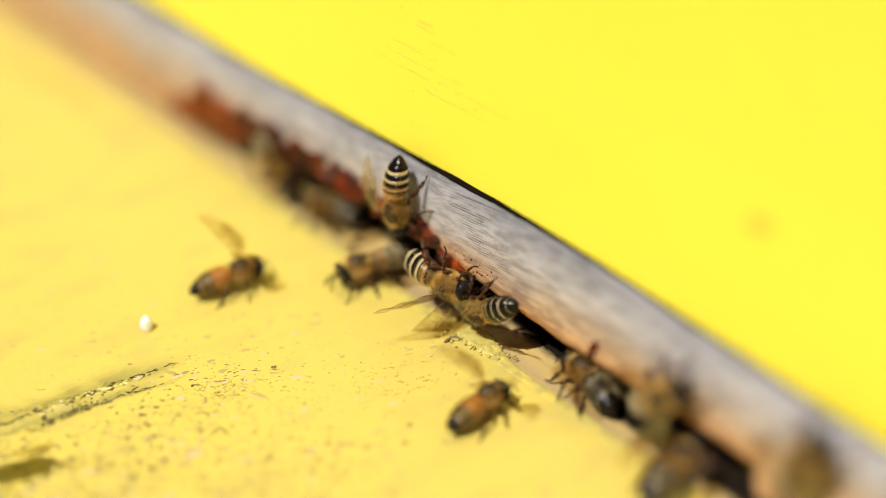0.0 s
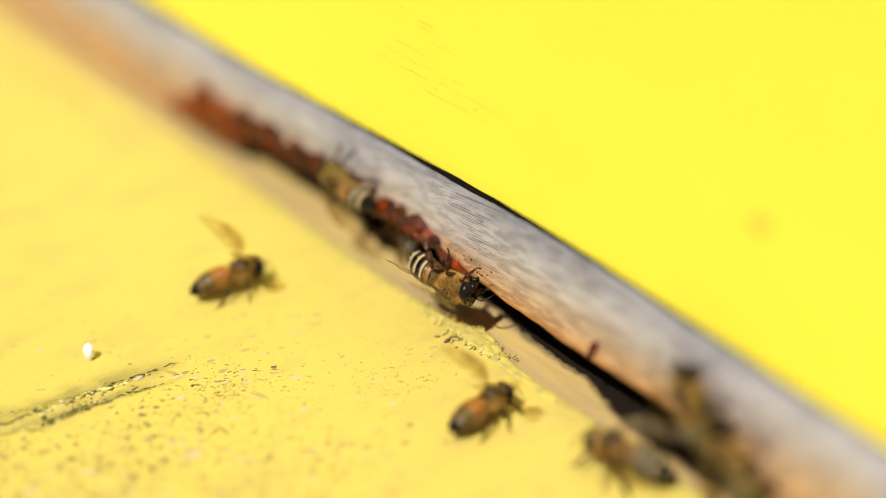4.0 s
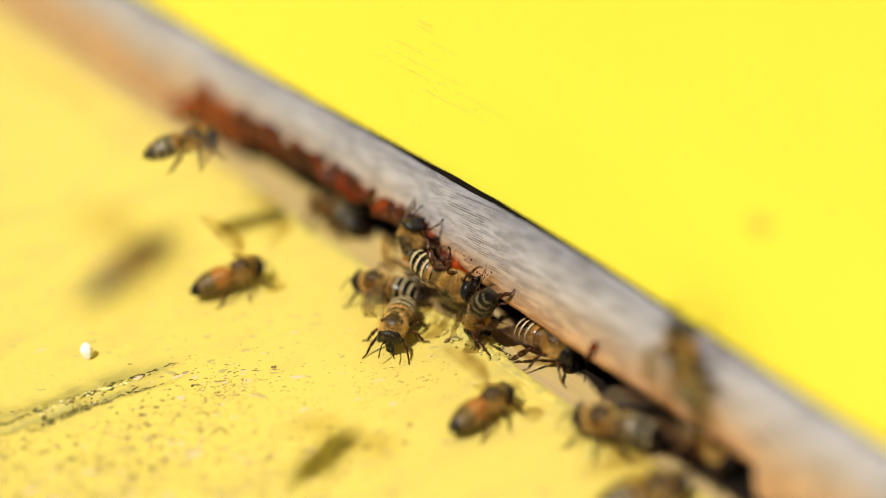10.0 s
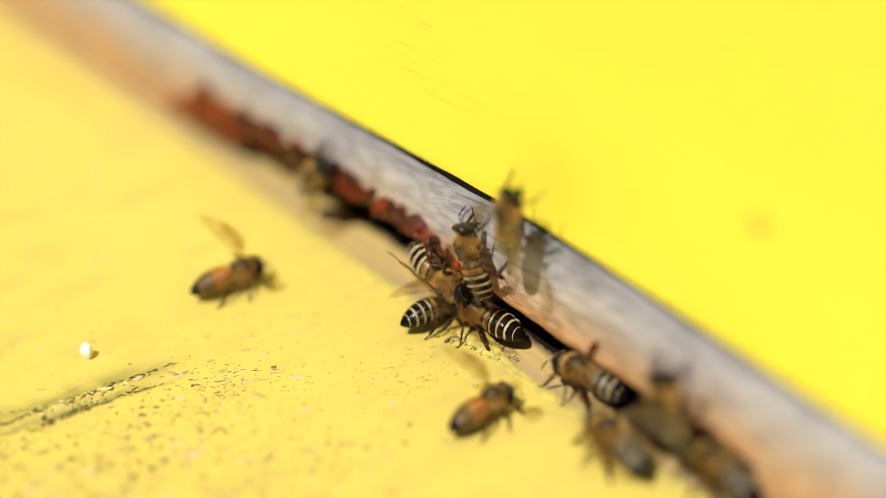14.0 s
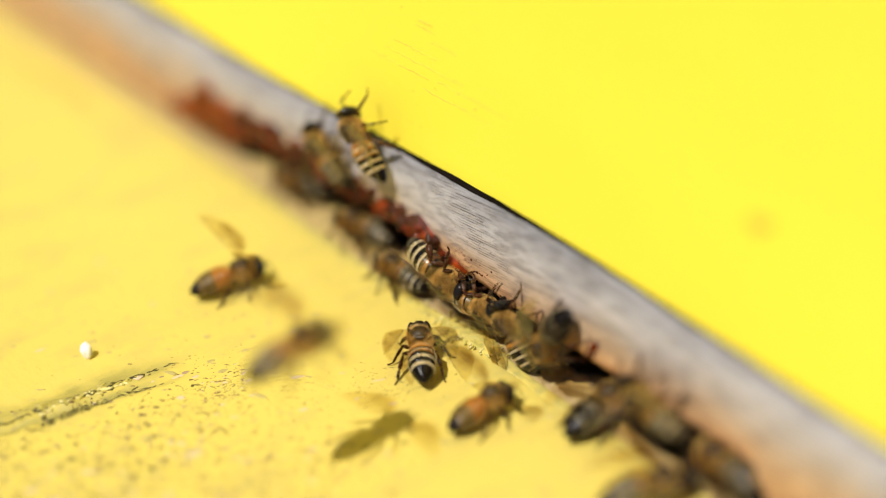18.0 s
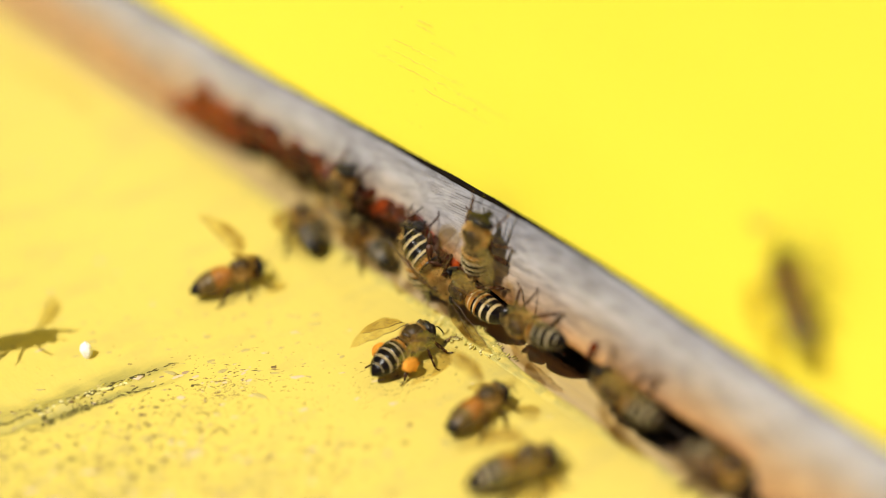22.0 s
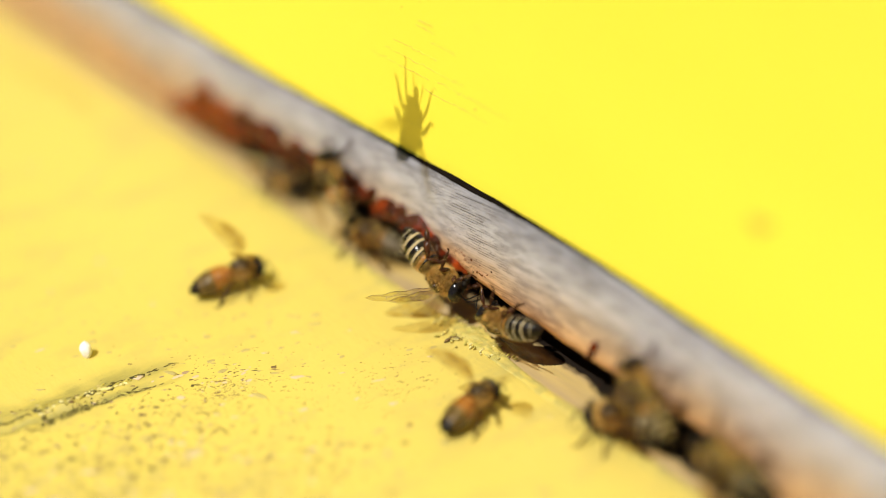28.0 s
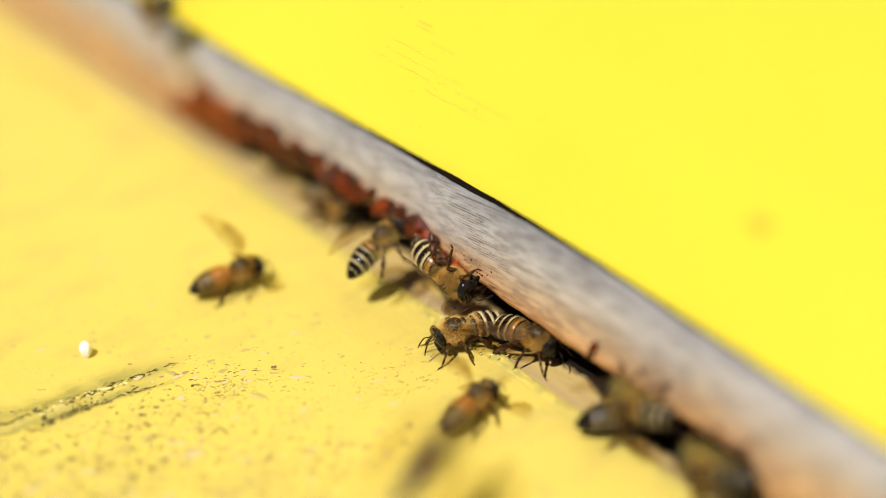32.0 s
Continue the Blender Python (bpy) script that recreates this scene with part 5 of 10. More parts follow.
        (29.3, pose(-0.04593, -0.0017, 0.00698, -90.0, -46.5, 180.0)),
        (29.72, pose(-0.04926, -0.0017, 0.00842, -90.0, -19.5, 180.0)),
        (30, pose(-0.04966, -0.0017, 0.00859, -90.0, -11.1, 180.0)),
        (31, pose(-0.04605, -0.0017, 0.00695, -90.0, -18.4, 180.0)),
        (31.3, pose(-0.04645, -0.00142, 0.00639, -81.5, -33.5, 159.9)),
        (31.51, pose(-0.04853, -1e-05, 0.00354, -36.8, -46.6, 93.8)),
        (31.72, pose(-0.05061, 0.00141, 0.00069, -3.9, -22.1, 38.1)),
        (32, pose(-0.05112, 0.00175, -0, 0.0, -0.0, 15.5))])
    beat(bees["F"], [])
    step(bees["F"], [(0, 3.5), (7.5, 8), (8.3, 12), (13, 17), (18, 20), (22, 22.5), (24.5, 32)])
    walk(bees["G"], [
        (0, pose(-0.01796, -0.0063, -0, 0.0, -0.0, -97.8)),
        (0.167, pose(-0.01796, -0.00053, 0.0001, 0.0, 0.0, -155.2)),
        (0.333, pose(-0.01796, 0.00523, 0.0002, -0.0, -0.0, 147.4)),
        (0.5, pose(-0.01796, 0.011, 0.0003, 0.0, -0.0, 90.0)),
        (0.75, pose(-0.04121, 0.00465, 0.00015, 0.0, -0.0, 163.3)),
        (1, pose(-0.06446, -0.0017, -0, 0.0, -0.0, -123.4)),
        (1.25, pose(-0.06423, 0.00465, 0.00015, -0.0, -0.0, 163.3)),
        (1.5, pose(-0.064, 0.011, 0.0003, 0.0, -0.0, 90.0)),
        (1.633, pose(-0.06867, 0.02067, 0.0003, 0.0, -0.0, 30.0)),
        (1.767, pose(-0.07333, 0.03033, 0.0003, 0.0, 0.0, -30.0)),
        (1.9, pose(-0.078, 0.04, 0.0003, -0.0, -0.0, -90.0)),
        (17.1, pose(-0.078, 0.04, 0.0003, -0.0, -0.0, -90.0)),
        (17.5, pose(-0.02672, 0.011, 0.0003, -0.0, -0.0, -90.0)),
        (17.75, pose(-0.02672, 0.00478, 0.00015, 0.0, 0.0, -128.5)),
        (18, pose(-0.02672, -0.00143, -0, 0.0, -0.0, -166.9)),
        (18.3, pose(-0.02548, -0.00145, 0.00072, -6.3, -15.7, 177.5)),
        (18.51, pose(-0.01913, -0.00156, 0.00442, -2.2, -51.8, 138.6)),
        (18.72, pose(-0.01277, -0.00167, 0.00811, 66.1, -64.2, 42.0)),
        (19, pose(-0.01122, -0.0017, 0.00901, 90.0, -46.0, 0.0)),
        (19.3, pose(-0.01292, -0.0016, 0.00829, 73.6, -58.8, 28.0)),
        (19.51, pose(-0.02159, -0.0011, 0.0046, 8.8, -54.2, 116.9)),
        (19.72, pose(-0.03027, -0.0006, 0.0009, -4.6, -21.0, 158.5)),
        (20, pose(-0.03239, -0.00048, -0, 0.0, -0.0, 177.6)),
        (20.3, pose(-0.03179, -0.0011, -0, 0.0, -0.0, 174.3)),
        (20.72, pose(-0.0257, -0.00752, -0, 0.0, -0.0, 159.7)),
        (21, pose(-0.02496, -0.0083, -0, 0.0, -0.0, 155.2)),
        (21.3, pose(-0.02556, -0.00823, -0, 0.0, -0.0, 155.7)),
        (21.72, pose(-0.03169, -0.00747, -0, 0.0, -0.0, 158.0)),
        (22, pose(-0.03244, -0.00738, -0, 0.0, -0.0, 158.7)),
        (22.3, pose(-0.03252, -0.00702, -0, 0.0, -0.0, 163.6)),
        (22.72, pose(-0.03331, -0.00335, -0, 0.0, -0.0, -174.9)),
        (23, pose(-0.0334, -0.0029, -0, 0.0, -0.0, -168.3)),
        (23.25, pose(-0.0334, 0.00405, 0.00015, -0.0, -0.0, 140.8)),
        (23.5, pose(-0.0334, 0.011, 0.0003, 0.0, -0.0, 90.0)),
        (23.633, pose(-0.04827, 0.02067, 0.0003, 0.0, -0.0, 30.0)),
        (23.767, pose(-0.06313, 0.03033, 0.0003, 0.0, 0.0, -30.0)),
        (23.9, pose(-0.078, 0.04, 0.0003, -0.0, -0.0, -90.0)),
        (24.1, pose(-0.078, 0.04, 0.0003, -0.0, -0.0, -90.0)),
        (24.5, pose(-0.03184, 0.011, 0.0003, -0.0, -0.0, -90.0)),
        (24.75, pose(-0.03184, 0.00461, 0.00015, 0.0, 0.0, -133.3)),
        (25, pose(-0.03184, -0.00177, -0, 0.0, -0.0, -176.5)),
        (25.9, pose(-0.0311, -0.00179, -0, 0.0, 0.0, -173.5)),
        (27.16, pose(-0.02344, -0.00195, -0, 0.0, 0.0, -160.7)),
        (28, pose(-0.02251, -0.00197, -0, 0.0, -0.0, -156.7)),
        (29, pose(-0.02087, -0.00063, -0, 0.0, -0.0, 170.9)),
        (29.35, pose(-0.02087, -0.00063, -0, 0.0, -0.0, 170.9)),
        (29.675, pose(-0.02666, -0.00144, -0.00032, -2.9, -7.9, 130.5)),
        (30, pose(-0.03245, -0.00225, -0.00064, 0.2, -15.8, 89.4)),
        (30.034, pose(-0.03231, 0.01084, 0.00307, 0.2, -15.8, 89.4)),
        (30.2, pose(-0.05436, -0.02784, 0.01459, 0.2, -15.8, 89.4)),
        (30.45, pose(-0.22, -0.144, 0.0004, 0.0, -0.0, 16.7)),
        (30.699, pose(-0.122, -0.0665, 0.035, 0.0, 0.0, 38.3)),
        (30.897, pose(-0.024, 0.011, 0.0003, 0.0, -0.0, 90.0)),
        (30.958, pose(-0.042, 0.02067, 0.0003, 0.0, -0.0, 30.0)),
        (31.019, pose(-0.06, 0.03033, 0.0003, 0.0, 0.0, -30.0)),
        (31.08, pose(-0.078, 0.04, 0.0003, -0.0, -0.0, -90.0)),
        (31.5, pose(-0.03553, 0.011, 0.0003, -0.0, -0.0, -90.0)),
        (31.75, pose(-0.03553, 0.005, 0.00015, 0.0, 0.0, -42.5)),
        (32, pose(-0.03553, -0.001, -0, 0.0, -0.0, 5.0))])
    beat(bees["G"], [(29.35, 30.9)])
    step(bees["G"], [(0, 0.5), (1, 1.5), (17.5, 23.5), (24.5, 25), (25.9, 27.16), (28, 29), (31.5, 32)])
    walk(bees["H"], [
        (0, pose(-0.04609, -0.0017, 0.00643, 90.0, 43.8, 0.0)),
        (0.3, pose(-0.04586, -0.0017, 0.00717, 90.0, 18.6, -0.0)),
        (0.51, pose(-0.04468, -0.0017, 0.01097, 90.0, -36.0, -0.0)),
        (0.72, pose(-0.0435, -0.0017, 0.01477, -90.0, -89.3, 180.0)),
        (1, pose(-0.04322, -0.0017, 0.0157, -90.0, -55.7, 180.0)),
        (1.25, pose(-0.04322, 0.00465, 0.008, -22.6, -40.5, 112.6)),
        (1.5, pose(-0.04322, 0.011, 0.0003, 0.0, -0.0, 90.0)),
        (1.633, pose(-0.05281, 0.02233, 0.0003, 0.0, -0.0, 30.0)),
        (1.767, pose(-0.06241, 0.03367, 0.0003, 0.0, 0.0, -30.0)),
        (1.9, pose(-0.072, 0.045, 0.0003, -0.0, -0.0, -90.0)),
        (3.3, pose(-0.072, 0.045, 0.0003, -0.0, -0.0, -90.0)),
        (3.7, pose(-0.02107, 0.011, 0.0003, -0.0, -0.0, -90.0)),
        (3.867, pose(-0.02107, 0.00574, 0.0002, -0.0, -0.0, -148.3)),
        (4.033, pose(-0.02107, 0.00048, 0.0001, 0.0, -0.0, 153.5)),
        (4.2, pose(-0.02107, -0.00478, -0, 0.0, -0.0, 95.2)),
        (4.44, pose(-0.02075, -0.00473, -0, 0.0, -0.0, 90.7)),
        (4.776, pose(-0.01742, -0.00424, -0, 0.0, -0.0, 71.1)),
        (5, pose(-0.01701, -0.00418, -0, 0.0, -0.0, 65.1)),
        (5.5, pose(-0.01701, 0.011, 0.0003, 0.0, -0.0, 90.0)),
        (5.633, pose(-0.03534, 0.02233, 0.0003, 0.0, -0.0, 30.0)),
        (5.767, pose(-0.05367, 0.03367, 0.0003, 0.0, 0.0, -30.0)),
        (5.9, pose(-0.072, 0.045, 0.0003, -0.0, -0.0, -90.0)),
        (10.05, pose(-0.072, 0.045, 0.0003, -0.0, -0.0, -90.0)),
        (10.32, pose(-0.056, 0.011, 0.0003, -0.0, -0.0, -90.0)),
        (10.613, pose(-0.058, -0.071, 0.035, 0.0, -0.0, -91.4)),
        (10.781, pose(-0.059, -0.112, 0.0177, -0.0, -0.0, -37.3)),
        (10.95, pose(-0.06, -0.153, 0.0004, 0.0, -0.0, 16.7)),
        (15.05, pose(-0.06, -0.153, 0.0004, 0.0, -0.0, 16.7)),
        (15.165, pose(-0.04476, -0.11844, 0.00537, -1.3, 1.4, 56.2)),
        (15.28, pose(-0.02952, -0.08387, 0.01034, -1.5, 3.4, 95.8)),
        (15.466, pose(-0.03003, -0.02838, 0.00893, -1.5, 3.4, 95.8)),
        (15.5, pose(-0.03072, -0.02163, 0.00852, -1.5, 3.4, 95.8)),
        (15.534, pose(-0.0314, -0.01488, 0.00812, -1.5, 3.4, 95.8)),
        (15.7, pose(-0.03769, -0.02892, 0.00709, -1.5, 3.4, 95.8)),
        (15.825, pose(-0.04884, -0.09096, 0.00374, -1.3, 1.4, 56.2)),
        (15.95, pose(-0.06, -0.153, 0.0004, 0.0, -0.0, 16.7)),
        (32, pose(-0.06, -0.153, 0.0004, 0.0, -0.0, 16.7))])
    beat(bees["H"], [(10.32, 10.95), (15.05, 15.95)])
    step(bees["H"], [(0, 1.5), (3.7, 5.5)])
    walk(bees["I"], [
        (0, pose(0.02112, -0.00193, -0.00000, 0.0, -0.0, 166.8)),
        (0.3, pose(0.02173, -0.00191, 0.00051, -11.8, 8.7, 176.3)),
        (0.51, pose(0.02487, -0.00182, 0.00311, -34.0, 32.8, -168.8)),
        (0.72, pose(0.02801, -0.00172, 0.00572, -57.8, 60.3, -163.6)),
        (1, pose(0.02878, -0.00170, 0.00635, -90.0, 76.6, -180.0)),
        (1.167, pose(0.02878, 0.00253, 0.00433, -68.0, 38.3, 158.0)),
        (1.333, pose(0.02878, 0.00677, 0.00232, -38.6, 8.9, 128.6)),
        (1.5, pose(0.02878, 0.01100, 0.00030, 0.0, -0.0, 90.0)),
        (1.633, pose(-0.00281, 0.02400, 0.00030, 0.0, -0.0, 30.0)),
        (1.767, pose(-0.03441, 0.03700, 0.00030, 0.0, -0.0, -30.0)),
        (1.9, pose(-0.06600, 0.05000, 0.00030, 0.0, -0.0, -90.0)),
        (5.1, pose(-0.06600, 0.05000, 0.00030, 0.0, -0.0, -90.0)),
        (5.5, pose(0.02875, 0.01100, 0.00030, 0.0, -0.0, -90.0)),
        (5.75, pose(0.02875, 0.00190, 0.00015, 0.0, -0.0, -128.2)),
        (6, pose(0.02875, -0.00719, -0.00000, 0.0, -0.0, -166.4)),
        (6.5, pose(0.02990, -0.00677, 0.00000, 0.0, -0.0, -128.3)),
        (7, pose(0.03105, -0.00635, 0.00000, 0.0, -0.0, -90.1)),
        (8, pose(0.02943, -0.00587, 0.00000, 0.0, -0.0, -151.8)),
        (9, pose(0.02910, -0.00578, -0.00000, 0.0, -0.0, 167.1)),
        (10, pose(0.02964, -0.00563, -0.00000, 0.0, -0.0, -151.8)),
        (11, pose(0.03054, -0.00451, 0.00000, 0.0, -0.0, -144.0)),
        (11.3, pose(0.03000, -0.00438, 0.00000, 0.0, -0.0, -170.5)),
        (11.51, pose(0.02721, -0.00372, -0.00000, 0.0, -0.0, 132.0)),
        (11.72, pose(0.02442, -0.00306, -0.00000, 0.0, -0.0, 74.5)),
        (12, pose(0.02374, -0.00290, -0.00000, 0.0, -0.0, 39.1)),
        (12.3, pose(0.02422, -0.00376, -0.00000, 0.0, -0.0, 47.8)),
        (12.72, pose(0.02914, -0.01256, -0.00000, 0.0, -0.0, 85.5)),
        (13, pose(0.02974, -0.01363, -0.00000, 0.0, -0.0, 97.1)),
        (13.3, pose(0.03034, -0.01268, 0.00062, -4.2, -12.9, 99.8)),
        (13.72, pose(0.03647, -0.00289, 0.00700, -51.2, -60.6, 142.4)),
        (14, pose(0.03722, -0.00170, 0.00778, -90.0, -63.7, -180.0)),
        (14.9, pose(0.03643, -0.00206, 0.00716, -58.6, -64.1, 147.5)),
        (16.16, pose(0.02839, -0.00571, 0.00078, -3.7, -17.9, 86.7)),
        (17, pose(0.02741, -0.00616, -0.00000, 0.0, -0.0, 80.5)),
        (18, pose(0.02580, -0.00469, -0.00000, 0.0, -0.0, 98.5)),
        (18.3, pose(0.02510, -0.00461, -0.00000, 0.0, -0.0, 121.7)),
        (18.51, pose(0.02153, -0.00420, -0.00000, 0.0, -0.0, 172.1)),
        (18.72, pose(0.01797, -0.00379, -0.00000, 0.0, -0.0, -137.6)),
        (19, pose(0.01710, -0.00369, -0.00000, 0.0, -0.0, -106.6)),
        (19.3, pose(0.01741, -0.00402, -0.00000, 0.0, -0.0, -121.7)),
        (19.72, pose(0.02064, -0.00740, -0.00000, 0.0, -0.0, 172.8)),
        (20, pose(0.02103, -0.00781, -0.00000, 0.0, -0.0, 152.6)),
        (20.3, pose(0.02164, -0.00800, -0.00000, 0.0, -0.0, 153.1)),
        (20.72, pose(0.02781, -0.01001, -0.00000, 0.0, -0.0, 155.2)),
        (21, pose(0.02857, -0.01025, -0.00000, 0.0, -0.0, 155.8)),
        (21.5, pose(0.02857, 0.01100, 0.00030, 0.0, -0.0, 90.0)),
        (21.633, pose(-0.00296, 0.02400, 0.00030, 0.0, -0.0, 30.0)),
        (21.767, pose(-0.03448, 0.03700, 0.00030, 0.0, -0.0, -30.0)),
        (21.9, pose(-0.06600, 0.05000, 0.00030, 0.0, -0.0, -90.0)),
        (22.1, pose(-0.06600, 0.05000, 0.00030, 0.0, -0.0, -90.0)),
        (22.5, pose(0.02400, 0.01100, 0.00030, 0.0, -0.0, -90.0)),
        (22.667, pose(0.02400, 0.00609, 0.00020, 0.0, -0.0, -142.0)),
        (22.833, pose(0.02400, 0.00118, 0.00010, 0.0, -0.0, 166.0)),
        (23, pose(0.02400, -0.00372, -0.00000, 0.0, -0.0, 113.9)),
        (23.3, pose(0.02403, -0.00415, -0.00000, 0.0, -0.0, 112.8)),
        (23.72, pose(0.02437, -0.00855, -0.00000, 0.0, -0.0, 107.8)),
        (24, pose(0.02442, -0.00909, -0.00000, 0.0, -0.0, 106.3)),
        (24.3, pose(0.02443, -0.00948, -0.00000, 0.0, -0.0, 109.3)),
        (24.72, pose(0.02452, -0.01356, -0.00000, 0.0, -0.0, 122.1)),
        (25, pose(0.02453, -0.01406, -0.00000, 0.0, -0.0, 126.0)),
        (25.9, pose(0.02484, -0.01343, -0.00000, 0.0, -0.0, 138.5)),
        (27.16, pose(0.02795, -0.00695, -0.00000, 0.0, -0.0, -167.3)),
        (28, pose(0.03004, -0.00421, 0.00000, 0.0, -0.0, -150.6)),
        (28.5, pose(0.02763, -0.00583, -0.00000, 0.0, -0.0, 145.3)),
        (29, pose(0.02845, -0.00293, 0.00000, 0.0, -0.0, 81.2)),
        (30, pose(0.02876, -0.00300, 0.00000, 0.0, -0.0, 62.1)),
        (31, pose(0.02866, -0.00313, 0.00000, 0.0, -0.0, 63.1)),
        (32, pose(0.02866, -0.00313, 0.00000, 0.0, -0.0, 63.1))])
    beat(bees["I"], [])
    step(bees["I"], [(0, 1.5), (5.5, 10), (11, 21.5), (22.5, 23), (23.3, 24), (24.3, 25), (25.9, 30)])
    walk(bees["J"], [
        (0, pose(0.03504, -0.00170, 0.00885, 90.0, -38.5, 0.0)),
        (0.3, pose(0.03624, -0.00170, 0.00888, 90.0, -39.6, 0.0)),
        (0.72, pose(0.04847, -0.00170, 0.00928, 90.0, -44.4, 0.0)),
        (1, pose(0.04997, -0.00170, 0.00933, 90.0, -45.8, 0.0)),
        (1.3, pose(0.04842, -0.00170, 0.00904, 90.0, -36.6, 0.0)),
        (1.72, pose(0.03258, -0.00170, 0.00604, 90.0, 3.6, 0.0)),
        (2, pose(0.03064, -0.00170, 0.00568, 90.0, 16.0, 0.0)),
        (2.3, pose(0.03146, -0.00170, 0.00611, 90.0, -0.1, 0.0)),
        (2.72, pose(0.03984, -0.00170, 0.01057, 90.0, -69.7, 0.0)),
        (3, pose(0.04086, -0.00170, 0.01111, -90.0, -88.8, 180.0)),
        (3.9, pose(0.04028, -0.00170, 0.01069, -90.0, -76.9, 180.0)),
        (5.16, pose(0.03432, -0.00170, 0.00632, -90.0, -25.4, 180.0)),
        (6, pose(0.03360, -0.00170, 0.00579, -90.0, -9.6, 180.0)),
        (6.5, pose(0.03229, -0.00185, 0.00968, -90.0, -54.7, 180.0)),
        (7, pose(0.03098, -0.00200, 0.01356, 90.0, -80.3, 0.0)),
        (7.5, pose(0.03147, -0.00185, 0.01156, -90.0, -60.3, 180.0)),
        (8, pose(0.03196, -0.00170, 0.00956, -90.0, -20.9, 180.0)),
        (8.5, pose(0.03242, -0.00170, 0.00991, -90.0, -58.9, -180.0)),
        (9, pose(0.03289, -0.00170, 0.01026, 90.0, -83.1, 0.0)),
        (9.3, pose(0.03336, -0.00170, 0.01066, 90.0, -86.3, 0.0)),
        (9.72, pose(0.03814, -0.00170, 0.01483, -90.0, -80.0, 180.0)),
        (10, pose(0.03872, -0.00170, 0.01533, -90.0, -75.8, 180.0)),
        (10.3, pose(0.03745, -0.00150, 0.01411, -59.2, -65.6, 158.6)),
        (10.4, pose(0.03072, 0.00725, 0.00705, -8.2, -38.7, 98.9)),
        (10.5, pose(0.02400, 0.01600, 0.00000, 0.0, -0.0, 78.7)),
        (11.5, pose(0.02400, 0.01600, 0.00000, 0.0, -0.0, 78.7)),
        (11.61, pose(0.03071, 0.00728, 0.00547, -9.2, -36.4, 101.8)),
        (11.72, pose(0.03742, -0.00145, 0.01095, -54.6, -60.5, 157.4)),
        (12, pose(0.03904, -0.00170, 0.01217, -90.0, -74.2, 180.0)),
        (12.3, pose(0.03821, -0.00170, 0.01190, -90.0, -73.1, -180.0)),
        (12.72, pose(0.02960, -0.00170, 0.00915, -90.0, -67.9, -180.0)),
        (13, pose(0.02855, -0.00170, 0.00881, -90.0, -66.4, -180.0)),
        (13.3, pose(0.02790, -0.00168, 0.00811, -68.1, -56.4, 169.5)),
        (13.72, pose(0.02119, -0.00153, 0.00088, -15.9, -10.7, 178.9)),
        (14, pose(0.02037, -0.00151, -0.00000, 0.0, -0.0, -170.7)),
        (14.9, pose(0.02131, -0.00153, 0.00045, -13.5, -1.2, -173.6)),
        (16.16, pose(0.03087, -0.00168, 0.00510, -71.8, -12.0, 179.6)),
        (17, pose(0.03204, -0.00170, 0.00567, -90.0, -16.1, 180.0)),
        (18, pose(0.03385, -0.00170, 0.00669, -90.0, -16.3, 180.0)),
        (18.3, pose(0.03329, -0.00181, 0.00616, -76.3, -13.1, 179.7)),
        (18.72, pose(0.02752, -0.00295, 0.00067, -18.1, -1.5, -173.2)),
        (19, pose(0.02681, -0.00309, -0.00000, 0.0, -0.0, -169.2)),
        (20, pose(0.02640, -0.00596, -0.00000, 0.0, -0.0, 152.2)),
        (20.3, pose(0.02680, -0.00562, 0.00052, -11.8, -6.7, 152.5)),
        (20.72, pose(0.03085, -0.00213, 0.00581, -69.3, -29.3, 170.0)),
        (21, pose(0.03135, -0.00170, 0.00646, -90.0, -31.4, -180.0)),
        (22, pose(0.02986, -0.00170, 0.00609, -90.0, -10.6, 180.0)),
        (22.3, pose(0.03037, -0.00170, 0.00645, -90.0, -24.4, 180.0)),
        (22.72, pose(0.03558, -0.00170, 0.01011, -90.0, -84.4, 180.0)),
        (23, pose(0.03622, -0.00170, 0.01055, 90.0, -77.2, 0.0)),
        (23.3, pose(0.03566, -0.00170, 0.01029, 90.0, -87.3, 0.0)),
        (23.72, pose(0.02992, -0.00170, 0.00761, -90.0, -48.7, 180.0)),
        (24, pose(0.02922, -0.00170, 0.00728, -90.0, -35.2, 180.0)),
        (24.3, pose(0.02963, -0.00170, 0.00726, -90.0, -34.1, 180.0)),
        (24.72, pose(0.03380, -0.00170, 0.00698, -90.0, -29.5, 180.0)),
        (25, pose(0.03431, -0.00170, 0.00695, -90.0, -28.1, 180.0)),
        (28, pose(0.03318, -0.00170, 0.00785, -90.0, -48.3, 180.0)),
        (29, pose(0.03340, -0.00170, 0.00722, -90.0, -37.6, 180.0)),
        (29.3, pose(0.03340, -0.00170, 0.00760, -90.0, -45.9, 180.0)),
        (29.72, pose(0.03341, -0.00170, 0.01153, -90.0, -81.8, 180.0)),
        (30, pose(0.03341, -0.00170, 0.01201, 90.0, -87.1, 0.0)),
        (30.3, pose(0.03337, -0.00170, 0.01162, -90.0, -83.3, -180.0)),
        (30.72, pose(0.03298, -0.00170, 0.00765, -90.0, -41.8, -180.0)),
        (31, pose(0.03293, -0.00170, 0.00716, -90.0, -29.0, 180.0)),
        (32, pose(0.03189, -0.00170, 0.00583, -90.0, 9.4, -180.0))])
    beat(bees["J"], [])
    step(bees["J"], [(0, 3), (3.9, 24), (24.3, 25), (29, 32)])
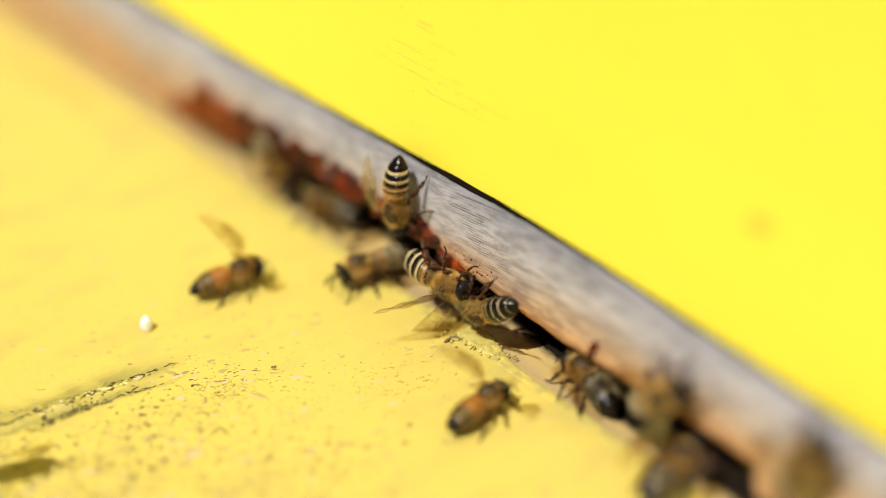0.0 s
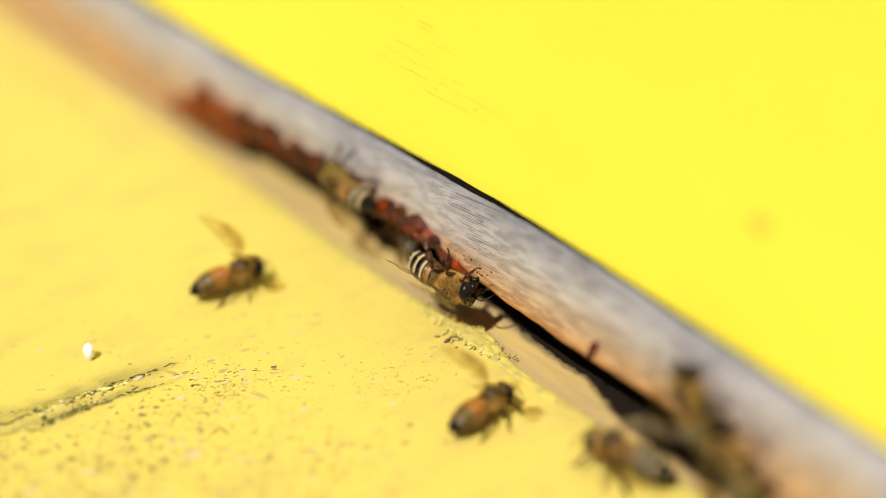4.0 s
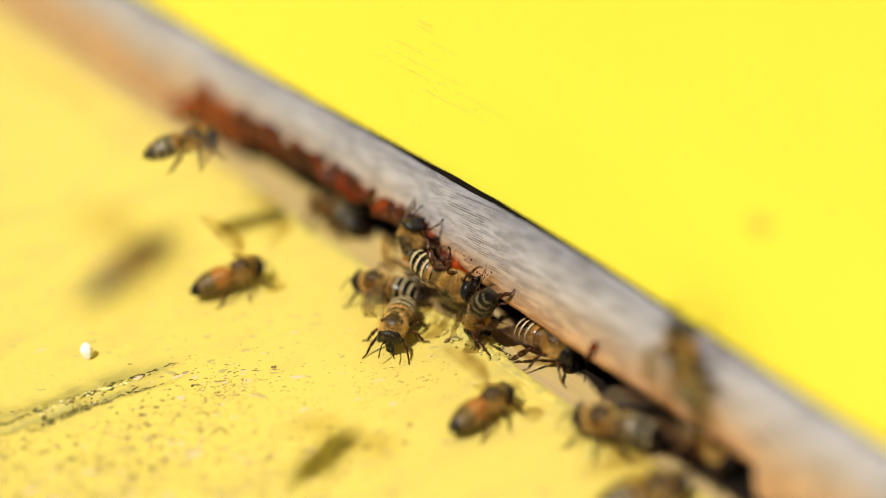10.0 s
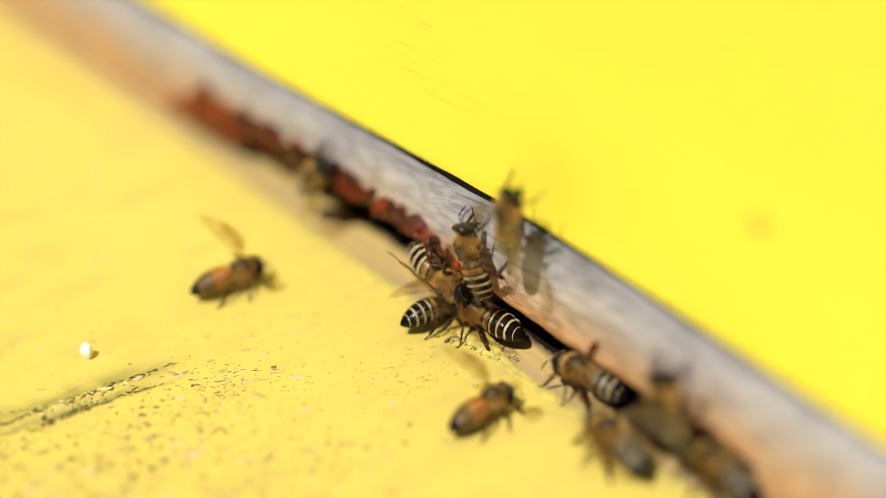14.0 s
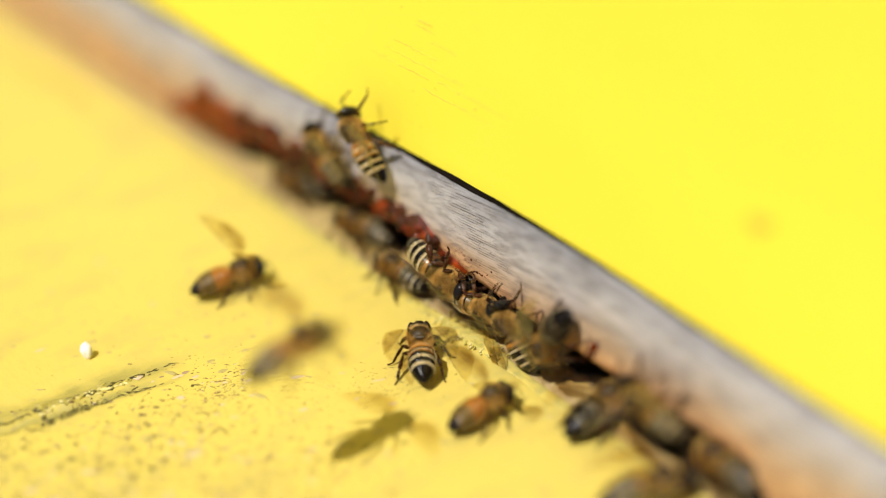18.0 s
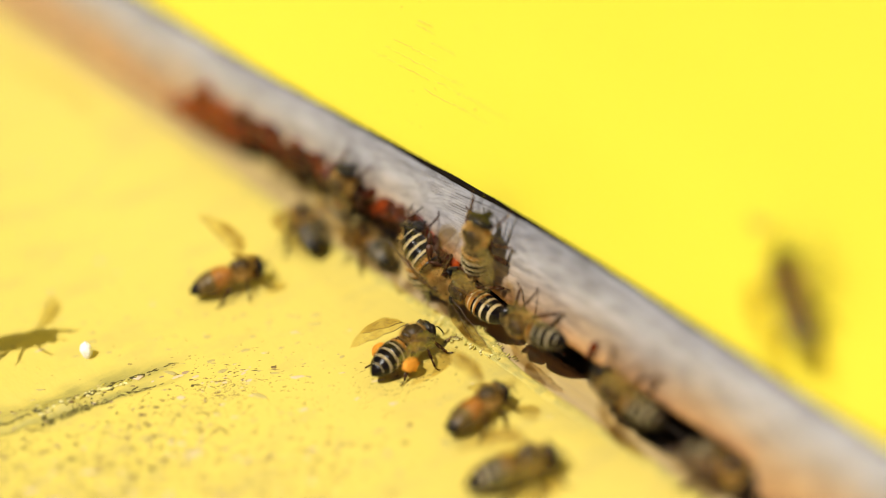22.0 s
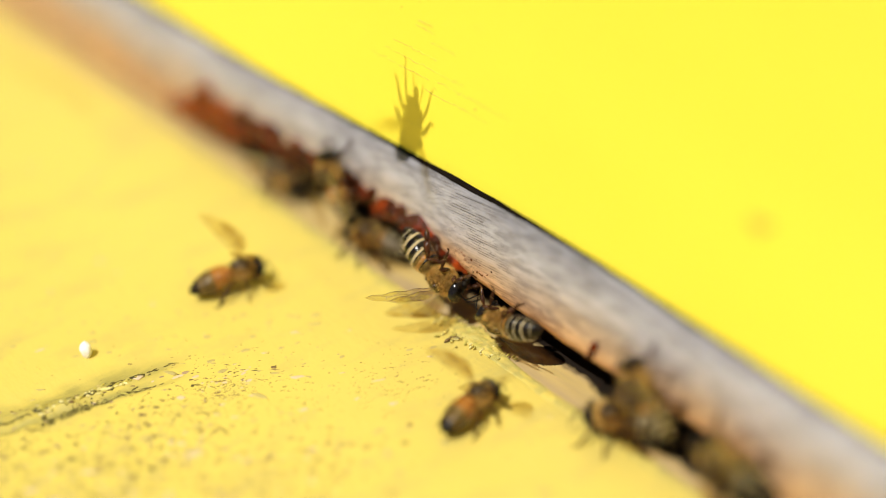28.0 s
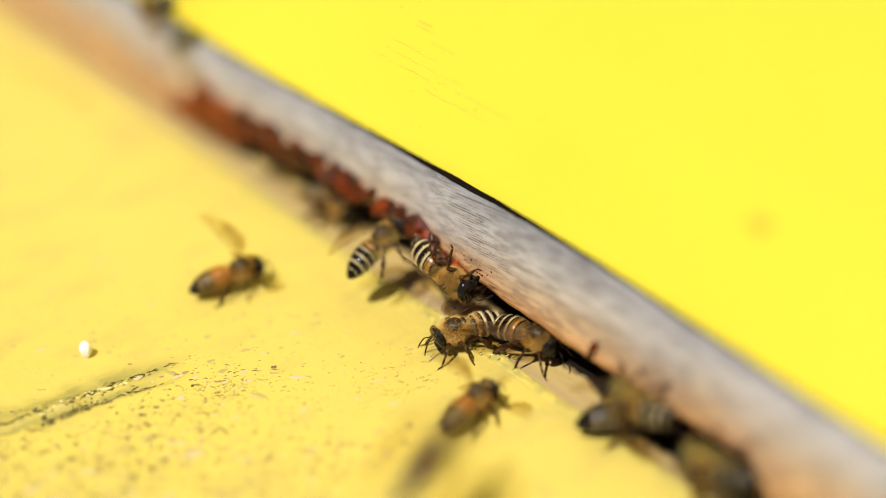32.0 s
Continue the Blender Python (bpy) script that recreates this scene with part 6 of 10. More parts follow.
    walk(bees["K"], [
        (0, pose(0.03932, -0.00603, -0.00000, 0.0, -0.0, 103.2)),
        (0.3, pose(0.03903, -0.00628, -0.00000, 0.0, -0.0, 114.1)),
        (0.72, pose(0.03599, -0.00889, -0.00000, 0.0, -0.0, 161.4)),
        (1, pose(0.03562, -0.00920, -0.00000, 0.0, -0.0, 176.0)),
        (1.3, pose(0.03617, -0.00860, 0.00031, -3.8, -15.7, 161.7)),
        (1.51, pose(0.03904, -0.00553, 0.00192, 5.2, -49.5, 123.8)),
        (1.72, pose(0.04190, -0.00245, 0.00352, 64.9, -60.7, 40.1)),
        (2, pose(0.04260, -0.00170, 0.00391, 90.0, -45.1, 0.0)),
        (2.3, pose(0.04188, -0.00215, 0.00360, 82.9, -63.7, 25.1)),
        (2.51, pose(0.03821, -0.00447, 0.00200, -14.3, -61.6, 158.8)),
        (2.72, pose(0.03454, -0.00678, 0.00039, -14.1, -21.2, -158.3)),
        (3, pose(0.03364, -0.00734, -0.00000, 0.0, -0.0, -135.0)),
        (4.5, pose(0.03489, -0.00889, -0.00000, 0.0, -0.0, 170.2)),
        (6, pose(0.03613, -0.01043, -0.00000, 0.0, -0.0, 115.5)),
        (6.3, pose(0.03496, -0.01199, -0.00000, 0.0, -0.0, 109.3)),
        (6.72, pose(0.02294, -0.02797, -0.00000, 0.0, -0.0, 82.7)),
        (7, pose(0.02148, -0.02992, -0.00000, 0.0, -0.0, 74.5)),
        (8, pose(0.02009, -0.02855, 0.00000, 0.0, -0.0, 135.9)),
        (8.15, pose(0.01991, -0.02900, 0.00000, 0.0, -0.0, 126.4)),
        (8.36, pose(0.01802, -0.03362, 0.00000, 0.0, -0.0, 85.1)),
        (8.5, pose(0.01779, -0.03419, 0.00000, 0.0, -0.0, 72.4)),
        (8.65, pose(0.01820, -0.03330, 0.00000, 0.0, -0.0, 77.0)),
        (8.86, pose(0.02246, -0.02425, -0.00000, 0.0, -0.0, 97.0)),
        (9, pose(0.02298, -0.02315, -0.00000, 0.0, -0.0, 103.2)),
        (9.3, pose(0.02437, -0.02222, -0.00000, 0.0, -0.0, 98.7)),
        (9.72, pose(0.03864, -0.01266, -0.00000, 0.0, -0.0, 79.4)),
        (10, pose(0.04038, -0.01149, -0.00000, 0.0, -0.0, 73.4)),
        (10.5, pose(0.03800, 0.01100, 0.00030, 0.0, -0.0, 90.0)),
        (10.633, pose(0.00733, 0.02733, 0.00030, 0.0, -0.0, 30.0)),
        (10.767, pose(-0.02333, 0.04367, 0.00030, 0.0, -0.0, -30.0)),
        (10.9, pose(-0.05400, 0.06000, 0.00030, 0.0, -0.0, -90.0)),
        (11.1, pose(-0.05400, 0.06000, 0.00030, 0.0, -0.0, -90.0)),
        (11.5, pose(0.03322, 0.01100, 0.00030, 0.0, -0.0, -90.0)),
        (11.75, pose(0.03322, 0.00055, 0.00015, 0.0, -0.0, -15.7)),
        (12, pose(0.03322, -0.00991, 0.00000, 0.0, -0.0, 58.5)),
        (12.5, pose(0.03384, -0.00850, -0.00000, 0.0, -0.0, 121.5)),
        (13, pose(0.03445, -0.00710, -0.00000, 0.0, -0.0, -175.6)),
        (14, pose(0.03201, -0.00745, -0.00000, 0.0, -0.0, 170.8)),
        (14.9, pose(0.03306, -0.00712, -0.00000, 0.0, -0.0, 158.9)),
        (16.16, pose(0.04389, -0.00375, -0.00000, 0.0, -0.0, 107.3)),
        (17, pose(0.04521, -0.00334, -0.00000, 0.0, -0.0, 91.4)),
        (17.3, pose(0.04479, -0.00389, -0.00000, 0.0, -0.0, 88.4)),
        (17.72, pose(0.04045, -0.00953, -0.00000, 0.0, -0.0, 75.1)),
        (18, pose(0.03992, -0.01022, -0.00000, 0.0, -0.0, 71.1)),
        (18.5, pose(0.03800, 0.01100, 0.00030, 0.0, -0.0, 90.0)),
        (18.633, pose(0.00733, 0.02733, 0.00030, 0.0, -0.0, 30.0)),
        (18.767, pose(-0.02333, 0.04367, 0.00030, 0.0, -0.0, -30.0)),
        (18.9, pose(-0.05400, 0.06000, 0.00030, 0.0, -0.0, -90.0)),
        (19.1, pose(-0.05400, 0.06000, 0.00030, 0.0, -0.0, -90.0)),
        (19.5, pose(0.02404, 0.01100, 0.00030, 0.0, -0.0, -90.0)),
        (19.75, pose(0.02404, -0.00164, 0.00015, 0.0, -0.0, -163.9)),
        (20, pose(0.02404, -0.01428, -0.00000, 0.0, -0.0, 122.3)),
        (20.35, pose(0.02404, -0.01428, -0.00000, 0.0, -0.0, 122.3)),
        (21, pose(0.02877, -0.03171, 0.01048, -4.2, 1.2, 106.9)),
        (22, pose(0.02788, -0.01907, -0.00000, 0.0, -0.0, 74.8)),
        (22.3, pose(0.02747, -0.01926, -0.00000, 0.0, -0.0, 80.2)),
        (22.72, pose(0.02324, -0.02116, -0.00000, 0.0, -0.0, 103.7)),
        (23, pose(0.02273, -0.02139, -0.00000, 0.0, -0.0, 111.0)),
        (23.5, pose(0.02273, 0.01100, 0.00030, 0.0, -0.0, 90.0)),
        (23.633, pose(-0.00285, 0.02733, 0.00030, 0.0, -0.0, 30.0)),
        (23.767, pose(-0.02842, 0.04367, 0.00030, 0.0, -0.0, -30.0)),
        (23.9, pose(-0.05400, 0.06000, 0.00030, 0.0, -0.0, -90.0)),
        (24.1, pose(-0.05400, 0.06000, 0.00030, 0.0, -0.0, -90.0)),
        (24.5, pose(0.03800, 0.01100, 0.00030, 0.0, -0.0, -90.0)),
        (24.667, pose(0.03824, 0.00509, 0.00020, 0.0, -0.0, -148.4)),
        (24.833, pose(0.03849, -0.00081, 0.00010, 0.0, -0.0, 153.3)),
        (25, pose(0.03873, -0.00672, -0.00000, 0.0, -0.0, 94.9)),
        (25.5, pose(0.03800, 0.01100, 0.00030, 0.0, -0.0, 90.0)),
        (25.633, pose(0.00733, 0.02733, 0.00030, 0.0, -0.0, 30.0)),
        (25.767, pose(-0.02333, 0.04367, 0.00030, 0.0, -0.0, -30.0)),
        (25.9, pose(-0.05400, 0.06000, 0.00030, 0.0, -0.0, -90.0)),
        (28.05, pose(-0.05400, 0.06000, 0.00030, 0.0, -0.0, -90.0)),
        (28.32, pose(-0.04400, 0.01100, 0.00030, 0.0, -0.0, -90.0)),
        (28.613, pose(-0.08200, -0.08450, 0.03500, 0.0, -0.0, -111.7)),
        (28.781, pose(-0.10100, -0.13225, 0.01770, 0.0, -0.0, -47.5)),
        (28.95, pose(-0.12000, -0.18000, 0.00040, 0.0, -0.0, 16.7)),
        (31.55, pose(-0.12000, -0.18000, 0.00040, 0.0, -0.0, 16.7)),
        (31.665, pose(-0.03822, -0.14900, 0.00199, -2.2, -2.9, 65.6)),
        (31.78, pose(0.04355, -0.11799, 0.00359, -5.9, -3.1, 114.7)),
        (31.966, pose(0.04706, -0.06860, 0.00644, -5.9, -3.1, 114.7)),
        (32, pose(0.03005, -0.03158, 0.00863, -5.9, -3.1, 114.7))])
    beat(bees["K"], [(20.35, 21.7), (28.32, 28.95), (31.55, 32.1)])
    step(bees["K"], [(0, 10.5), (11.5, 14), (14.9, 18.5), (19.5, 20), (22, 23.5), (24.5, 25.5)])
    walk(bees["L"], [
        (0, pose(0.05583, -0.0017, 0.01159, 90.0, -64.7, 0.0)),
        (0.3, pose(0.05486, -0.00194, 0.01066, 58.0, -64.4, 32.6)),
        (0.72, pose(0.04496, -0.00437, 0.00116, 4.2, -17.7, 89.1)),
        (1, pose(0.04376, -0.00466, 0, 0.0, 0.0, 94.4)),
        (1.3, pose(0.04294, -0.00432, 0, -0.0, 0.0, 92.8)),
        (1.72, pose(0.03451, -0.00084, -0, -0.0, 0.0, 85.9)),
        (2, pose(0.03349, -0.00041, -0, 0.0, -0.0, 83.8)),
        (2.3, pose(0.03449, -0.00051, 0.00047, -7.7, -11.9, 92.7)),
        (2.72, pose(0.04477, -0.00157, 0.0053, -69.8, -35.0, 158.6)),
        (3, pose(0.04603, -0.0017, 0.00589, -90.0, -27.3, 180.0)),
        (4.5, pose(0.04762, -0.0017, 0.00701, -90.0, -81.2, 180.0)),
        (6, pose(0.04922, -0.0017, 0.00813, 90.0, -44.9, 0.0)),
        (7, pose(0.05135, -0.0017, 0.00733, 90.0, -52.1, 0.0)),
        (7.3, pose(0.05102, -0.0017, 0.0072, 90.0, -69.8, 0.0)),
        (7.51, pose(0.04934, -0.0017, 0.00652, -90.0, -71.9, 180.0)),
        (7.72, pose(0.04767, -0.0017, 0.00585, -90.0, -33.6, 180.0)),
        (8, pose(0.04726, -0.0017, 0.00569, -90.0, -10.0, 180.0)),
        (8.3, pose(0.04689, -0.00185, 0.00523, -77.9, -18.7, 167.0)),
        (8.51, pose(0.04501, -0.0026, 0.0029, -44.7, -25.7, 132.1)),
        (8.72, pose(0.04314, -0.00335, 0.00057, -13.7, -13.9, 99.2)),
        (9, pose(0.04268, -0.00353, -0, 0.0, -0.0, 84.2)),
        (9.3, pose(0.04236, -0.00324, -0, 0.0, -0.0, 70.3)),
        (9.72, pose(0.03904, -0.00024, -0, 0.0, -0.0, 10.0)),
        (10, pose(0.03864, 0.00013, -0, -0.0, -0.0, -8.5)),
        (10.3, pose(0.03917, -2e-05, 0.00075, 9.6, -11.9, 2.9)),
        (10.51, pose(0.04188, -0.00077, 0.00456, 23.5, -42.4, 23.9)),
        (10.72, pose(0.04459, -0.00152, 0.00838, 19.6, -75.1, 54.9)),
        (11, pose(0.04525, -0.0017, 0.00931, -90.0, -80.2, 180.0)),
        (11.3, pose(0.04466, -0.00198, 0.00857, -30.9, -74.3, 120.4)),
        (11.72, pose(0.03854, -0.00486, 0.00093, -1.2, -18.0, 87.9)),
        (12, pose(0.0378, -0.00521, -0, 0.0, -0.0, 85.4)),
        (12.3, pose(0.03821, -0.00499, -0, -0.0, 0.0, 99.4)),
        (12.72, pose(0.04249, -0.00278, -0, -0.0, 0.0, 160.4)),
        (13, pose(0.04301, -0.00251, -0, 0.0, 0.0, 179.1)),
        (14, pose(0.04349, -0.00234, -0, 0.0, -0.0, 176.7)),
        (14.9, pose(0.04349, -0.00229, 0.00052, -12.7, -5.0, 173.4)),
        (16.16, pose(0.04349, -0.00176, 0.00583, -69.5, -29.8, 174.0)),
        (17, pose(0.04349, -0.0017, 0.00647, -90.0, -35.9, 180.0)),
        (17.3, pose(0.04346, -0.0017, 0.00596, -74.5, -31.3, 175.5)),
        (17.72, pose(0.04314, -0.0017, 0.00065, -17.0, -6.5, 174.2)),
        (18, pose(0.04311, -0.0017, -0, 0.0, -0.0, 178.7)),
        (18.3, pose(0.0431, -0.0017, 0.00034, -13.4, 2.0, -179.4)),
        (18.72, pose(0.043, -0.0017, 0.00385, -71.6, 13.5, -178.0)),
        (19, pose(0.04299, -0.0017, 0.00428, -90.0, 16.6, 180.0)),
        (19.3, pose(0.04222, -0.0017, 0.00448, -90.0, 13.1, -180.0)),
        (19.72, pose(0.03432, -0.0017, 0.00657, -90.0, -2.3, -180.0)),
        (20, pose(0.03335, -0.0017, 0.00682, -90.0, -7.1, 180.0)),
        (20.3, pose(0.03439, -0.00168, 0.00628, -78.3, -16.3, 167.1)),
        (20.51, pose(0.03968, -0.00156, 0.00348, -45.6, -24.6, 132.2)),
        (20.72, pose(0.04497, -0.00144, 0.00068, -14.0, -13.8, 98.3)),
        (21, pose(0.04627, -0.00141, -0, 0.0, -0.0, 82.5)),
        (21.5, pose(0.0444, -0.0017, -0, -0.0, -0.0, 43.9)),
        (22, pose(0.04254, -0.00199, -0, 0.0, -0.0, 5.4)),
        (22.3, pose(0.04283, -0.00197, 0.00047, 0.7, -17.0, 21.8)),
        (22.51, pose(0.04435, -0.00185, 0.00285, -20.9, -48.7, 70.8)),
        (22.72, pose(0.04586, -0.00173, 0.00524, -75.5, -45.9, 149.1)),
        (23, pose(0.04623, -0.0017, 0.00582, -90.0, -26.5, 180.0)),
        (23.3, pose(0.04588, -0.0017, 0.00577, -90.0, -25.6, 180.0)),
        (23.72, pose(0.04224, -0.0017, 0.00519, -90.0, -21.4, 180.0)),
        (24, pose(0.04179, -0.0017, 0.00512, -90.0, -20.1, 180.0)),
        (24.3, pose(0.04186, -0.00174, 0.00471, -75.9, -18.0, 177.2)),
        (24.72, pose(0.04256, -0.00211, 0.00051, -17.6, -4.2, 173.4)),
        (25, pose(0.04264, -0.00216, -0, 0.0, -0.0, 175.2)),
        (25.9, pose(0.04296, -0.00212, 0.00047, -13.4, -1.9, 174.8)),
        (27.16, pose(0.04623, -0.00175, 0.00529, -71.8, -9.2, 177.8)),
        (28, pose(0.04663, -0.0017, 0.00588, -90.0, -10.5, 180.0)),
        (28.3, pose(0.04624, -0.00176, 0.00541, -83.4, -26.9, 160.5)),
        (28.51, pose(0.04427, -0.00205, 0.003, -42.2, -45.0, 96.5)),
        (28.72, pose(0.0423, -0.00234, 0.00059, -5.3, -22.7, 36.3)),
        (29, pose(0.04182, -0.00241, -0, 0.0, -0.0, 11.9)),
        (29.333, pose(0.04173, -0.00211, -0, -0.0, 0.0, 67.4)),
        (29.667, pose(0.04164, -0.00181, -0, -0.0, 0.0, 122.9)),
        (30, pose(0.04156, -0.00151, 0, 0.0, 0.0, 178.4)),
        (30.3, pose(0.04201, -0.00153, 0.00046, -13.4, -1.5, 177.6)),
        (30.72, pose(0.04669, -0.00168, 0.00512, -71.8, -8.4, 178.4)),
        (31, pose(0.04726, -0.0017, 0.00569, -90.0, -10.0, 180.0)),
        (32, pose(0.04411, -0.0017, 0.00398, -90.0, 13.2, 180.0))])
    beat(bees["L"], [])
    step(bees["L"], [(0, 13), (14, 23), (23.3, 32)])
    walk(bees["M"], [
        (0, pose(-0.16, -0.135, 0.0004, 0.0, -0.0, 16.7)),
        (0.05, pose(-0.16, -0.135, 0.0004, 0.0, -0.0, 16.7)),
        (0.165, pose(-0.08416, -0.09695, 0.0008, 0.5, -6.1, 60.0)),
        (0.28, pose(-0.00833, -0.0589, 0.0012, -3.3, -10.9, 103.9)),
        (0.466, pose(0.00449, -0.01666, 0.0076, -3.3, -10.9, 103.9)),
        (0.5, pose(0.00369, -0.01342, 0.00824, -3.3, -10.9, 103.9)),
        (1, pose(0.0025, -0.0121, -0, 0.0, -0.0, 143.5)),
        (1.5, pose(0.0025, 0.011, 0.0003, 0.0, -0.0, 90.0)),
        (1.633, pose(-0.01233, 0.019, 0.0003, 0.0, -0.0, 30.0)),
        (1.767, pose(-0.02717, 0.027, 0.0003, 0.0, 0.0, -30.0)),
        (1.9, pose(-0.042, 0.035, 0.0003, -0.0, -0.0, -90.0)),
        (3.05, pose(-0.042, 0.035, 0.0003, -0.0, -0.0, -90.0)),
        (3.32, pose(-0.036, 0.011, 0.0003, -0.0, -0.0, -90.0)),
        (3.612, pose(-0.098, -0.062, 0.035, 0.0, -0.0, -130.3)),
        (3.781, pose(-0.129, -0.0985, 0.0177, -0.0, -0.0, -56.8)),
        (3.95, pose(-0.16, -0.135, 0.0004, 0.0, -0.0, 16.7)),
        (4.15, pose(-0.16, -0.135, 0.0004, 0.0, -0.0, 16.7)),
        (4.265, pose(-0.10207, -0.10508, 0.00769, -1.8, 3.2, 55.5)),
        (4.38, pose(-0.04414, -0.07516, 0.01497, -1.1, 6.8, 94.4)),
        (4.566, pose(-0.03188, -0.02108, 0.01146, -1.1, 6.8, 94.4)),
        (4.6, pose(-0.0324, -0.01435, 0.01065, -1.1, 6.8, 94.4)),
        (4.634, pose(-0.03292, -0.00761, 0.00984, -1.1, 6.8, 94.4)),
        (4.8, pose(-0.05033, -0.02676, 0.00709, -1.1, 6.8, 94.4)),
        (4.925, pose(-0.10516, -0.08088, 0.00374, -1.8, 3.2, 55.5)),
        (5.05, pose(-0.16, -0.135, 0.0004, 0.0, -0.0, 16.7)),
        (11.05, pose(-0.16, -0.135, 0.0004, 0.0, -0.0, 16.7)),
        (11.387, pose(-0.098, -0.062, 0.035, 0.0, 0.0, 49.7)),
        (11.68, pose(-0.036, 0.011, 0.0003, 0.0, -0.0, 90.0)),
        (11.77, pose(-0.038, 0.019, 0.0003, 0.0, -0.0, 30.0)),
        (11.86, pose(-0.04, 0.027, 0.0003, 0.0, 0.0, -30.0)),
        (11.95, pose(-0.042, 0.035, 0.0003, -0.0, -0.0, -90.0)),
        (17.1, pose(-0.042, 0.035, 0.0003, -0.0, -0.0, -90.0)),
        (17.5, pose(0.00264, 0.011, 0.0003, -0.0, -0.0, -90.0)),
        (17.75, pose(0.00264, -0.00115, 0.00015, -0.0, -0.0, -151.8)),
        (18, pose(0.00264, -0.01331, -0, 0.0, -0.0, 146.4)),
        (18.3, pose(0.00298, -0.01311, -0, 0.0, -0.0, 153.0)),
        (18.72, pose(0.00645, -0.01104, -0, 0.0, -0.0, -178.4)),
        (19, pose(0.00688, -0.01079, -0, 0.0, -0.0, -169.7)),
        (19.3, pose(0.00559, -0.01092, -0, 0.0, 0.0, -175.9)),
        (19.72, pose(-0.00758, -0.01232, -0, -0.0, -0.0, 157.2)),
        (20, pose(-0.00918, -0.01249, -0, 0.0, -0.0, 149.0)),
        (20.3, pose(-0.00762, -0.01192, -0, 0.0, -0.0, 148.5)),
        (20.72, pose(0.00837, -0.00606, -0, 0.0, -0.0, 146.4)),
        (21, pose(0.01032, -0.00535, -0, 0.0, -0.0, 145.7)),
        (21.5, pose(0.01032, 0.011, 0.0003, 0.0, -0.0, 90.0)),
        (21.633, pose(-0.00712, 0.019, 0.0003, 0.0, -0.0, 30.0)),
        (21.767, pose(-0.02456, 0.027, 0.0003, 0.0, 0.0, -30.0)),
        (21.9, pose(-0.042, 0.035, 0.0003, -0.0, -0.0, -90.0)),
        (24.1, pose(-0.042, 0.035, 0.0003, -0.0, -0.0, -90.0)),
        (24.5, pose(0.00495, 0.011, 0.0003, -0.0, -0.0, -90.0)),
        (24.75, pose(0.00495, 0.00254, 0.00015, -0.0, -0.0, -155.0)),
        (25, pose(0.00495, -0.00592, -0, 0.0, -0.0, 140.0)),
        (25.5, pose(0.00495, 0.011, 0.0003, 0.0, -0.0, 90.0)),
        (25.6, pose(-0.0107, 0.019, 0.0003, 0.0, -0.0, 30.0)),
        (25.7, pose(-0.02635, 0.027, 0.0003, 0.0, 0.0, -30.0)),
        (25.8, pose(-0.042, 0.035, 0.0003, -0.0, -0.0, -90.0)),
        (25.913, pose(-0.036, 0.011, 0.0003, -0.0, -0.0, -90.0)),
        (26.014, pose(-0.098, -0.062, 0.035, 0.0, -0.0, -130.3)),
        (26.072, pose(-0.129, -0.0985, 0.0177, -0.0, -0.0, -56.8)),
        (26.13, pose(-0.16, -0.135, 0.0004, 0.0, -0.0, 16.7)),
        (26.38, pose(-0.05239, -0.08031, 0.01685, 0.3, 9.1, 88.9)),
        (26.566, pose(-0.03684, -0.02706, 0.01179, 0.3, 9.1, 88.9)),
        (26.6, pose(-0.03672, -0.02034, 0.01072, 0.3, 9.1, 88.9)),
        (26.634, pose(-0.03659, -0.01363, 0.00964, 0.3, 9.1, 88.9)),
        (26.8, pose(-0.05086, -0.02676, 0.00709, 0.3, 9.1, 88.9)),
        (27.05, pose(-0.16, -0.135, 0.0004, 0.0, -0.0, 16.7)),
        (32, pose(-0.16, -0.135, 0.0004, 0.0, -0.0, 16.7))])
    beat(bees["M"], [(0.05, 0.85), (3.32, 3.95), (4.15, 5.05), (11.05, 11.68), (25.91, 27.05)])
    step(bees["M"], [(1, 1.5), (17.5, 21.5), (24.5, 25.5)])
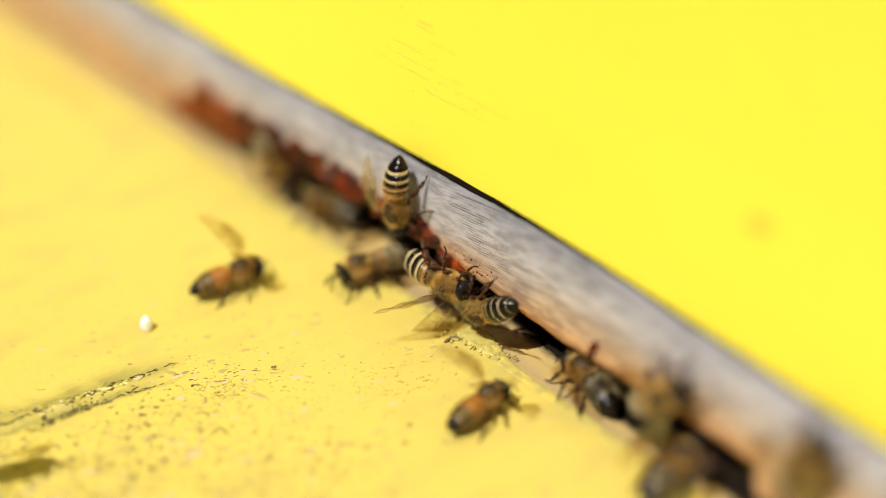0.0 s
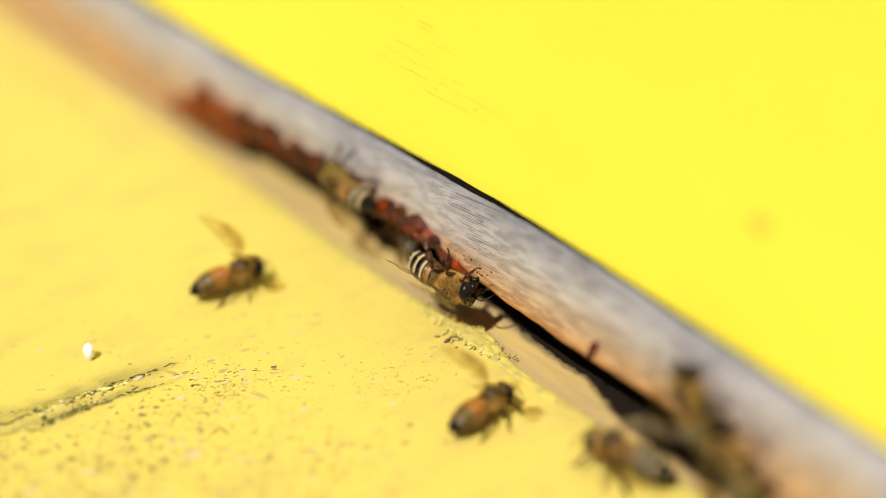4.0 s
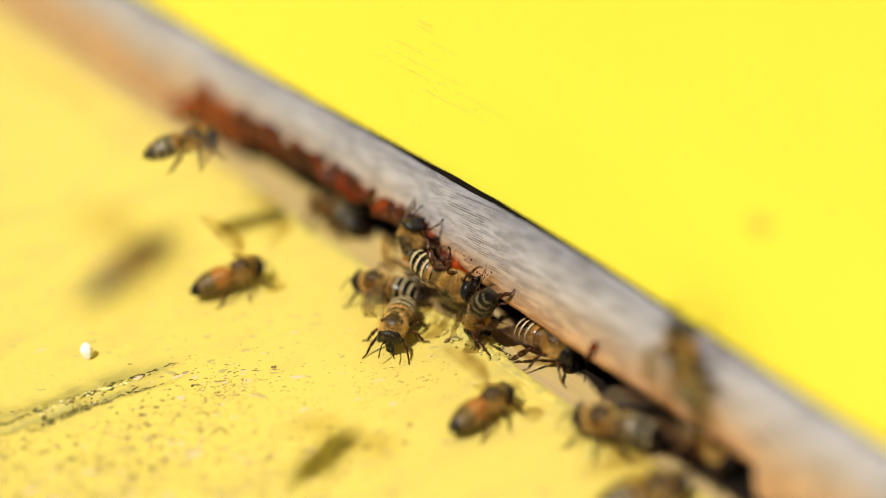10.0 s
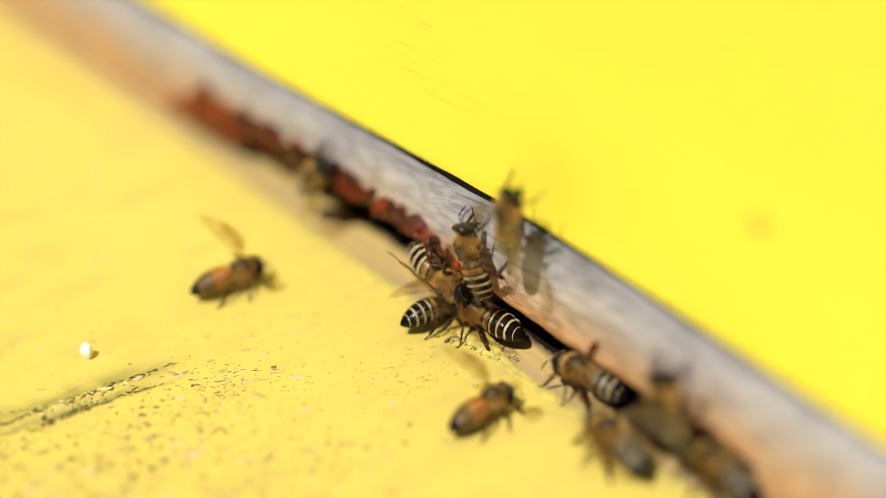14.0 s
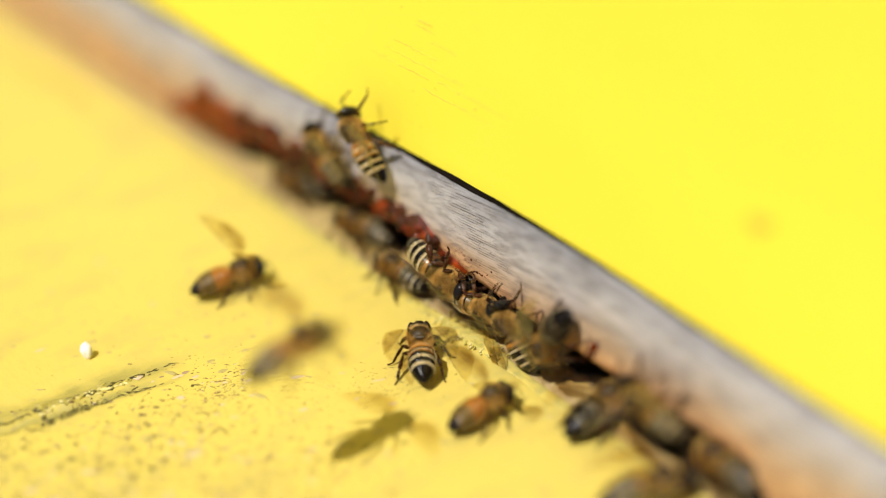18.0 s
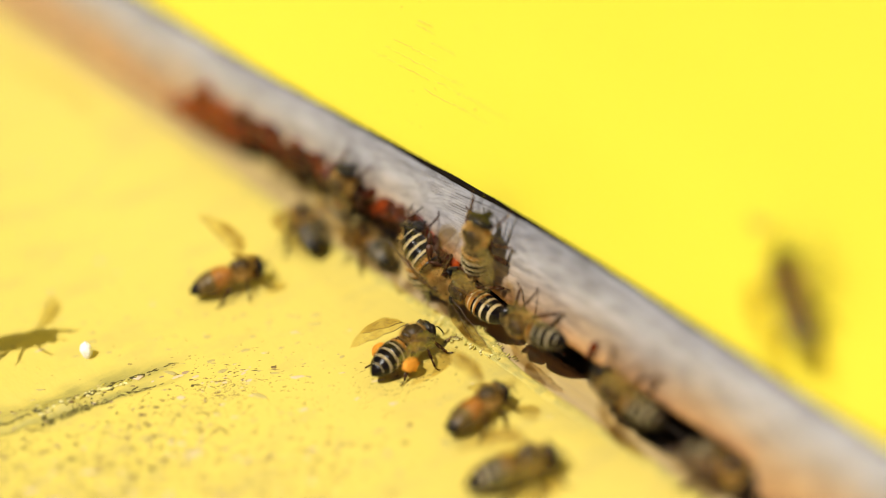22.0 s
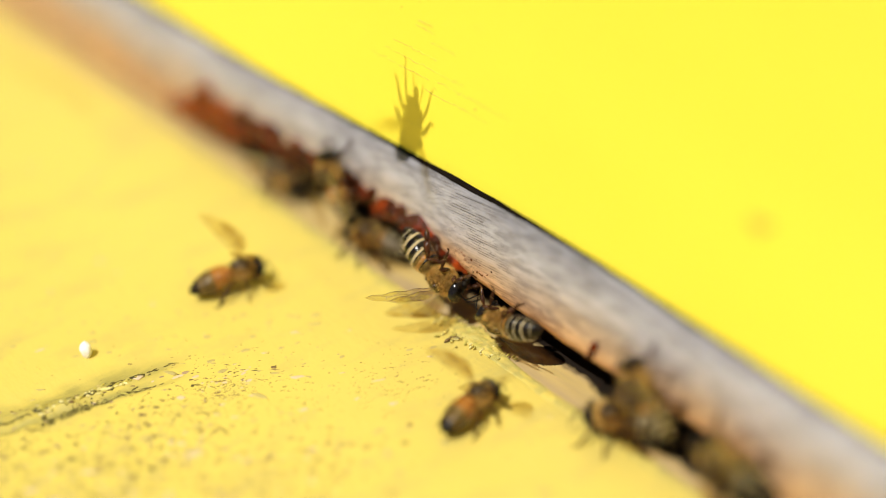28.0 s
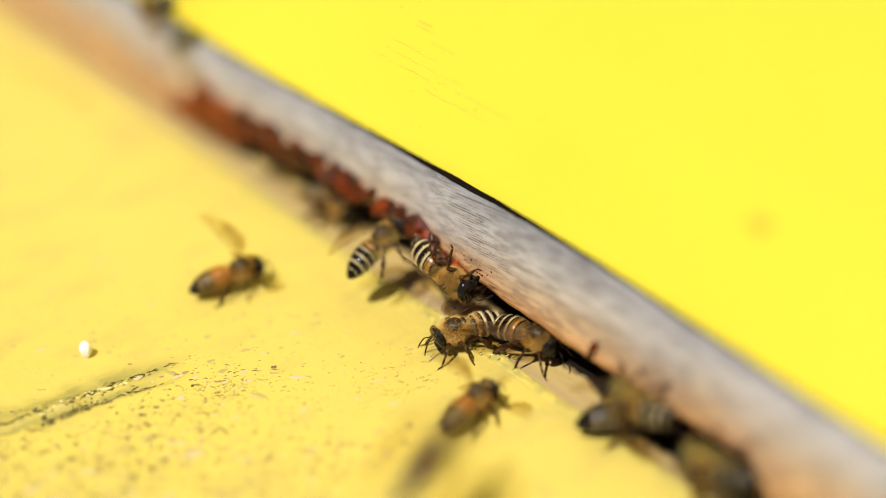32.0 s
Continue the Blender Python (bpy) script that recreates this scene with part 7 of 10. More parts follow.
    walk(bees["N"], [
        (0, pose(-0.036, 0.04, 0.0003, -0.0, -0.0, -90.0)),
        (0.25, pose(-0.02687, 0.01348, 0.00015, 0.0, 0.0, -128.2)),
        (0.5, pose(-0.01774, -0.01304, -0, 0.0, -0.0, -166.4)),
        (1, pose(-0.01756, -0.0106, -0, 0.0, -0.0, -158.9)),
        (1.15, pose(-0.01757, -0.01124, -0, 0.0, 0.0, -155.6)),
        (1.36, pose(-0.0176, -0.01786, -0, 0.0, 0.0, -141.4)),
        (1.5, pose(-0.0176, -0.01866, -0, 0.0, -0.0, -137.0)),
        (1.65, pose(-0.01795, -0.01941, -0, 0.0, 0.0, -141.6)),
        (1.86, pose(-0.02159, -0.02709, -0, 0.0, 0.0, -161.3)),
        (2, pose(-0.02203, -0.02803, -0, 0.0, -0.0, -167.4)),
        (2.3, pose(-0.02213, -0.02862, -0, 0.0, 0.0, -165.1)),
        (2.72, pose(-0.02312, -0.03462, -0, 0.0, 0.0, -155.0)),
        (3, pose(-0.02324, -0.03536, -0, 0.0, -0.0, -151.9)),
        (3.15, pose(-0.02381, -0.03601, -0, 0.0, 0.0, -152.6)),
        (3.36, pose(-0.02965, -0.04274, -0, 0.0, 0.0, -155.7)),
        (3.5, pose(-0.03036, -0.04356, -0, 0.0, -0.0, -156.7)),
        (3.75, pose(-0.03036, -0.01628, 0.00015, -0.0, -0.0, 146.7)),
        (4, pose(-0.03036, 0.011, 0.0003, 0.0, -0.0, 90.0)),
        (4.133, pose(-0.03224, 0.02067, 0.0003, 0.0, -0.0, 30.0)),
        (4.267, pose(-0.03412, 0.03033, 0.0003, 0.0, 0.0, -30.0)),
        (4.4, pose(-0.036, 0.04, 0.0003, -0.0, -0.0, -90.0)),
        (17.6, pose(-0.036, 0.04, 0.0003, -0.0, -0.0, -90.0)),
        (18, pose(-0.01456, 0.011, 0.0003, -0.0, -0.0, -90.0)),
        (18.25, pose(-0.01456, -0.00543, 0.00015, -0.0, -0.0, -148.0)),
        (18.5, pose(-0.01456, -0.02185, -0, 0.0, -0.0, 154.0)),
        (18.65, pose(-0.01533, -0.02266, -0, 0.0, -0.0, 161.4)),
        (18.86, pose(-0.02319, -0.03086, -0, 0.0, -0.0, -166.5)),
        (19, pose(-0.02415, -0.03186, -0, 0.0, -0.0, -156.7)),
        (19.3, pose(-0.02161, -0.03146, -0, 0.0, 0.0, -150.5)),
        (19.72, pose(0.00439, -0.02731, -0, 0.0, 0.0, -124.0)),
        (20, pose(0.00756, -0.0268, -0, 0.0, -0.0, -115.8)),
        (20.167, pose(0.00756, -0.0142, 0.0001, 0.0, 0.0, -167.2)),
        (20.333, pose(0.00756, -0.0016, 0.0002, -0.0, -0.0, 141.4)),
        (20.5, pose(0.00756, 0.011, 0.0003, 0.0, -0.0, 90.0)),
        (20.633, pose(-0.00696, 0.02067, 0.0003, 0.0, -0.0, 30.0)),
        (20.767, pose(-0.02148, 0.03033, 0.0003, 0.0, 0.0, -30.0)),
        (20.9, pose(-0.036, 0.04, 0.0003, -0.0, -0.0, -90.0)),
        (32, pose(-0.036, 0.04, 0.0003, -0.0, -0.0, -90.0))])
    beat(bees["N"], [])
    step(bees["N"], [(0.5, 3.5), (18, 20.5)])
    walk(bees["O"], [
        (0, pose(-0.20000, -0.15300, 0.00040, 0.0, -0.0, 16.7)),
        (0.05, pose(-0.20000, -0.15300, 0.00040, 0.0, -0.0, 16.7)),
        (0.165, pose(-0.11902, -0.12114, 0.00860, 1.3, -5.2, 54.9)),
        (0.28, pose(-0.03804, -0.08929, 0.01680, -0.9, -10.1, 93.5)),
        (0.466, pose(-0.01796, -0.04776, 0.02491, -0.9, -10.1, 93.5)),
        (0.5, pose(-0.01816, -0.04442, 0.02550, -0.9, -10.1, 93.5)),
        (1, pose(-0.04716, -0.01614, 0.00707, 1.8, 15.1, 83.6)),
        (1.5, pose(-0.04217, -0.03233, 0.01893, -1.4, -18.4, 95.7)),
        (2, pose(-0.05756, -0.00864, -0.00000, 0.0, -0.0, 109.5)),
        (2.35, pose(-0.05756, -0.00864, -0.00000, 0.0, -0.0, 109.5)),
        (3, pose(0.00804, -0.02037, 0.00892, 1.1, 16.9, 86.1)),
        (3.034, pose(0.01407, 0.06729, -0.01775, 1.1, 16.9, 86.1)),
        (3.2, pose(-0.00984, -0.02892, 0.00709, 1.1, 16.9, 86.1)),
        (3.45, pose(-0.20000, -0.15300, 0.00040, 0.0, -0.0, 16.7)),
        (8.05, pose(-0.20000, -0.15300, 0.00040, 0.0, -0.0, 16.7)),
        (8.165, pose(-0.11284, -0.11792, 0.00174, 1.6, -5.3, 54.1)),
        (8.28, pose(-0.02567, -0.08283, 0.00309, -0.5, -10.5, 91.9)),
        (8.466, pose(-0.00297, -0.04042, 0.00953, -0.5, -10.5, 91.9)),
        (8.5, pose(-0.00307, -0.03708, 0.01015, -0.5, -10.5, 91.9)),
        (9, pose(0.00676, -0.00694, 0.03032, -5.8, -1.7, 114.2)),
        (9.5, pose(0.00484, -0.02471, 0.00514, -5.4, -17.7, 112.6)),
        (10, pose(-0.04049, -0.02043, 0.01498, 3.6, -0.0, 75.5)),
        (10.034, pose(-0.03964, -0.01714, 0.01498, 3.6, -0.0, 75.5)),
        (10.2, pose(-0.05370, -0.02892, 0.01325, 3.6, -0.0, 75.5)),
        (10.45, pose(-0.20000, -0.15300, 0.00040, 0.0, -0.0, 16.7)),
        (11.45, pose(-0.20000, -0.15300, 0.00040, 0.0, -0.0, 16.7)),
        (11.68, pose(-0.03980, -0.09784, 0.00254, 0.6, -13.7, 87.7)),
        (11.866, pose(-0.01561, -0.03270, 0.01686, 0.6, -13.7, 87.7)),
        (11.9, pose(-0.01521, -0.02280, 0.01927, 0.6, -13.7, 87.7)),
        (12, pose(-0.01504, -0.03215, 0.01290, -0.1, -9.8, 90.3)),
        (12.1, pose(-0.01197, -0.02707, 0.01072, 4.3, -16.3, 71.9)),
        (12.27, pose(-0.01028, -0.02016, -0.00000, 0.0, -0.0, 99.4)),
        (12.5, pose(-0.01028, -0.02017, -0.00000, 0.0, -0.0, 98.5)),
        (12.675, pose(-0.01028, -0.02017, -0.00000, 0.0, -0.0, 98.5)),
        (13, pose(-0.02404, -0.00642, 0.02455, -2.7, -40.4, 100.2)),
        (13.034, pose(-0.02459, -0.00336, 0.02720, -2.7, -40.4, 100.2)),
        (13.2, pose(-0.04864, -0.02892, 0.03843, -2.7, -40.4, 100.2)),
        (13.325, pose(-0.12432, -0.09096, 0.01942, 7.0, -20.5, 55.3)),
        (13.45, pose(-0.20000, -0.15300, 0.00040, 0.0, -0.0, 16.7)),
        (19.55, pose(-0.20000, -0.15300, 0.00040, 0.0, -0.0, 16.7)),
        (19.665, pose(-0.12322, -0.12399, 0.00233, -2.7, 0.1, 62.5)),
        (19.78, pose(-0.04643, -0.09497, 0.00425, -4.5, 2.0, 108.3)),
        (19.966, pose(-0.04410, -0.03074, 0.00268, -4.5, 2.0, 108.3)),
        (20, pose(-0.04730, -0.02106, 0.00232, -4.5, 2.0, 108.3)),
        (21, pose(-0.05873, -0.03118, -0.00141, 6.0, 5.2, 65.7)),
        (21.034, pose(-0.05454, -0.02192, -0.00233, 6.0, 5.2, 65.7)),
        (21.2, pose(-0.05725, -0.02892, 0.00709, 6.0, 5.2, 65.7)),
        (21.45, pose(-0.20000, -0.15300, 0.00040, 0.0, -0.0, 16.7)),
        (22.55, pose(-0.20000, -0.15300, 0.00040, 0.0, -0.0, 16.7)),
        (22.665, pose(-0.10058, -0.09959, 0.00502, 3.3, -15.9, 69.6)),
        (22.78, pose(-0.00115, -0.04619, 0.00963, -8.8, -27.7, 127.5)),
        (22.966, pose(0.00655, -0.00632, 0.02762, -8.8, -27.7, 127.5)),
        (23, pose(0.00435, -0.00346, 0.02951, -8.8, -27.7, 127.5)),
        (23.034, pose(0.00215, -0.00059, 0.03141, -8.8, -27.7, 127.5)),
        (23.2, pose(-0.03412, -0.02892, 0.03803, -8.8, -27.7, 127.5)),
        (23.325, pose(-0.11706, -0.09096, 0.01922, 3.3, -15.9, 69.6)),
        (23.45, pose(-0.20000, -0.15300, 0.00040, 0.0, -0.0, 16.7)),
        (23.6, pose(-0.20000, -0.15300, 0.00040, 0.0, -0.0, 16.7)),
        (23.7, pose(-0.10456, -0.11055, 0.01064, 6.3, -13.8, 62.8)),
        (23.8, pose(-0.00913, -0.06810, 0.02088, 0.0, -27.7, 112.0)),
        (23.966, pose(-0.00344, -0.02474, 0.02580, 0.0, -27.7, 112.0)),
        (24, pose(-0.00592, -0.01926, 0.02668, 0.0, -27.7, 112.0)),
        (24.034, pose(-0.00836, -0.01374, 0.02756, 0.0, -27.7, 112.0)),
        (24.2, pose(-0.01283, -0.02905, 0.06348, 0.0, -27.7, 112.0)),
        (24.3, pose(-0.10641, -0.09103, 0.03194, 6.3, -13.8, 62.8)),
        (24.4, pose(-0.20000, -0.15300, 0.00040, 0.0, -0.0, 16.7)),
        (24.55, pose(-0.20000, -0.15300, 0.00040, 0.0, -0.0, 16.7)),
        (24.665, pose(-0.12866, -0.12974, 0.01220, -2.2, 2.8, 57.1)),
        (24.78, pose(-0.05732, -0.10648, 0.02401, -2.0, 6.4, 97.6)),
        (24.966, pose(-0.04650, -0.03561, 0.01995, -2.0, 6.4, 97.6)),
        (25, pose(-0.04920, -0.01552, 0.01769, -2.0, 6.4, 97.6)),
        (25.034, pose(-0.05189, 0.00458, 0.01542, -2.0, 6.4, 97.6)),
        (25.2, pose(-0.07461, -0.02892, 0.00946, -2.0, 6.4, 97.6)),
        (25.325, pose(-0.13730, -0.09096, 0.00493, -2.2, 2.8, 57.1)),
        (25.45, pose(-0.20000, -0.15300, 0.00040, 0.0, -0.0, 16.7)),
        (29.55, pose(-0.20000, -0.15300, 0.00040, 0.0, -0.0, 16.7)),
        (29.665, pose(-0.09278, -0.13610, 0.02029, -3.7, -0.9, 67.3)),
        (29.78, pose(0.01444, -0.11921, 0.04017, -6.7, 1.3, 117.8)),
        (29.966, pose(0.01597, -0.06214, 0.04426, -6.7, 1.3, 117.8)),
        (30, pose(0.01120, -0.05312, 0.04403, -6.7, 1.3, 117.8)),
        (30.034, pose(0.00644, -0.04410, 0.04380, -6.7, 1.3, 117.8)),
        (30.2, pose(-0.03510, -0.02892, 0.03779, -6.7, 1.3, 117.8)),
        (30.325, pose(-0.11755, -0.09096, 0.01909, -3.7, -0.9, 67.3)),
        (30.45, pose(-0.20000, -0.15300, 0.00040, 0.0, -0.0, 16.7)),
        (31.05, pose(-0.20000, -0.15300, 0.00040, 0.0, -0.0, 16.7)),
        (31.165, pose(-0.12155, -0.10971, 0.00385, 4.2, -12.6, 53.0)),
        (31.28, pose(-0.04311, -0.06642, 0.00731, -0.3, -25.2, 91.2)),
        (31.466, pose(-0.02221, -0.03026, 0.01973, -0.3, -25.2, 91.2)),
        (31.5, pose(-0.02224, -0.02872, 0.02046, -0.3, -25.2, 91.2)),
        (32, pose(-0.01410, -0.00710, 0.00549, -1.6, -19.3, 96.7))])
    beat(bees["O"], [(0.05, 1.85), (2.35, 3.45), (8.05, 10.45), (11.45, 12.22), (12.68, 13.45), (19.55, 21.45), (22.55, 23.45), (23.6, 24.4), (24.55, 25.45), (29.55, 30.45), (31.05, 32)])
    walk(bees["P"], [
        (0, pose(-0.024, 0.05, 0.0003, -0.0, -0.0, -90.0)),
        (1.1, pose(-0.024, 0.05, 0.0003, -0.0, -0.0, -90.0)),
        (1.5, pose(-0.0188, 0.011, 0.0003, -0.0, -0.0, -90.0)),
        (1.667, pose(-0.0188, 0.00677, 0.00256, -36.5, 0.7, -126.5)),
        (1.833, pose(-0.0188, 0.00253, 0.00482, -67.5, -19.5, -157.5)),
        (2, pose(-0.0188, -0.0017, 0.00708, -90.0, -51.4, 180.0)),
        (2.3, pose(-0.01901, -0.00178, 0.00651, -73.5, -42.6, 176.2)),
        (2.72, pose(-0.02116, -0.00255, 0.00071, -17.8, -6.8, -170.0)),
        (3, pose(-0.02143, -0.00264, -0, 0.0, -0.0, -159.8)),
        (3.25, pose(-0.02143, 0.00418, 0.00015, -0.0, -0.0, 145.1)),
        (3.5, pose(-0.02143, 0.011, 0.0003, 0.0, -0.0, 90.0)),
        (3.633, pose(-0.02228, 0.024, 0.0003, 0.0, -0.0, 30.0)),
        (3.767, pose(-0.02314, 0.037, 0.0003, 0.0, 0.0, -30.0)),
        (3.9, pose(-0.024, 0.05, 0.0003, -0.0, -0.0, -90.0)),
        (7.1, pose(-0.024, 0.05, 0.0003, -0.0, -0.0, -90.0)),
        (7.5, pose(-0.0217, 0.011, 0.0003, -0.0, -0.0, -90.0)),
        (7.667, pose(-0.0217, 0.00654, 0.0002, -0.0, -0.0, -146.1)),
        (7.833, pose(-0.0217, 0.00207, 0.0001, 0.0, -0.0, 157.9)),
        (8, pose(-0.0217, -0.00239, -0, 0.0, -0.0, 101.8)),
        (8.5, pose(-0.02326, -0.00258, -0, 0.0, -0.0, 144.4)),
        (9, pose(-0.02483, -0.00276, -0, 0.0, -0.0, -172.9)),
        (9.25, pose(-0.02483, 0.00412, 0.00015, -0.0, -0.0, 138.5)),
        (9.5, pose(-0.02483, 0.011, 0.0003, 0.0, -0.0, 90.0)),
        (9.633, pose(-0.02455, 0.024, 0.0003, 0.0, -0.0, 30.0)),
        (9.767, pose(-0.02428, 0.037, 0.0003, 0.0, 0.0, -30.0)),
        (9.9, pose(-0.024, 0.05, 0.0003, -0.0, -0.0, -90.0)),
        (10.1, pose(-0.024, 0.05, 0.0003, -0.0, -0.0, -90.0)),
        (10.5, pose(-0.02227, 0.011, 0.0003, -0.0, -0.0, -90.0)),
        (10.75, pose(-0.02227, 0.00366, 0.00015, -0.0, -0.0, -47.4)),
        (11, pose(-0.02227, -0.00368, -0, -0.0, -0.0, -4.8)),
        (11.3, pose(-0.02246, -0.00352, 0.00085, 12.2, -7.0, 1.8)),
        (11.72, pose(-0.02436, -0.0019, 0.00958, 65.3, -46.5, 9.9)),
        (12, pose(-0.02459, -0.0017, 0.01064, 90.0, -57.9, 0.0)),
        (12.3, pose(-0.02501, -0.00175, 0.00979, 65.4, -70.7, 37.8)),
        (12.51, pose(-0.02718, -0.00203, 0.00543, -10.3, -54.7, 141.8)),
        (12.72, pose(-0.02935, -0.0023, 0.00106, -10.0, -19.5, 176.0)),
        (13, pose(-0.02988, -0.00237, -0, 0.0, -0.0, -165.1)),
        (13.25, pose(-0.02988, 0.00432, 0.00015, -0.0, -0.0, 142.5)),
        (13.5, pose(-0.02988, 0.011, 0.0003, 0.0, -0.0, 90.0)),
        (13.633, pose(-0.02792, 0.024, 0.0003, 0.0, -0.0, 30.0)),
        (13.767, pose(-0.02596, 0.037, 0.0003, 0.0, 0.0, -30.0)),
        (13.9, pose(-0.024, 0.05, 0.0003, -0.0, -0.0, -90.0)),
        (16.1, pose(-0.024, 0.05, 0.0003, -0.0, -0.0, -90.0)),
        (16.5, pose(-0.02039, 0.011, 0.0003, -0.0, -0.0, -90.0)),
        (16.75, pose(-0.02039, 0.00383, 0.00015, 0.0, 0.0, -133.7)),
        (17, pose(-0.02039, -0.00334, -0, 0.0, -0.0, -177.4)),
        (17.3, pose(-0.02118, -0.00321, 0.00111, -12.9, -4.9, 178.2)),
        (17.72, pose(-0.02937, -0.00186, 0.01245, -69.3, -32.1, 174.4)),
        (18, pose(-0.03037, -0.0017, 0.01384, -90.0, -39.6, 180.0)),
        (18.3, pose(-0.03021, -0.00175, 0.01273, -73.2, -36.7, 171.5)),
        (18.72, pose(-0.0285, -0.00222, 0.00138, -15.3, -9.7, 155.3)),
        (19, pose(-0.02829, -0.00228, -0, 0.0, -0.0, 156.6)),
        (19.3, pose(-0.02785, -0.00223, 0.00105, -13.3, -2.9, 159.3)),
        (19.72, pose(-0.02333, -0.00176, 0.01177, -72.0, -5.9, 175.4)),
        (20, pose(-0.02278, -0.0017, 0.01308, -90.0, -3.5, 180.0)),
        (20.3, pose(-0.02236, -0.00194, 0.01203, -76.5, -5.5, 176.6)),
        (20.72, pose(-0.01805, -0.00445, 0.00131, -17.7, -3.7, 160.1)),
        (21, pose(-0.01753, -0.00476, -0, 0.0, -0.0, 156.4)),
        (21.3, pose(-0.01824, -0.00451, 0.00074, -5.4, -13.4, 147.7)),
        (21.72, pose(-0.02554, -0.00201, 0.00834, 9.4, -73.9, 91.2)),
        (22, pose(-0.02643, -0.0017, 0.00927, 90.0, -76.4, 0.0)),
        (22.25, pose(-0.02643, 0.00465, 0.00478, 9.5, -44.3, 80.5)),
        (22.5, pose(-0.02643, 0.011, 0.0003, 0.0, -0.0, 90.0)),
        (22.633, pose(-0.02562, 0.024, 0.0003, 0.0, -0.0, 30.0)),
        (22.767, pose(-0.02481, 0.037, 0.0003, 0.0, 0.0, -30.0)),
        (22.9, pose(-0.024, 0.05, 0.0003, -0.0, -0.0, -90.0)),
        (23.1, pose(-0.024, 0.05, 0.0003, -0.0, -0.0, -90.0)),
        (23.5, pose(-0.03489, 0.011, 0.0003, -0.0, -0.0, -90.0)),
        (23.75, pose(-0.03489, 0.00539, 0.00015, -0.0, -0.0, -136.6)),
        (24, pose(-0.03489, -0.00023, -0, 0.0, -0.0, 176.7)),
        (24.25, pose(-0.03489, 0.00539, 0.00015, 0.0, -0.0, 133.4)),
        (24.5, pose(-0.03489, 0.011, 0.0003, 0.0, -0.0, 90.0)),
        (24.633, pose(-0.03126, 0.024, 0.0003, 0.0, -0.0, 30.0)),
        (24.767, pose(-0.02763, 0.037, 0.0003, 0.0, 0.0, -30.0)),
        (24.9, pose(-0.024, 0.05, 0.0003, -0.0, -0.0, -90.0)),
        (32, pose(-0.024, 0.05, 0.0003, -0.0, -0.0, -90.0))])
    beat(bees["P"], [])
    step(bees["P"], [(1.5, 3.5), (7.5, 9.5), (10.5, 13.5), (16.5, 22.5), (23.5, 24.5)])
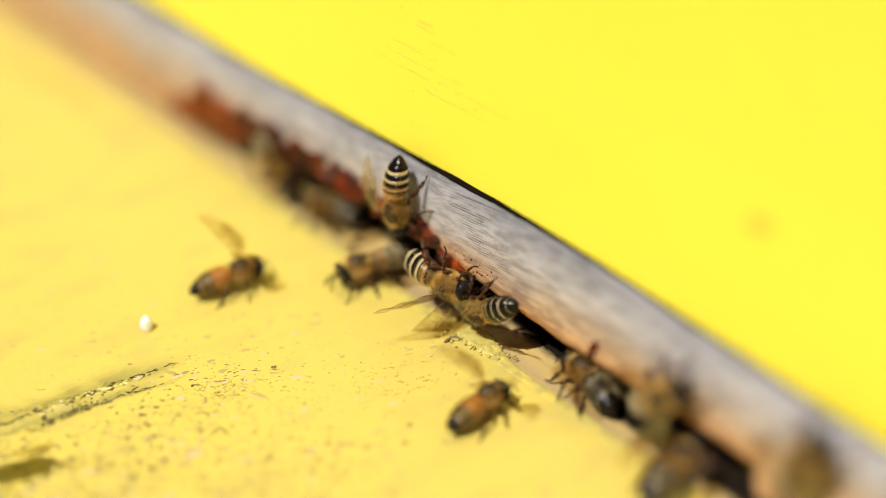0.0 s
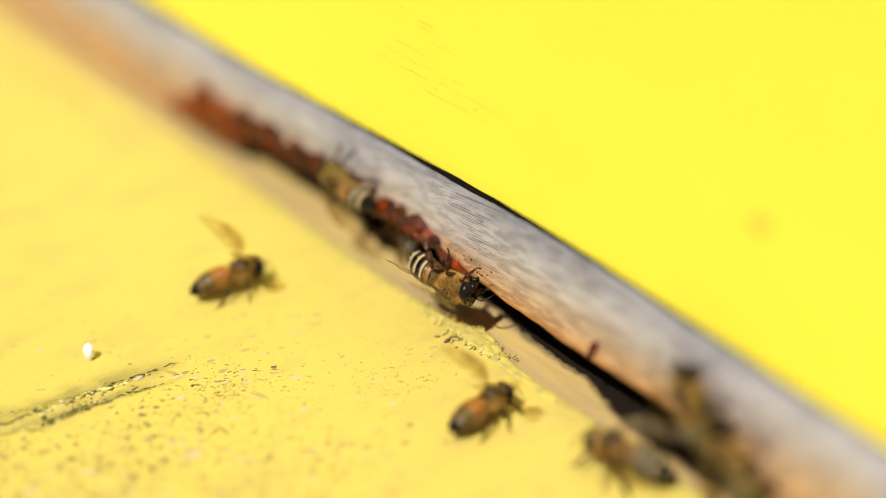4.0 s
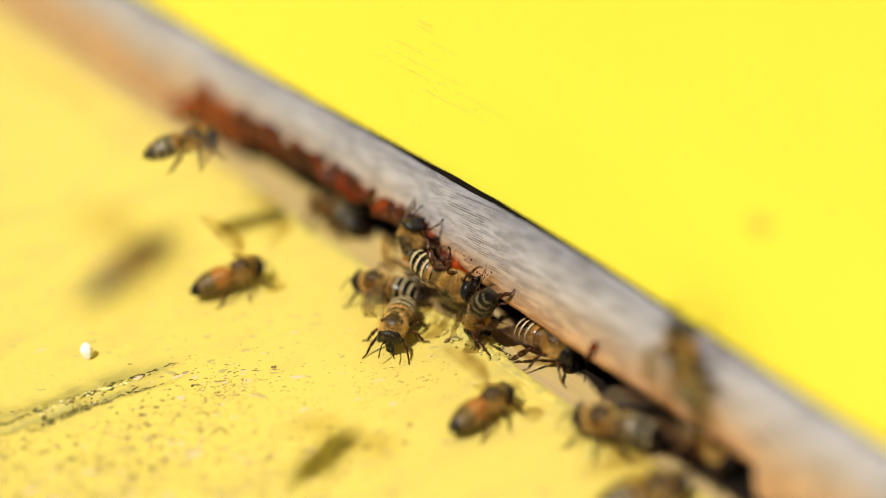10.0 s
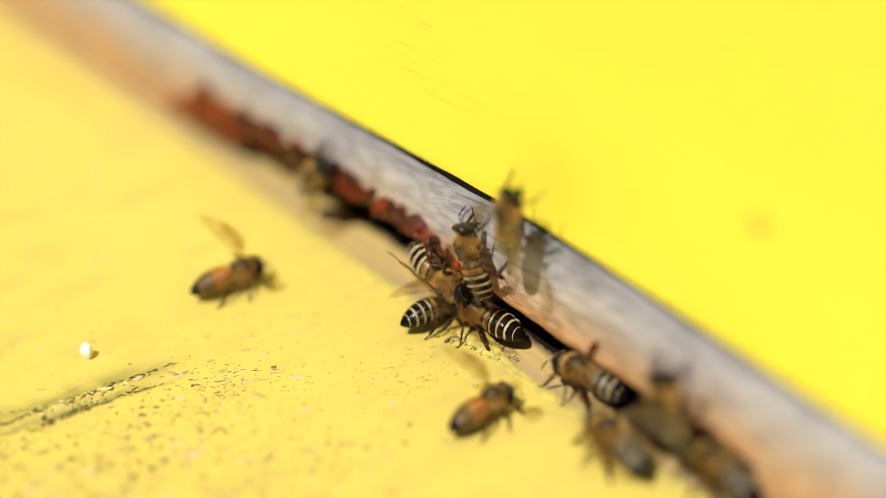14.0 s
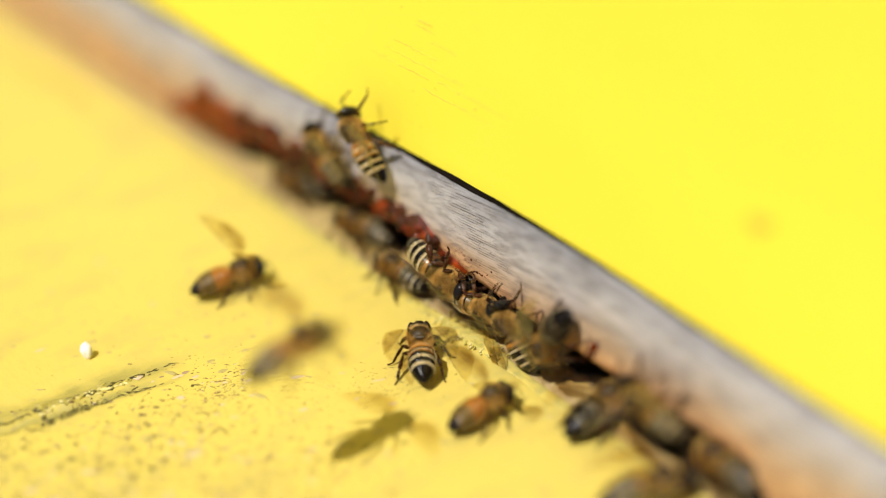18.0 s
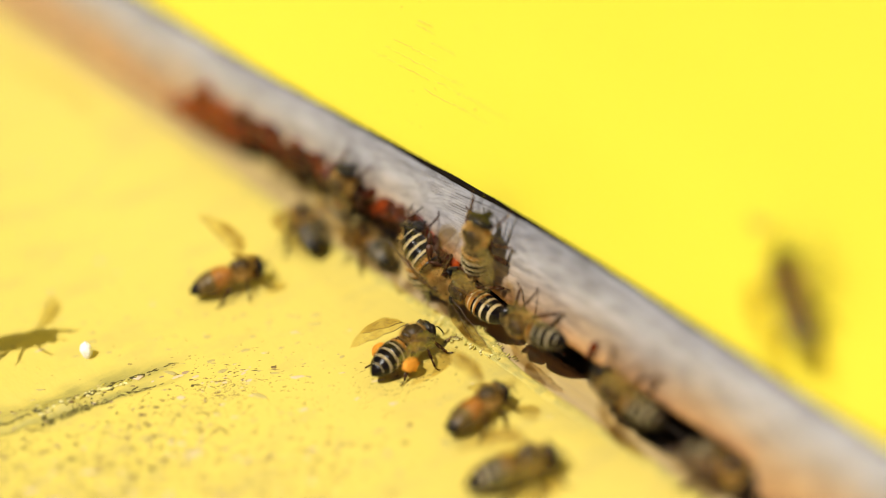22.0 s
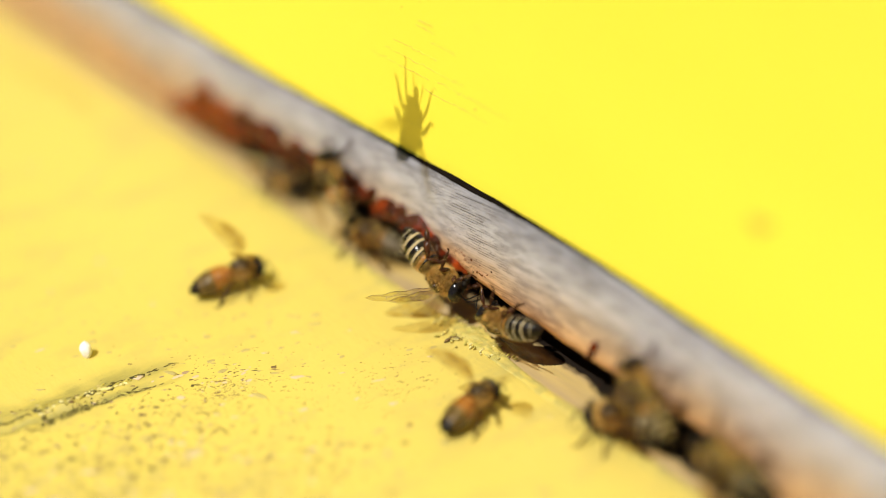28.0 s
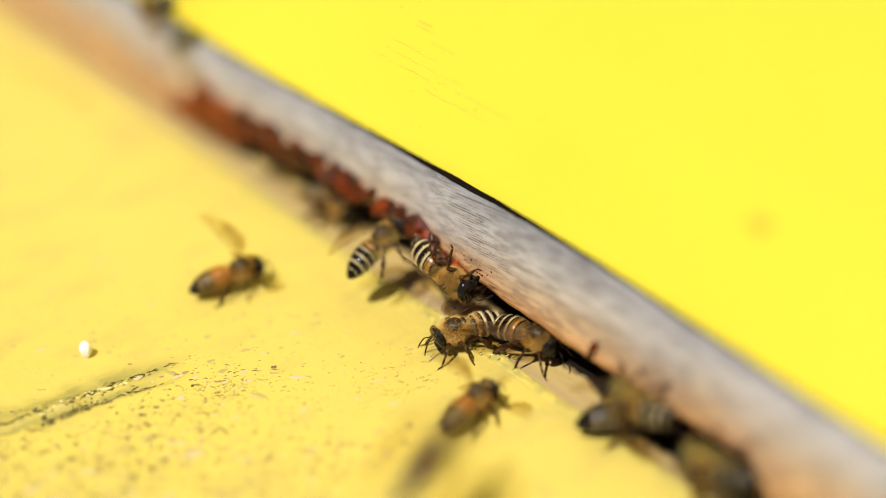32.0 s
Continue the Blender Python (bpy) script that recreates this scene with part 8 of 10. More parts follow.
    walk(bees["Q"], [
        (0, pose(-0.01800, 0.05500, 0.00030, 0.0, -0.0, -90.0)),
        (2.1, pose(-0.01800, 0.05500, 0.00030, 0.0, -0.0, -90.0)),
        (2.5, pose(0.01226, 0.01100, 0.00030, 0.0, -0.0, -90.0)),
        (2.75, pose(0.01226, 0.00699, 0.00015, 0.0, -0.0, -130.3)),
        (3, pose(0.01226, 0.00298, 0.00000, 0.0, -0.0, -170.7)),
        (3.25, pose(0.01226, 0.00699, 0.00015, 0.0, -0.0, 139.7)),
        (3.5, pose(0.01226, 0.01100, 0.00030, 0.0, -0.0, 90.0)),
        (3.633, pose(0.00217, 0.02567, 0.00030, 0.0, -0.0, 30.0)),
        (3.767, pose(-0.00791, 0.04033, 0.00030, 0.0, -0.0, -30.0)),
        (3.9, pose(-0.01800, 0.05500, 0.00030, 0.0, -0.0, -90.0)),
        (7.1, pose(-0.01800, 0.05500, 0.00030, 0.0, -0.0, -90.0)),
        (7.5, pose(0.00950, 0.01100, 0.00030, 0.0, -0.0, -90.0)),
        (7.75, pose(0.00950, 0.00545, 0.00015, 0.0, -0.0, -48.4)),
        (8, pose(0.00950, -0.00009, -0.00000, 0.0, -0.0, -6.8)),
        (8.3, pose(0.00978, -0.00030, -0.00000, 0.0, -0.0, -5.3)),
        (8.72, pose(0.01269, -0.00237, -0.00000, 0.0, -0.0, 1.5)),
        (9, pose(0.01304, -0.00263, -0.00000, 0.0, -0.0, 3.6)),
        (10, pose(0.01128, -0.00047, -0.00000, 0.0, -0.0, 2.4)),
        (10.25, pose(0.01128, 0.00527, 0.00015, 0.0, -0.0, 46.2)),
        (10.5, pose(0.01128, 0.01100, 0.00030, 0.0, -0.0, 90.0)),
        (10.633, pose(0.00152, 0.02567, 0.00030, 0.0, -0.0, 30.0)),
        (10.767, pose(-0.00824, 0.04033, 0.00030, 0.0, -0.0, -30.0)),
        (10.9, pose(-0.01800, 0.05500, 0.00030, 0.0, -0.0, -90.0)),
        (11.1, pose(-0.01800, 0.05500, 0.00030, 0.0, -0.0, -90.0)),
        (11.5, pose(0.01426, 0.01100, 0.00030, 0.0, -0.0, -90.0)),
        (11.75, pose(0.01426, 0.00538, 0.00015, 0.0, -0.0, -35.9)),
        (12, pose(0.01426, -0.00023, -0.00000, 0.0, -0.0, 18.1)),
        (12.3, pose(0.01630, -0.00035, 0.00093, 4.3, -14.3, 29.1)),
        (12.51, pose(0.02673, -0.00095, 0.00570, 3.0, -46.5, 55.3)),
        (12.72, pose(0.03715, -0.00155, 0.01048, -43.1, -69.8, 121.2)),
        (13, pose(0.03970, -0.00170, 0.01164, -90.0, -62.2, 180.0)),
        (13.3, pose(0.03672, -0.00180, 0.01071, -70.1, -52.6, 171.8)),
        (13.72, pose(0.00618, -0.00281, 0.00116, -16.5, -9.6, -177.8)),
        (14, pose(0.00245, -0.00293, -0.00000, 0.0, -0.0, -167.5)),
        (14.9, pose(0.00319, -0.00329, -0.00000, 0.0, -0.0, -163.3)),
        (16.16, pose(0.01069, -0.00691, -0.00000, 0.0, -0.0, -145.1)),
        (17, pose(0.01161, -0.00736, -0.00000, 0.0, -0.0, -139.5)),
        (17.25, pose(0.01161, 0.00182, 0.00015, 0.0, -0.0, 155.2)),
        (17.5, pose(0.01161, 0.01100, 0.00030, 0.0, -0.0, 90.0)),
        (17.633, pose(0.00174, 0.02567, 0.00030, 0.0, -0.0, 30.0)),
        (17.767, pose(-0.00813, 0.04033, 0.00030, 0.0, -0.0, -30.0)),
        (17.9, pose(-0.01800, 0.05500, 0.00030, 0.0, -0.0, -90.0)),
        (18.1, pose(-0.01800, 0.05500, 0.00030, 0.0, -0.0, -90.0)),
        (18.5, pose(0.00032, 0.01100, 0.00030, 0.0, -0.0, -90.0)),
        (18.667, pose(0.00032, 0.00582, 0.00020, 0.0, -0.0, -149.8)),
        (18.833, pose(0.00032, 0.00063, 0.00010, 0.0, -0.0, 150.3)),
        (19, pose(0.00032, -0.00455, -0.00000, 0.0, -0.0, 90.5)),
        (19.3, pose(0.00385, -0.00432, 0.00033, -12.1, -8.7, 102.5)),
        (19.51, pose(0.02190, -0.00315, 0.00202, -43.9, -16.5, 134.2)),
        (19.72, pose(0.03995, -0.00198, 0.00372, -75.0, -6.5, 165.1)),
        (20, pose(0.04435, -0.00170, 0.00413, -90.0, 6.4, 180.0)),
        (20.25, pose(0.04118, 0.00465, 0.00222, -46.5, -16.4, 136.5)),
        (20.5, pose(0.03800, 0.01100, 0.00030, 0.0, -0.0, 90.0)),
        (20.633, pose(0.01933, 0.02567, 0.00030, 0.0, -0.0, 30.0)),
        (20.767, pose(0.00067, 0.04033, 0.00030, 0.0, -0.0, -30.0)),
        (20.9, pose(-0.01800, 0.05500, 0.00030, 0.0, -0.0, -90.0)),
        (30.1, pose(-0.01800, 0.05500, 0.00030, 0.0, -0.0, -90.0)),
        (30.5, pose(0.01381, 0.01100, 0.00030, 0.0, -0.0, -90.0)),
        (30.75, pose(0.01381, 0.00503, 0.00015, 0.0, -0.0, -45.2)),
        (31, pose(0.01381, -0.00094, -0.00000, 0.0, -0.0, -0.5)),
        (31.3, pose(0.01340, -0.00099, -0.00000, 0.0, -0.0, 1.3)),
        (31.72, pose(0.00920, -0.00156, -0.00000, 0.0, -0.0, 8.9)),
        (32, pose(0.00869, -0.00163, -0.00000, 0.0, -0.0, 11.2))])
    beat(bees["Q"], [])
    step(bees["Q"], [(2.5, 3.5), (7.5, 8), (8.3, 10.5), (11.5, 14), (14.9, 16.16), (17, 17.5), (18.5, 19.3), (19.72, 20.5), (30.5, 31), (31.3, 32)])
    walk(bees["R"], [
        (0, pose(-0.012, 0.06, 0.0003, -0.0, -0.0, -90.0)),
        (5.1, pose(-0.012, 0.06, 0.0003, -0.0, -0.0, -90.0)),
        (5.5, pose(-0.0039, 0.011, 0.0003, -0.0, -0.0, -90.0)),
        (5.667, pose(-0.0039, 0.00198, 0.0002, -0.0, -0.0, -144.9)),
        (5.833, pose(-0.0039, -0.00704, 0.0001, 0.0, -0.0, 160.2)),
        (6, pose(-0.0039, -0.01606, -0, 0.0, -0.0, 105.2)),
        (6.5, pose(-0.0039, 0.011, 0.0003, 0.0, -0.0, 90.0)),
        (6.633, pose(-0.0066, 0.02733, 0.0003, 0.0, -0.0, 30.0)),
        (6.767, pose(-0.0093, 0.04367, 0.0003, 0.0, 0.0, -30.0)),
        (6.9, pose(-0.012, 0.06, 0.0003, -0.0, -0.0, -90.0)),
        (7.1, pose(-0.012, 0.06, 0.0003, -0.0, -0.0, -90.0)),
        (7.5, pose(0.00507, 0.011, 0.0003, -0.0, -0.0, -90.0)),
        (7.75, pose(0.00507, 0.0048, 0.00015, -0.0, -0.0, -48.1)),
        (8, pose(0.00507, -0.0014, -0, -0.0, -0.0, -6.2)),
        (8.3, pose(0.00446, -0.00185, -0, 0.0, 0.0, -28.6)),
        (8.51, pose(0.00136, -0.00416, -0, 0.0, 0.0, -77.2)),
        (8.72, pose(-0.00174, -0.00647, -0, 0.0, 0.0, -125.7)),
        (9, pose(-0.0025, -0.00704, -0, 0.0, 0.0, -155.6)),
        (9.5, pose(-0.00471, -0.00874, -0, 0.0, -0.0, -114.8)),
        (9.667, pose(-0.00471, -0.00216, 0.0001, 0.0, 0.0, -166.6)),
        (9.833, pose(-0.00471, 0.00442, 0.0002, -0.0, -0.0, 141.7)),
        (10, pose(-0.00471, 0.011, 0.0003, 0.0, -0.0, 90.0)),
        (10.083, pose(-0.00714, 0.02733, 0.0003, 0.0, -0.0, 30.0)),
        (10.167, pose(-0.00957, 0.04367, 0.0003, 0.0, 0.0, -30.0)),
        (10.25, pose(-0.012, 0.06, 0.0003, -0.0, -0.0, -90.0)),
        (10.5, pose(0.00329, 0.011, 0.0003, -0.0, -0.0, -90.0)),
        (10.75, pose(0.00329, 0.00465, 0.00492, -41.6, 25.0, -131.6)),
        (11, pose(0.00329, -0.0017, 0.00955, -90.0, 12.1, 180.0)),
        (11.25, pose(0.00329, 0.00465, 0.00492, -47.7, -13.6, 137.7)),
        (11.5, pose(0.00329, 0.011, 0.0003, 0.0, -0.0, 90.0)),
        (11.633, pose(-0.0018, 0.02733, 0.0003, 0.0, -0.0, 30.0)),
        (11.767, pose(-0.0069, 0.04367, 0.0003, 0.0, 0.0, -30.0)),
        (11.9, pose(-0.012, 0.06, 0.0003, -0.0, -0.0, -90.0)),
        (14.3, pose(-0.012, 0.06, 0.0003, -0.0, -0.0, -90.0)),
        (14.7, pose(-0.02038, 0.011, 0.0003, -0.0, -0.0, -90.0)),
        (14.867, pose(-0.02038, 0.00419, 0.0002, -0.0, -0.0, -145.2)),
        (15.033, pose(-0.02038, -0.00262, 0.0001, 0.0, -0.0, 159.7)),
        (15.2, pose(-0.02038, -0.00943, -0, 0.0, -0.0, 104.5)),
        (15.41, pose(-0.02024, -0.00912, -0, 0.0, -0.0, 100.1)),
        (15.704, pose(-0.01889, -0.00592, -0, 0.0, -0.0, 80.6)),
        (15.9, pose(-0.01873, -0.00553, -0, 0.0, -0.0, 74.6)),
        (16.4, pose(-0.01873, 0.011, 0.0003, 0.0, -0.0, 90.0)),
        (16.533, pose(-0.01648, 0.02733, 0.0003, 0.0, -0.0, 30.0)),
        (16.667, pose(-0.01424, 0.04367, 0.0003, 0.0, 0.0, -30.0)),
        (16.8, pose(-0.012, 0.06, 0.0003, -0.0, -0.0, -90.0)),
        (32, pose(-0.012, 0.06, 0.0003, -0.0, -0.0, -90.0))])
    beat(bees["R"], [])
    step(bees["R"], [(5.5, 6.5), (7.5, 10), (10.5, 11.5), (14.7, 16.4)])
    walk(bees["S"], [
        (0, pose(-0.00600, 0.06500, 0.00030, 0.0, -0.0, -90.0)),
        (5.1, pose(-0.00600, 0.06500, 0.00030, 0.0, -0.0, -90.0)),
        (5.5, pose(-0.02039, 0.01100, 0.00030, 0.0, -0.0, -90.0)),
        (5.75, pose(-0.02129, 0.00103, 0.00015, 0.0, -0.0, -158.6)),
        (5.875, pose(-0.02174, -0.00396, 0.00007, 0.0, -0.0, 163.2)),
        (6, pose(-0.02219, -0.00896, 0.00000, 0.0, -0.0, 124.9)),
        (7, pose(-0.02014, -0.01078, -0.00000, 0.0, -0.0, 142.2)),
        (7.3, pose(-0.01979, -0.01048, -0.00000, 0.0, -0.0, 134.9)),
        (7.72, pose(-0.01625, -0.00743, -0.00000, 0.0, -0.0, 103.1)),
        (8, pose(-0.01582, -0.00706, -0.00000, 0.0, -0.0, 93.3)),
        (9, pose(-0.01250, -0.00759, -0.00000, 0.0, -0.0, 87.7)),
        (9.5, pose(-0.01241, -0.00777, -0.00000, 0.0, -0.0, 148.4)),
        (10, pose(-0.01232, -0.00794, -0.00000, 0.0, -0.0, -150.9)),
        (10.25, pose(-0.01232, 0.00153, 0.00015, 0.0, -0.0, 149.5)),
        (10.5, pose(-0.01232, 0.01100, 0.00030, 0.0, -0.0, 90.0)),
        (10.633, pose(-0.01021, 0.02900, 0.00030, 0.0, -0.0, 30.0)),
        (10.767, pose(-0.00811, 0.04700, 0.00030, 0.0, -0.0, -30.0)),
        (10.9, pose(-0.00600, 0.06500, 0.00030, 0.0, -0.0, -90.0)),
        (11.1, pose(-0.00600, 0.06500, 0.00030, 0.0, -0.0, -90.0)),
        (11.5, pose(-0.01903, 0.01100, 0.00030, 0.0, -0.0, -90.0)),
        (11.75, pose(-0.01903, 0.00340, 0.00015, 0.0, -0.0, -130.4)),
        (12, pose(-0.01903, -0.00420, -0.00000, 0.0, -0.0, -170.8)),
        (12.3, pose(-0.01820, -0.00453, -0.00000, 0.0, -0.0, 177.2)),
        (12.72, pose(-0.00971, -0.00796, -0.00000, 0.0, -0.0, 125.5)),
        (13, pose(-0.00867, -0.00838, -0.00000, 0.0, -0.0, 109.6)),
        (14, pose(-0.00395, -0.00570, 0.00000, 0.0, -0.0, 83.8)),
        (14.5, pose(-0.00489, 0.01100, 0.00030, 0.0, -0.0, 90.0)),
        (14.633, pose(-0.00526, 0.02900, 0.00030, 0.0, -0.0, 30.0)),
        (14.767, pose(-0.00563, 0.04700, 0.00030, 0.0, -0.0, -30.0)),
        (14.9, pose(-0.00600, 0.06500, 0.00030, 0.0, -0.0, -90.0)),
        (17.1, pose(-0.00600, 0.06500, 0.00030, 0.0, -0.0, -90.0)),
        (17.5, pose(-0.01420, 0.01100, 0.00030, 0.0, -0.0, -90.0)),
        (17.75, pose(-0.01420, 0.00341, 0.00015, 0.0, -0.0, -133.8)),
        (18, pose(-0.01420, -0.00418, -0.00000, 0.0, -0.0, -177.6)),
        (18.25, pose(-0.01420, 0.00341, 0.00015, 0.0, -0.0, 136.2)),
        (18.5, pose(-0.01420, 0.01100, 0.00030, 0.0, -0.0, 90.0)),
        (18.633, pose(-0.01147, 0.02900, 0.00030, 0.0, -0.0, 30.0)),
        (18.767, pose(-0.00873, 0.04700, 0.00030, 0.0, -0.0, -30.0)),
        (18.9, pose(-0.00600, 0.06500, 0.00030, 0.0, -0.0, -90.0)),
        (19.1, pose(-0.00600, 0.06500, 0.00030, 0.0, -0.0, -90.0)),
        (19.5, pose(-0.00925, 0.01100, 0.00030, 0.0, -0.0, -90.0)),
        (19.75, pose(-0.00925, 0.00300, 0.00015, 0.0, -0.0, -134.4)),
        (20, pose(-0.00925, -0.00499, -0.00000, 0.0, -0.0, -178.7)),
        (20.25, pose(-0.00925, 0.00300, 0.00015, 0.0, -0.0, 135.6)),
        (20.5, pose(-0.00925, 0.01100, 0.00030, 0.0, -0.0, 90.0)),
        (20.633, pose(-0.00817, 0.02900, 0.00030, 0.0, -0.0, 30.0)),
        (20.767, pose(-0.00708, 0.04700, 0.00030, 0.0, -0.0, -30.0)),
        (20.9, pose(-0.00600, 0.06500, 0.00030, 0.0, -0.0, -90.0)),
        (21.1, pose(-0.00600, 0.06500, 0.00030, 0.0, -0.0, -90.0)),
        (21.5, pose(-0.02266, 0.01100, 0.00030, 0.0, -0.0, -90.0)),
        (21.75, pose(-0.02266, 0.00395, 0.00015, 0.0, -0.0, -138.9)),
        (22, pose(-0.02266, -0.00310, -0.00000, 0.0, -0.0, 172.1)),
        (23, pose(-0.02377, 0.00010, -0.00000, 0.0, -0.0, -171.8)),
        (23.25, pose(-0.02377, 0.00555, 0.00015, 0.0, -0.0, 139.1)),
        (23.5, pose(-0.02377, 0.01100, 0.00030, 0.0, -0.0, 90.0)),
        (23.633, pose(-0.01785, 0.02900, 0.00030, 0.0, -0.0, 30.0)),
        (23.767, pose(-0.01192, 0.04700, 0.00030, 0.0, -0.0, -30.0)),
        (23.9, pose(-0.00600, 0.06500, 0.00030, 0.0, -0.0, -90.0)),
        (32, pose(-0.00600, 0.06500, 0.00030, 0.0, -0.0, -90.0))])
    beat(bees["S"], [])
    step(bees["S"], [(5.5, 6), (7, 10.5), (11.5, 14.5), (17.5, 18.5), (19.5, 20.5), (21.5, 23.5)])
    walk(bees["T"], [
        (0, pose(-0.12000, -0.13500, 0.00040, 0.0, -0.0, 16.7)),
        (4.2, pose(-0.12000, -0.13500, 0.00040, 0.0, -0.0, 16.7)),
        (4.45, pose(-0.02727, -0.06720, 0.02335, 26.0, -40.1, 33.8)),
        (4.7, pose(0.06546, 0.00061, 0.04630, 90.0, -81.6, 0.0)),
        (5.2, pose(0.04080, -0.00040, 0.02461, 90.0, -81.6, 0.0)),
        (6, pose(0.04080, -0.00040, 0.02461, 90.0, -81.6, 0.0)),
        (6.3, pose(0.03650, -0.00300, 0.02809, -90.0, -41.0, 180.0)),
        (6.6, pose(0.03512, -0.00500, 0.03181, 90.0, -89.4, 0.0)),
        (7, pose(0.03704, -0.00500, 0.03292, -90.0, -85.4, 180.0)),
        (7.4, pose(0.03830, -0.00400, 0.03344, 90.0, -81.5, 0.0)),
        (7.7, pose(0.04452, -0.00330, 0.07092, 90.0, -81.5, 0.0)),
        (7.9, pose(-0.03774, -0.06915, 0.03566, 26.1, -40.1, 33.7)),
        (8.1, pose(-0.12000, -0.13500, 0.00040, 0.0, -0.0, 16.7)),
        (20, pose(-0.12000, -0.13500, 0.00040, 0.0, -0.0, 16.7)),
        (20.2, pose(-0.02398, -0.06636, 0.01002, 28.4, -38.4, 31.4)),
        (20.4, pose(0.07204, 0.00227, 0.01964, 90.0, -76.6, 0.0)),
        (20.75, pose(0.05259, -0.00200, 0.01539, 90.0, -76.6, 0.0)),
        (21, pose(0.05356, -0.00200, 0.01821, 90.0, -83.9, 0.0)),
        (21.3, pose(0.05610, -0.00150, 0.02375, 90.0, -83.5, 0.0)),
        (21.6, pose(0.05508, -0.00040, 0.02566, -90.0, -85.9, 180.0)),
        (22, pose(0.05199, -0.00040, 0.02938, -90.0, -67.9, 180.0)),
        (22.3, pose(0.04902, -0.00040, 0.03644, -90.0, -80.1, 180.0)),
        (22.6, pose(0.05002, -0.00600, 0.04184, 90.0, -61.1, 0.0)),
        (22.85, pose(0.04323, -0.00524, 0.07099, 90.0, -61.1, 0.0)),
        (22.95, pose(-0.03838, -0.07012, 0.03570, 34.4, -32.2, 24.8)),
        (23.05, pose(-0.12000, -0.13500, 0.00040, 0.0, -0.0, 16.7)),
        (23.387, pose(-0.08200, -0.06200, 0.03500, 0.0, -0.0, 62.5)),
        (23.68, pose(-0.04400, 0.01100, 0.00030, 0.0, -0.0, 90.0)),
        (23.77, pose(-0.02933, 0.01900, 0.00030, 0.0, -0.0, 30.0)),
        (23.86, pose(-0.01467, 0.02700, 0.00030, 0.0, -0.0, -30.0)),
        (23.95, pose(0.00000, 0.03500, 0.00030, 0.0, -0.0, -90.0)),
        (24.1, pose(0.00000, 0.03500, 0.00030, 0.0, -0.0, -90.0)),
        (24.5, pose(0.03593, 0.01100, 0.00030, 0.0, -0.0, -90.0)),
        (24.75, pose(0.03593, 0.00465, 0.00809, 52.3, -2.1, -37.7)),
        (25, pose(0.03593, -0.00170, 0.01587, 90.0, -42.0, 0.0)),
        (25.25, pose(0.03593, 0.00465, 0.00809, 29.9, -36.6, 60.1)),
        (25.5, pose(0.03593, 0.01100, 0.00030, 0.0, -0.0, 90.0)),
        (25.633, pose(0.02395, 0.01900, 0.00030, 0.0, -0.0, 30.0)),
        (25.767, pose(0.01198, 0.02700, 0.00030, 0.0, -0.0, -30.0)),
        (25.9, pose(0.00000, 0.03500, 0.00030, 0.0, -0.0, -90.0)),
        (29.6, pose(0.00000, 0.03500, 0.00030, 0.0, -0.0, -90.0)),
        (30, pose(-0.00167, 0.01100, 0.00030, 0.0, -0.0, -90.0)),
        (30.167, pose(-0.00167, 0.00608, 0.00938, -38.9, -10.9, -128.9)),
        (30.333, pose(-0.00167, 0.00117, 0.01845, -67.9, -41.9, -157.9)),
        (30.5, pose(-0.00167, -0.00375, 0.02753, -90.0, -81.3, 180.0)),
        (30.75, pose(-0.00167, 0.00363, 0.01391, -6.1, -44.7, 96.1)),
        (31, pose(-0.00167, 0.01100, 0.00030, 0.0, -0.0, 90.0)),
        (31.083, pose(-0.00111, 0.01900, 0.00030, 0.0, -0.0, 30.0)),
        (31.167, pose(-0.00056, 0.02700, 0.00030, 0.0, -0.0, -30.0)),
        (31.25, pose(0.00000, 0.03500, 0.00030, 0.0, -0.0, -90.0)),
        (31.5, pose(-0.06400, 0.01100, 0.00030, 0.0, -0.0, -90.0)),
        (31.75, pose(-0.06866, 0.00400, 0.01159, -37.8, 29.7, -127.8)),
        (32, pose(-0.07331, -0.00300, 0.02288, -90.0, 23.4, 180.0))])
    beat(bees["T"], [(4.2, 5.1), (6.05, 8.1), (20.0, 20.7), (22.35, 23.68)])
    step(bees["T"], [(20.75, 22.3), (24.5, 25.5), (30, 31), (31.5, 32)])
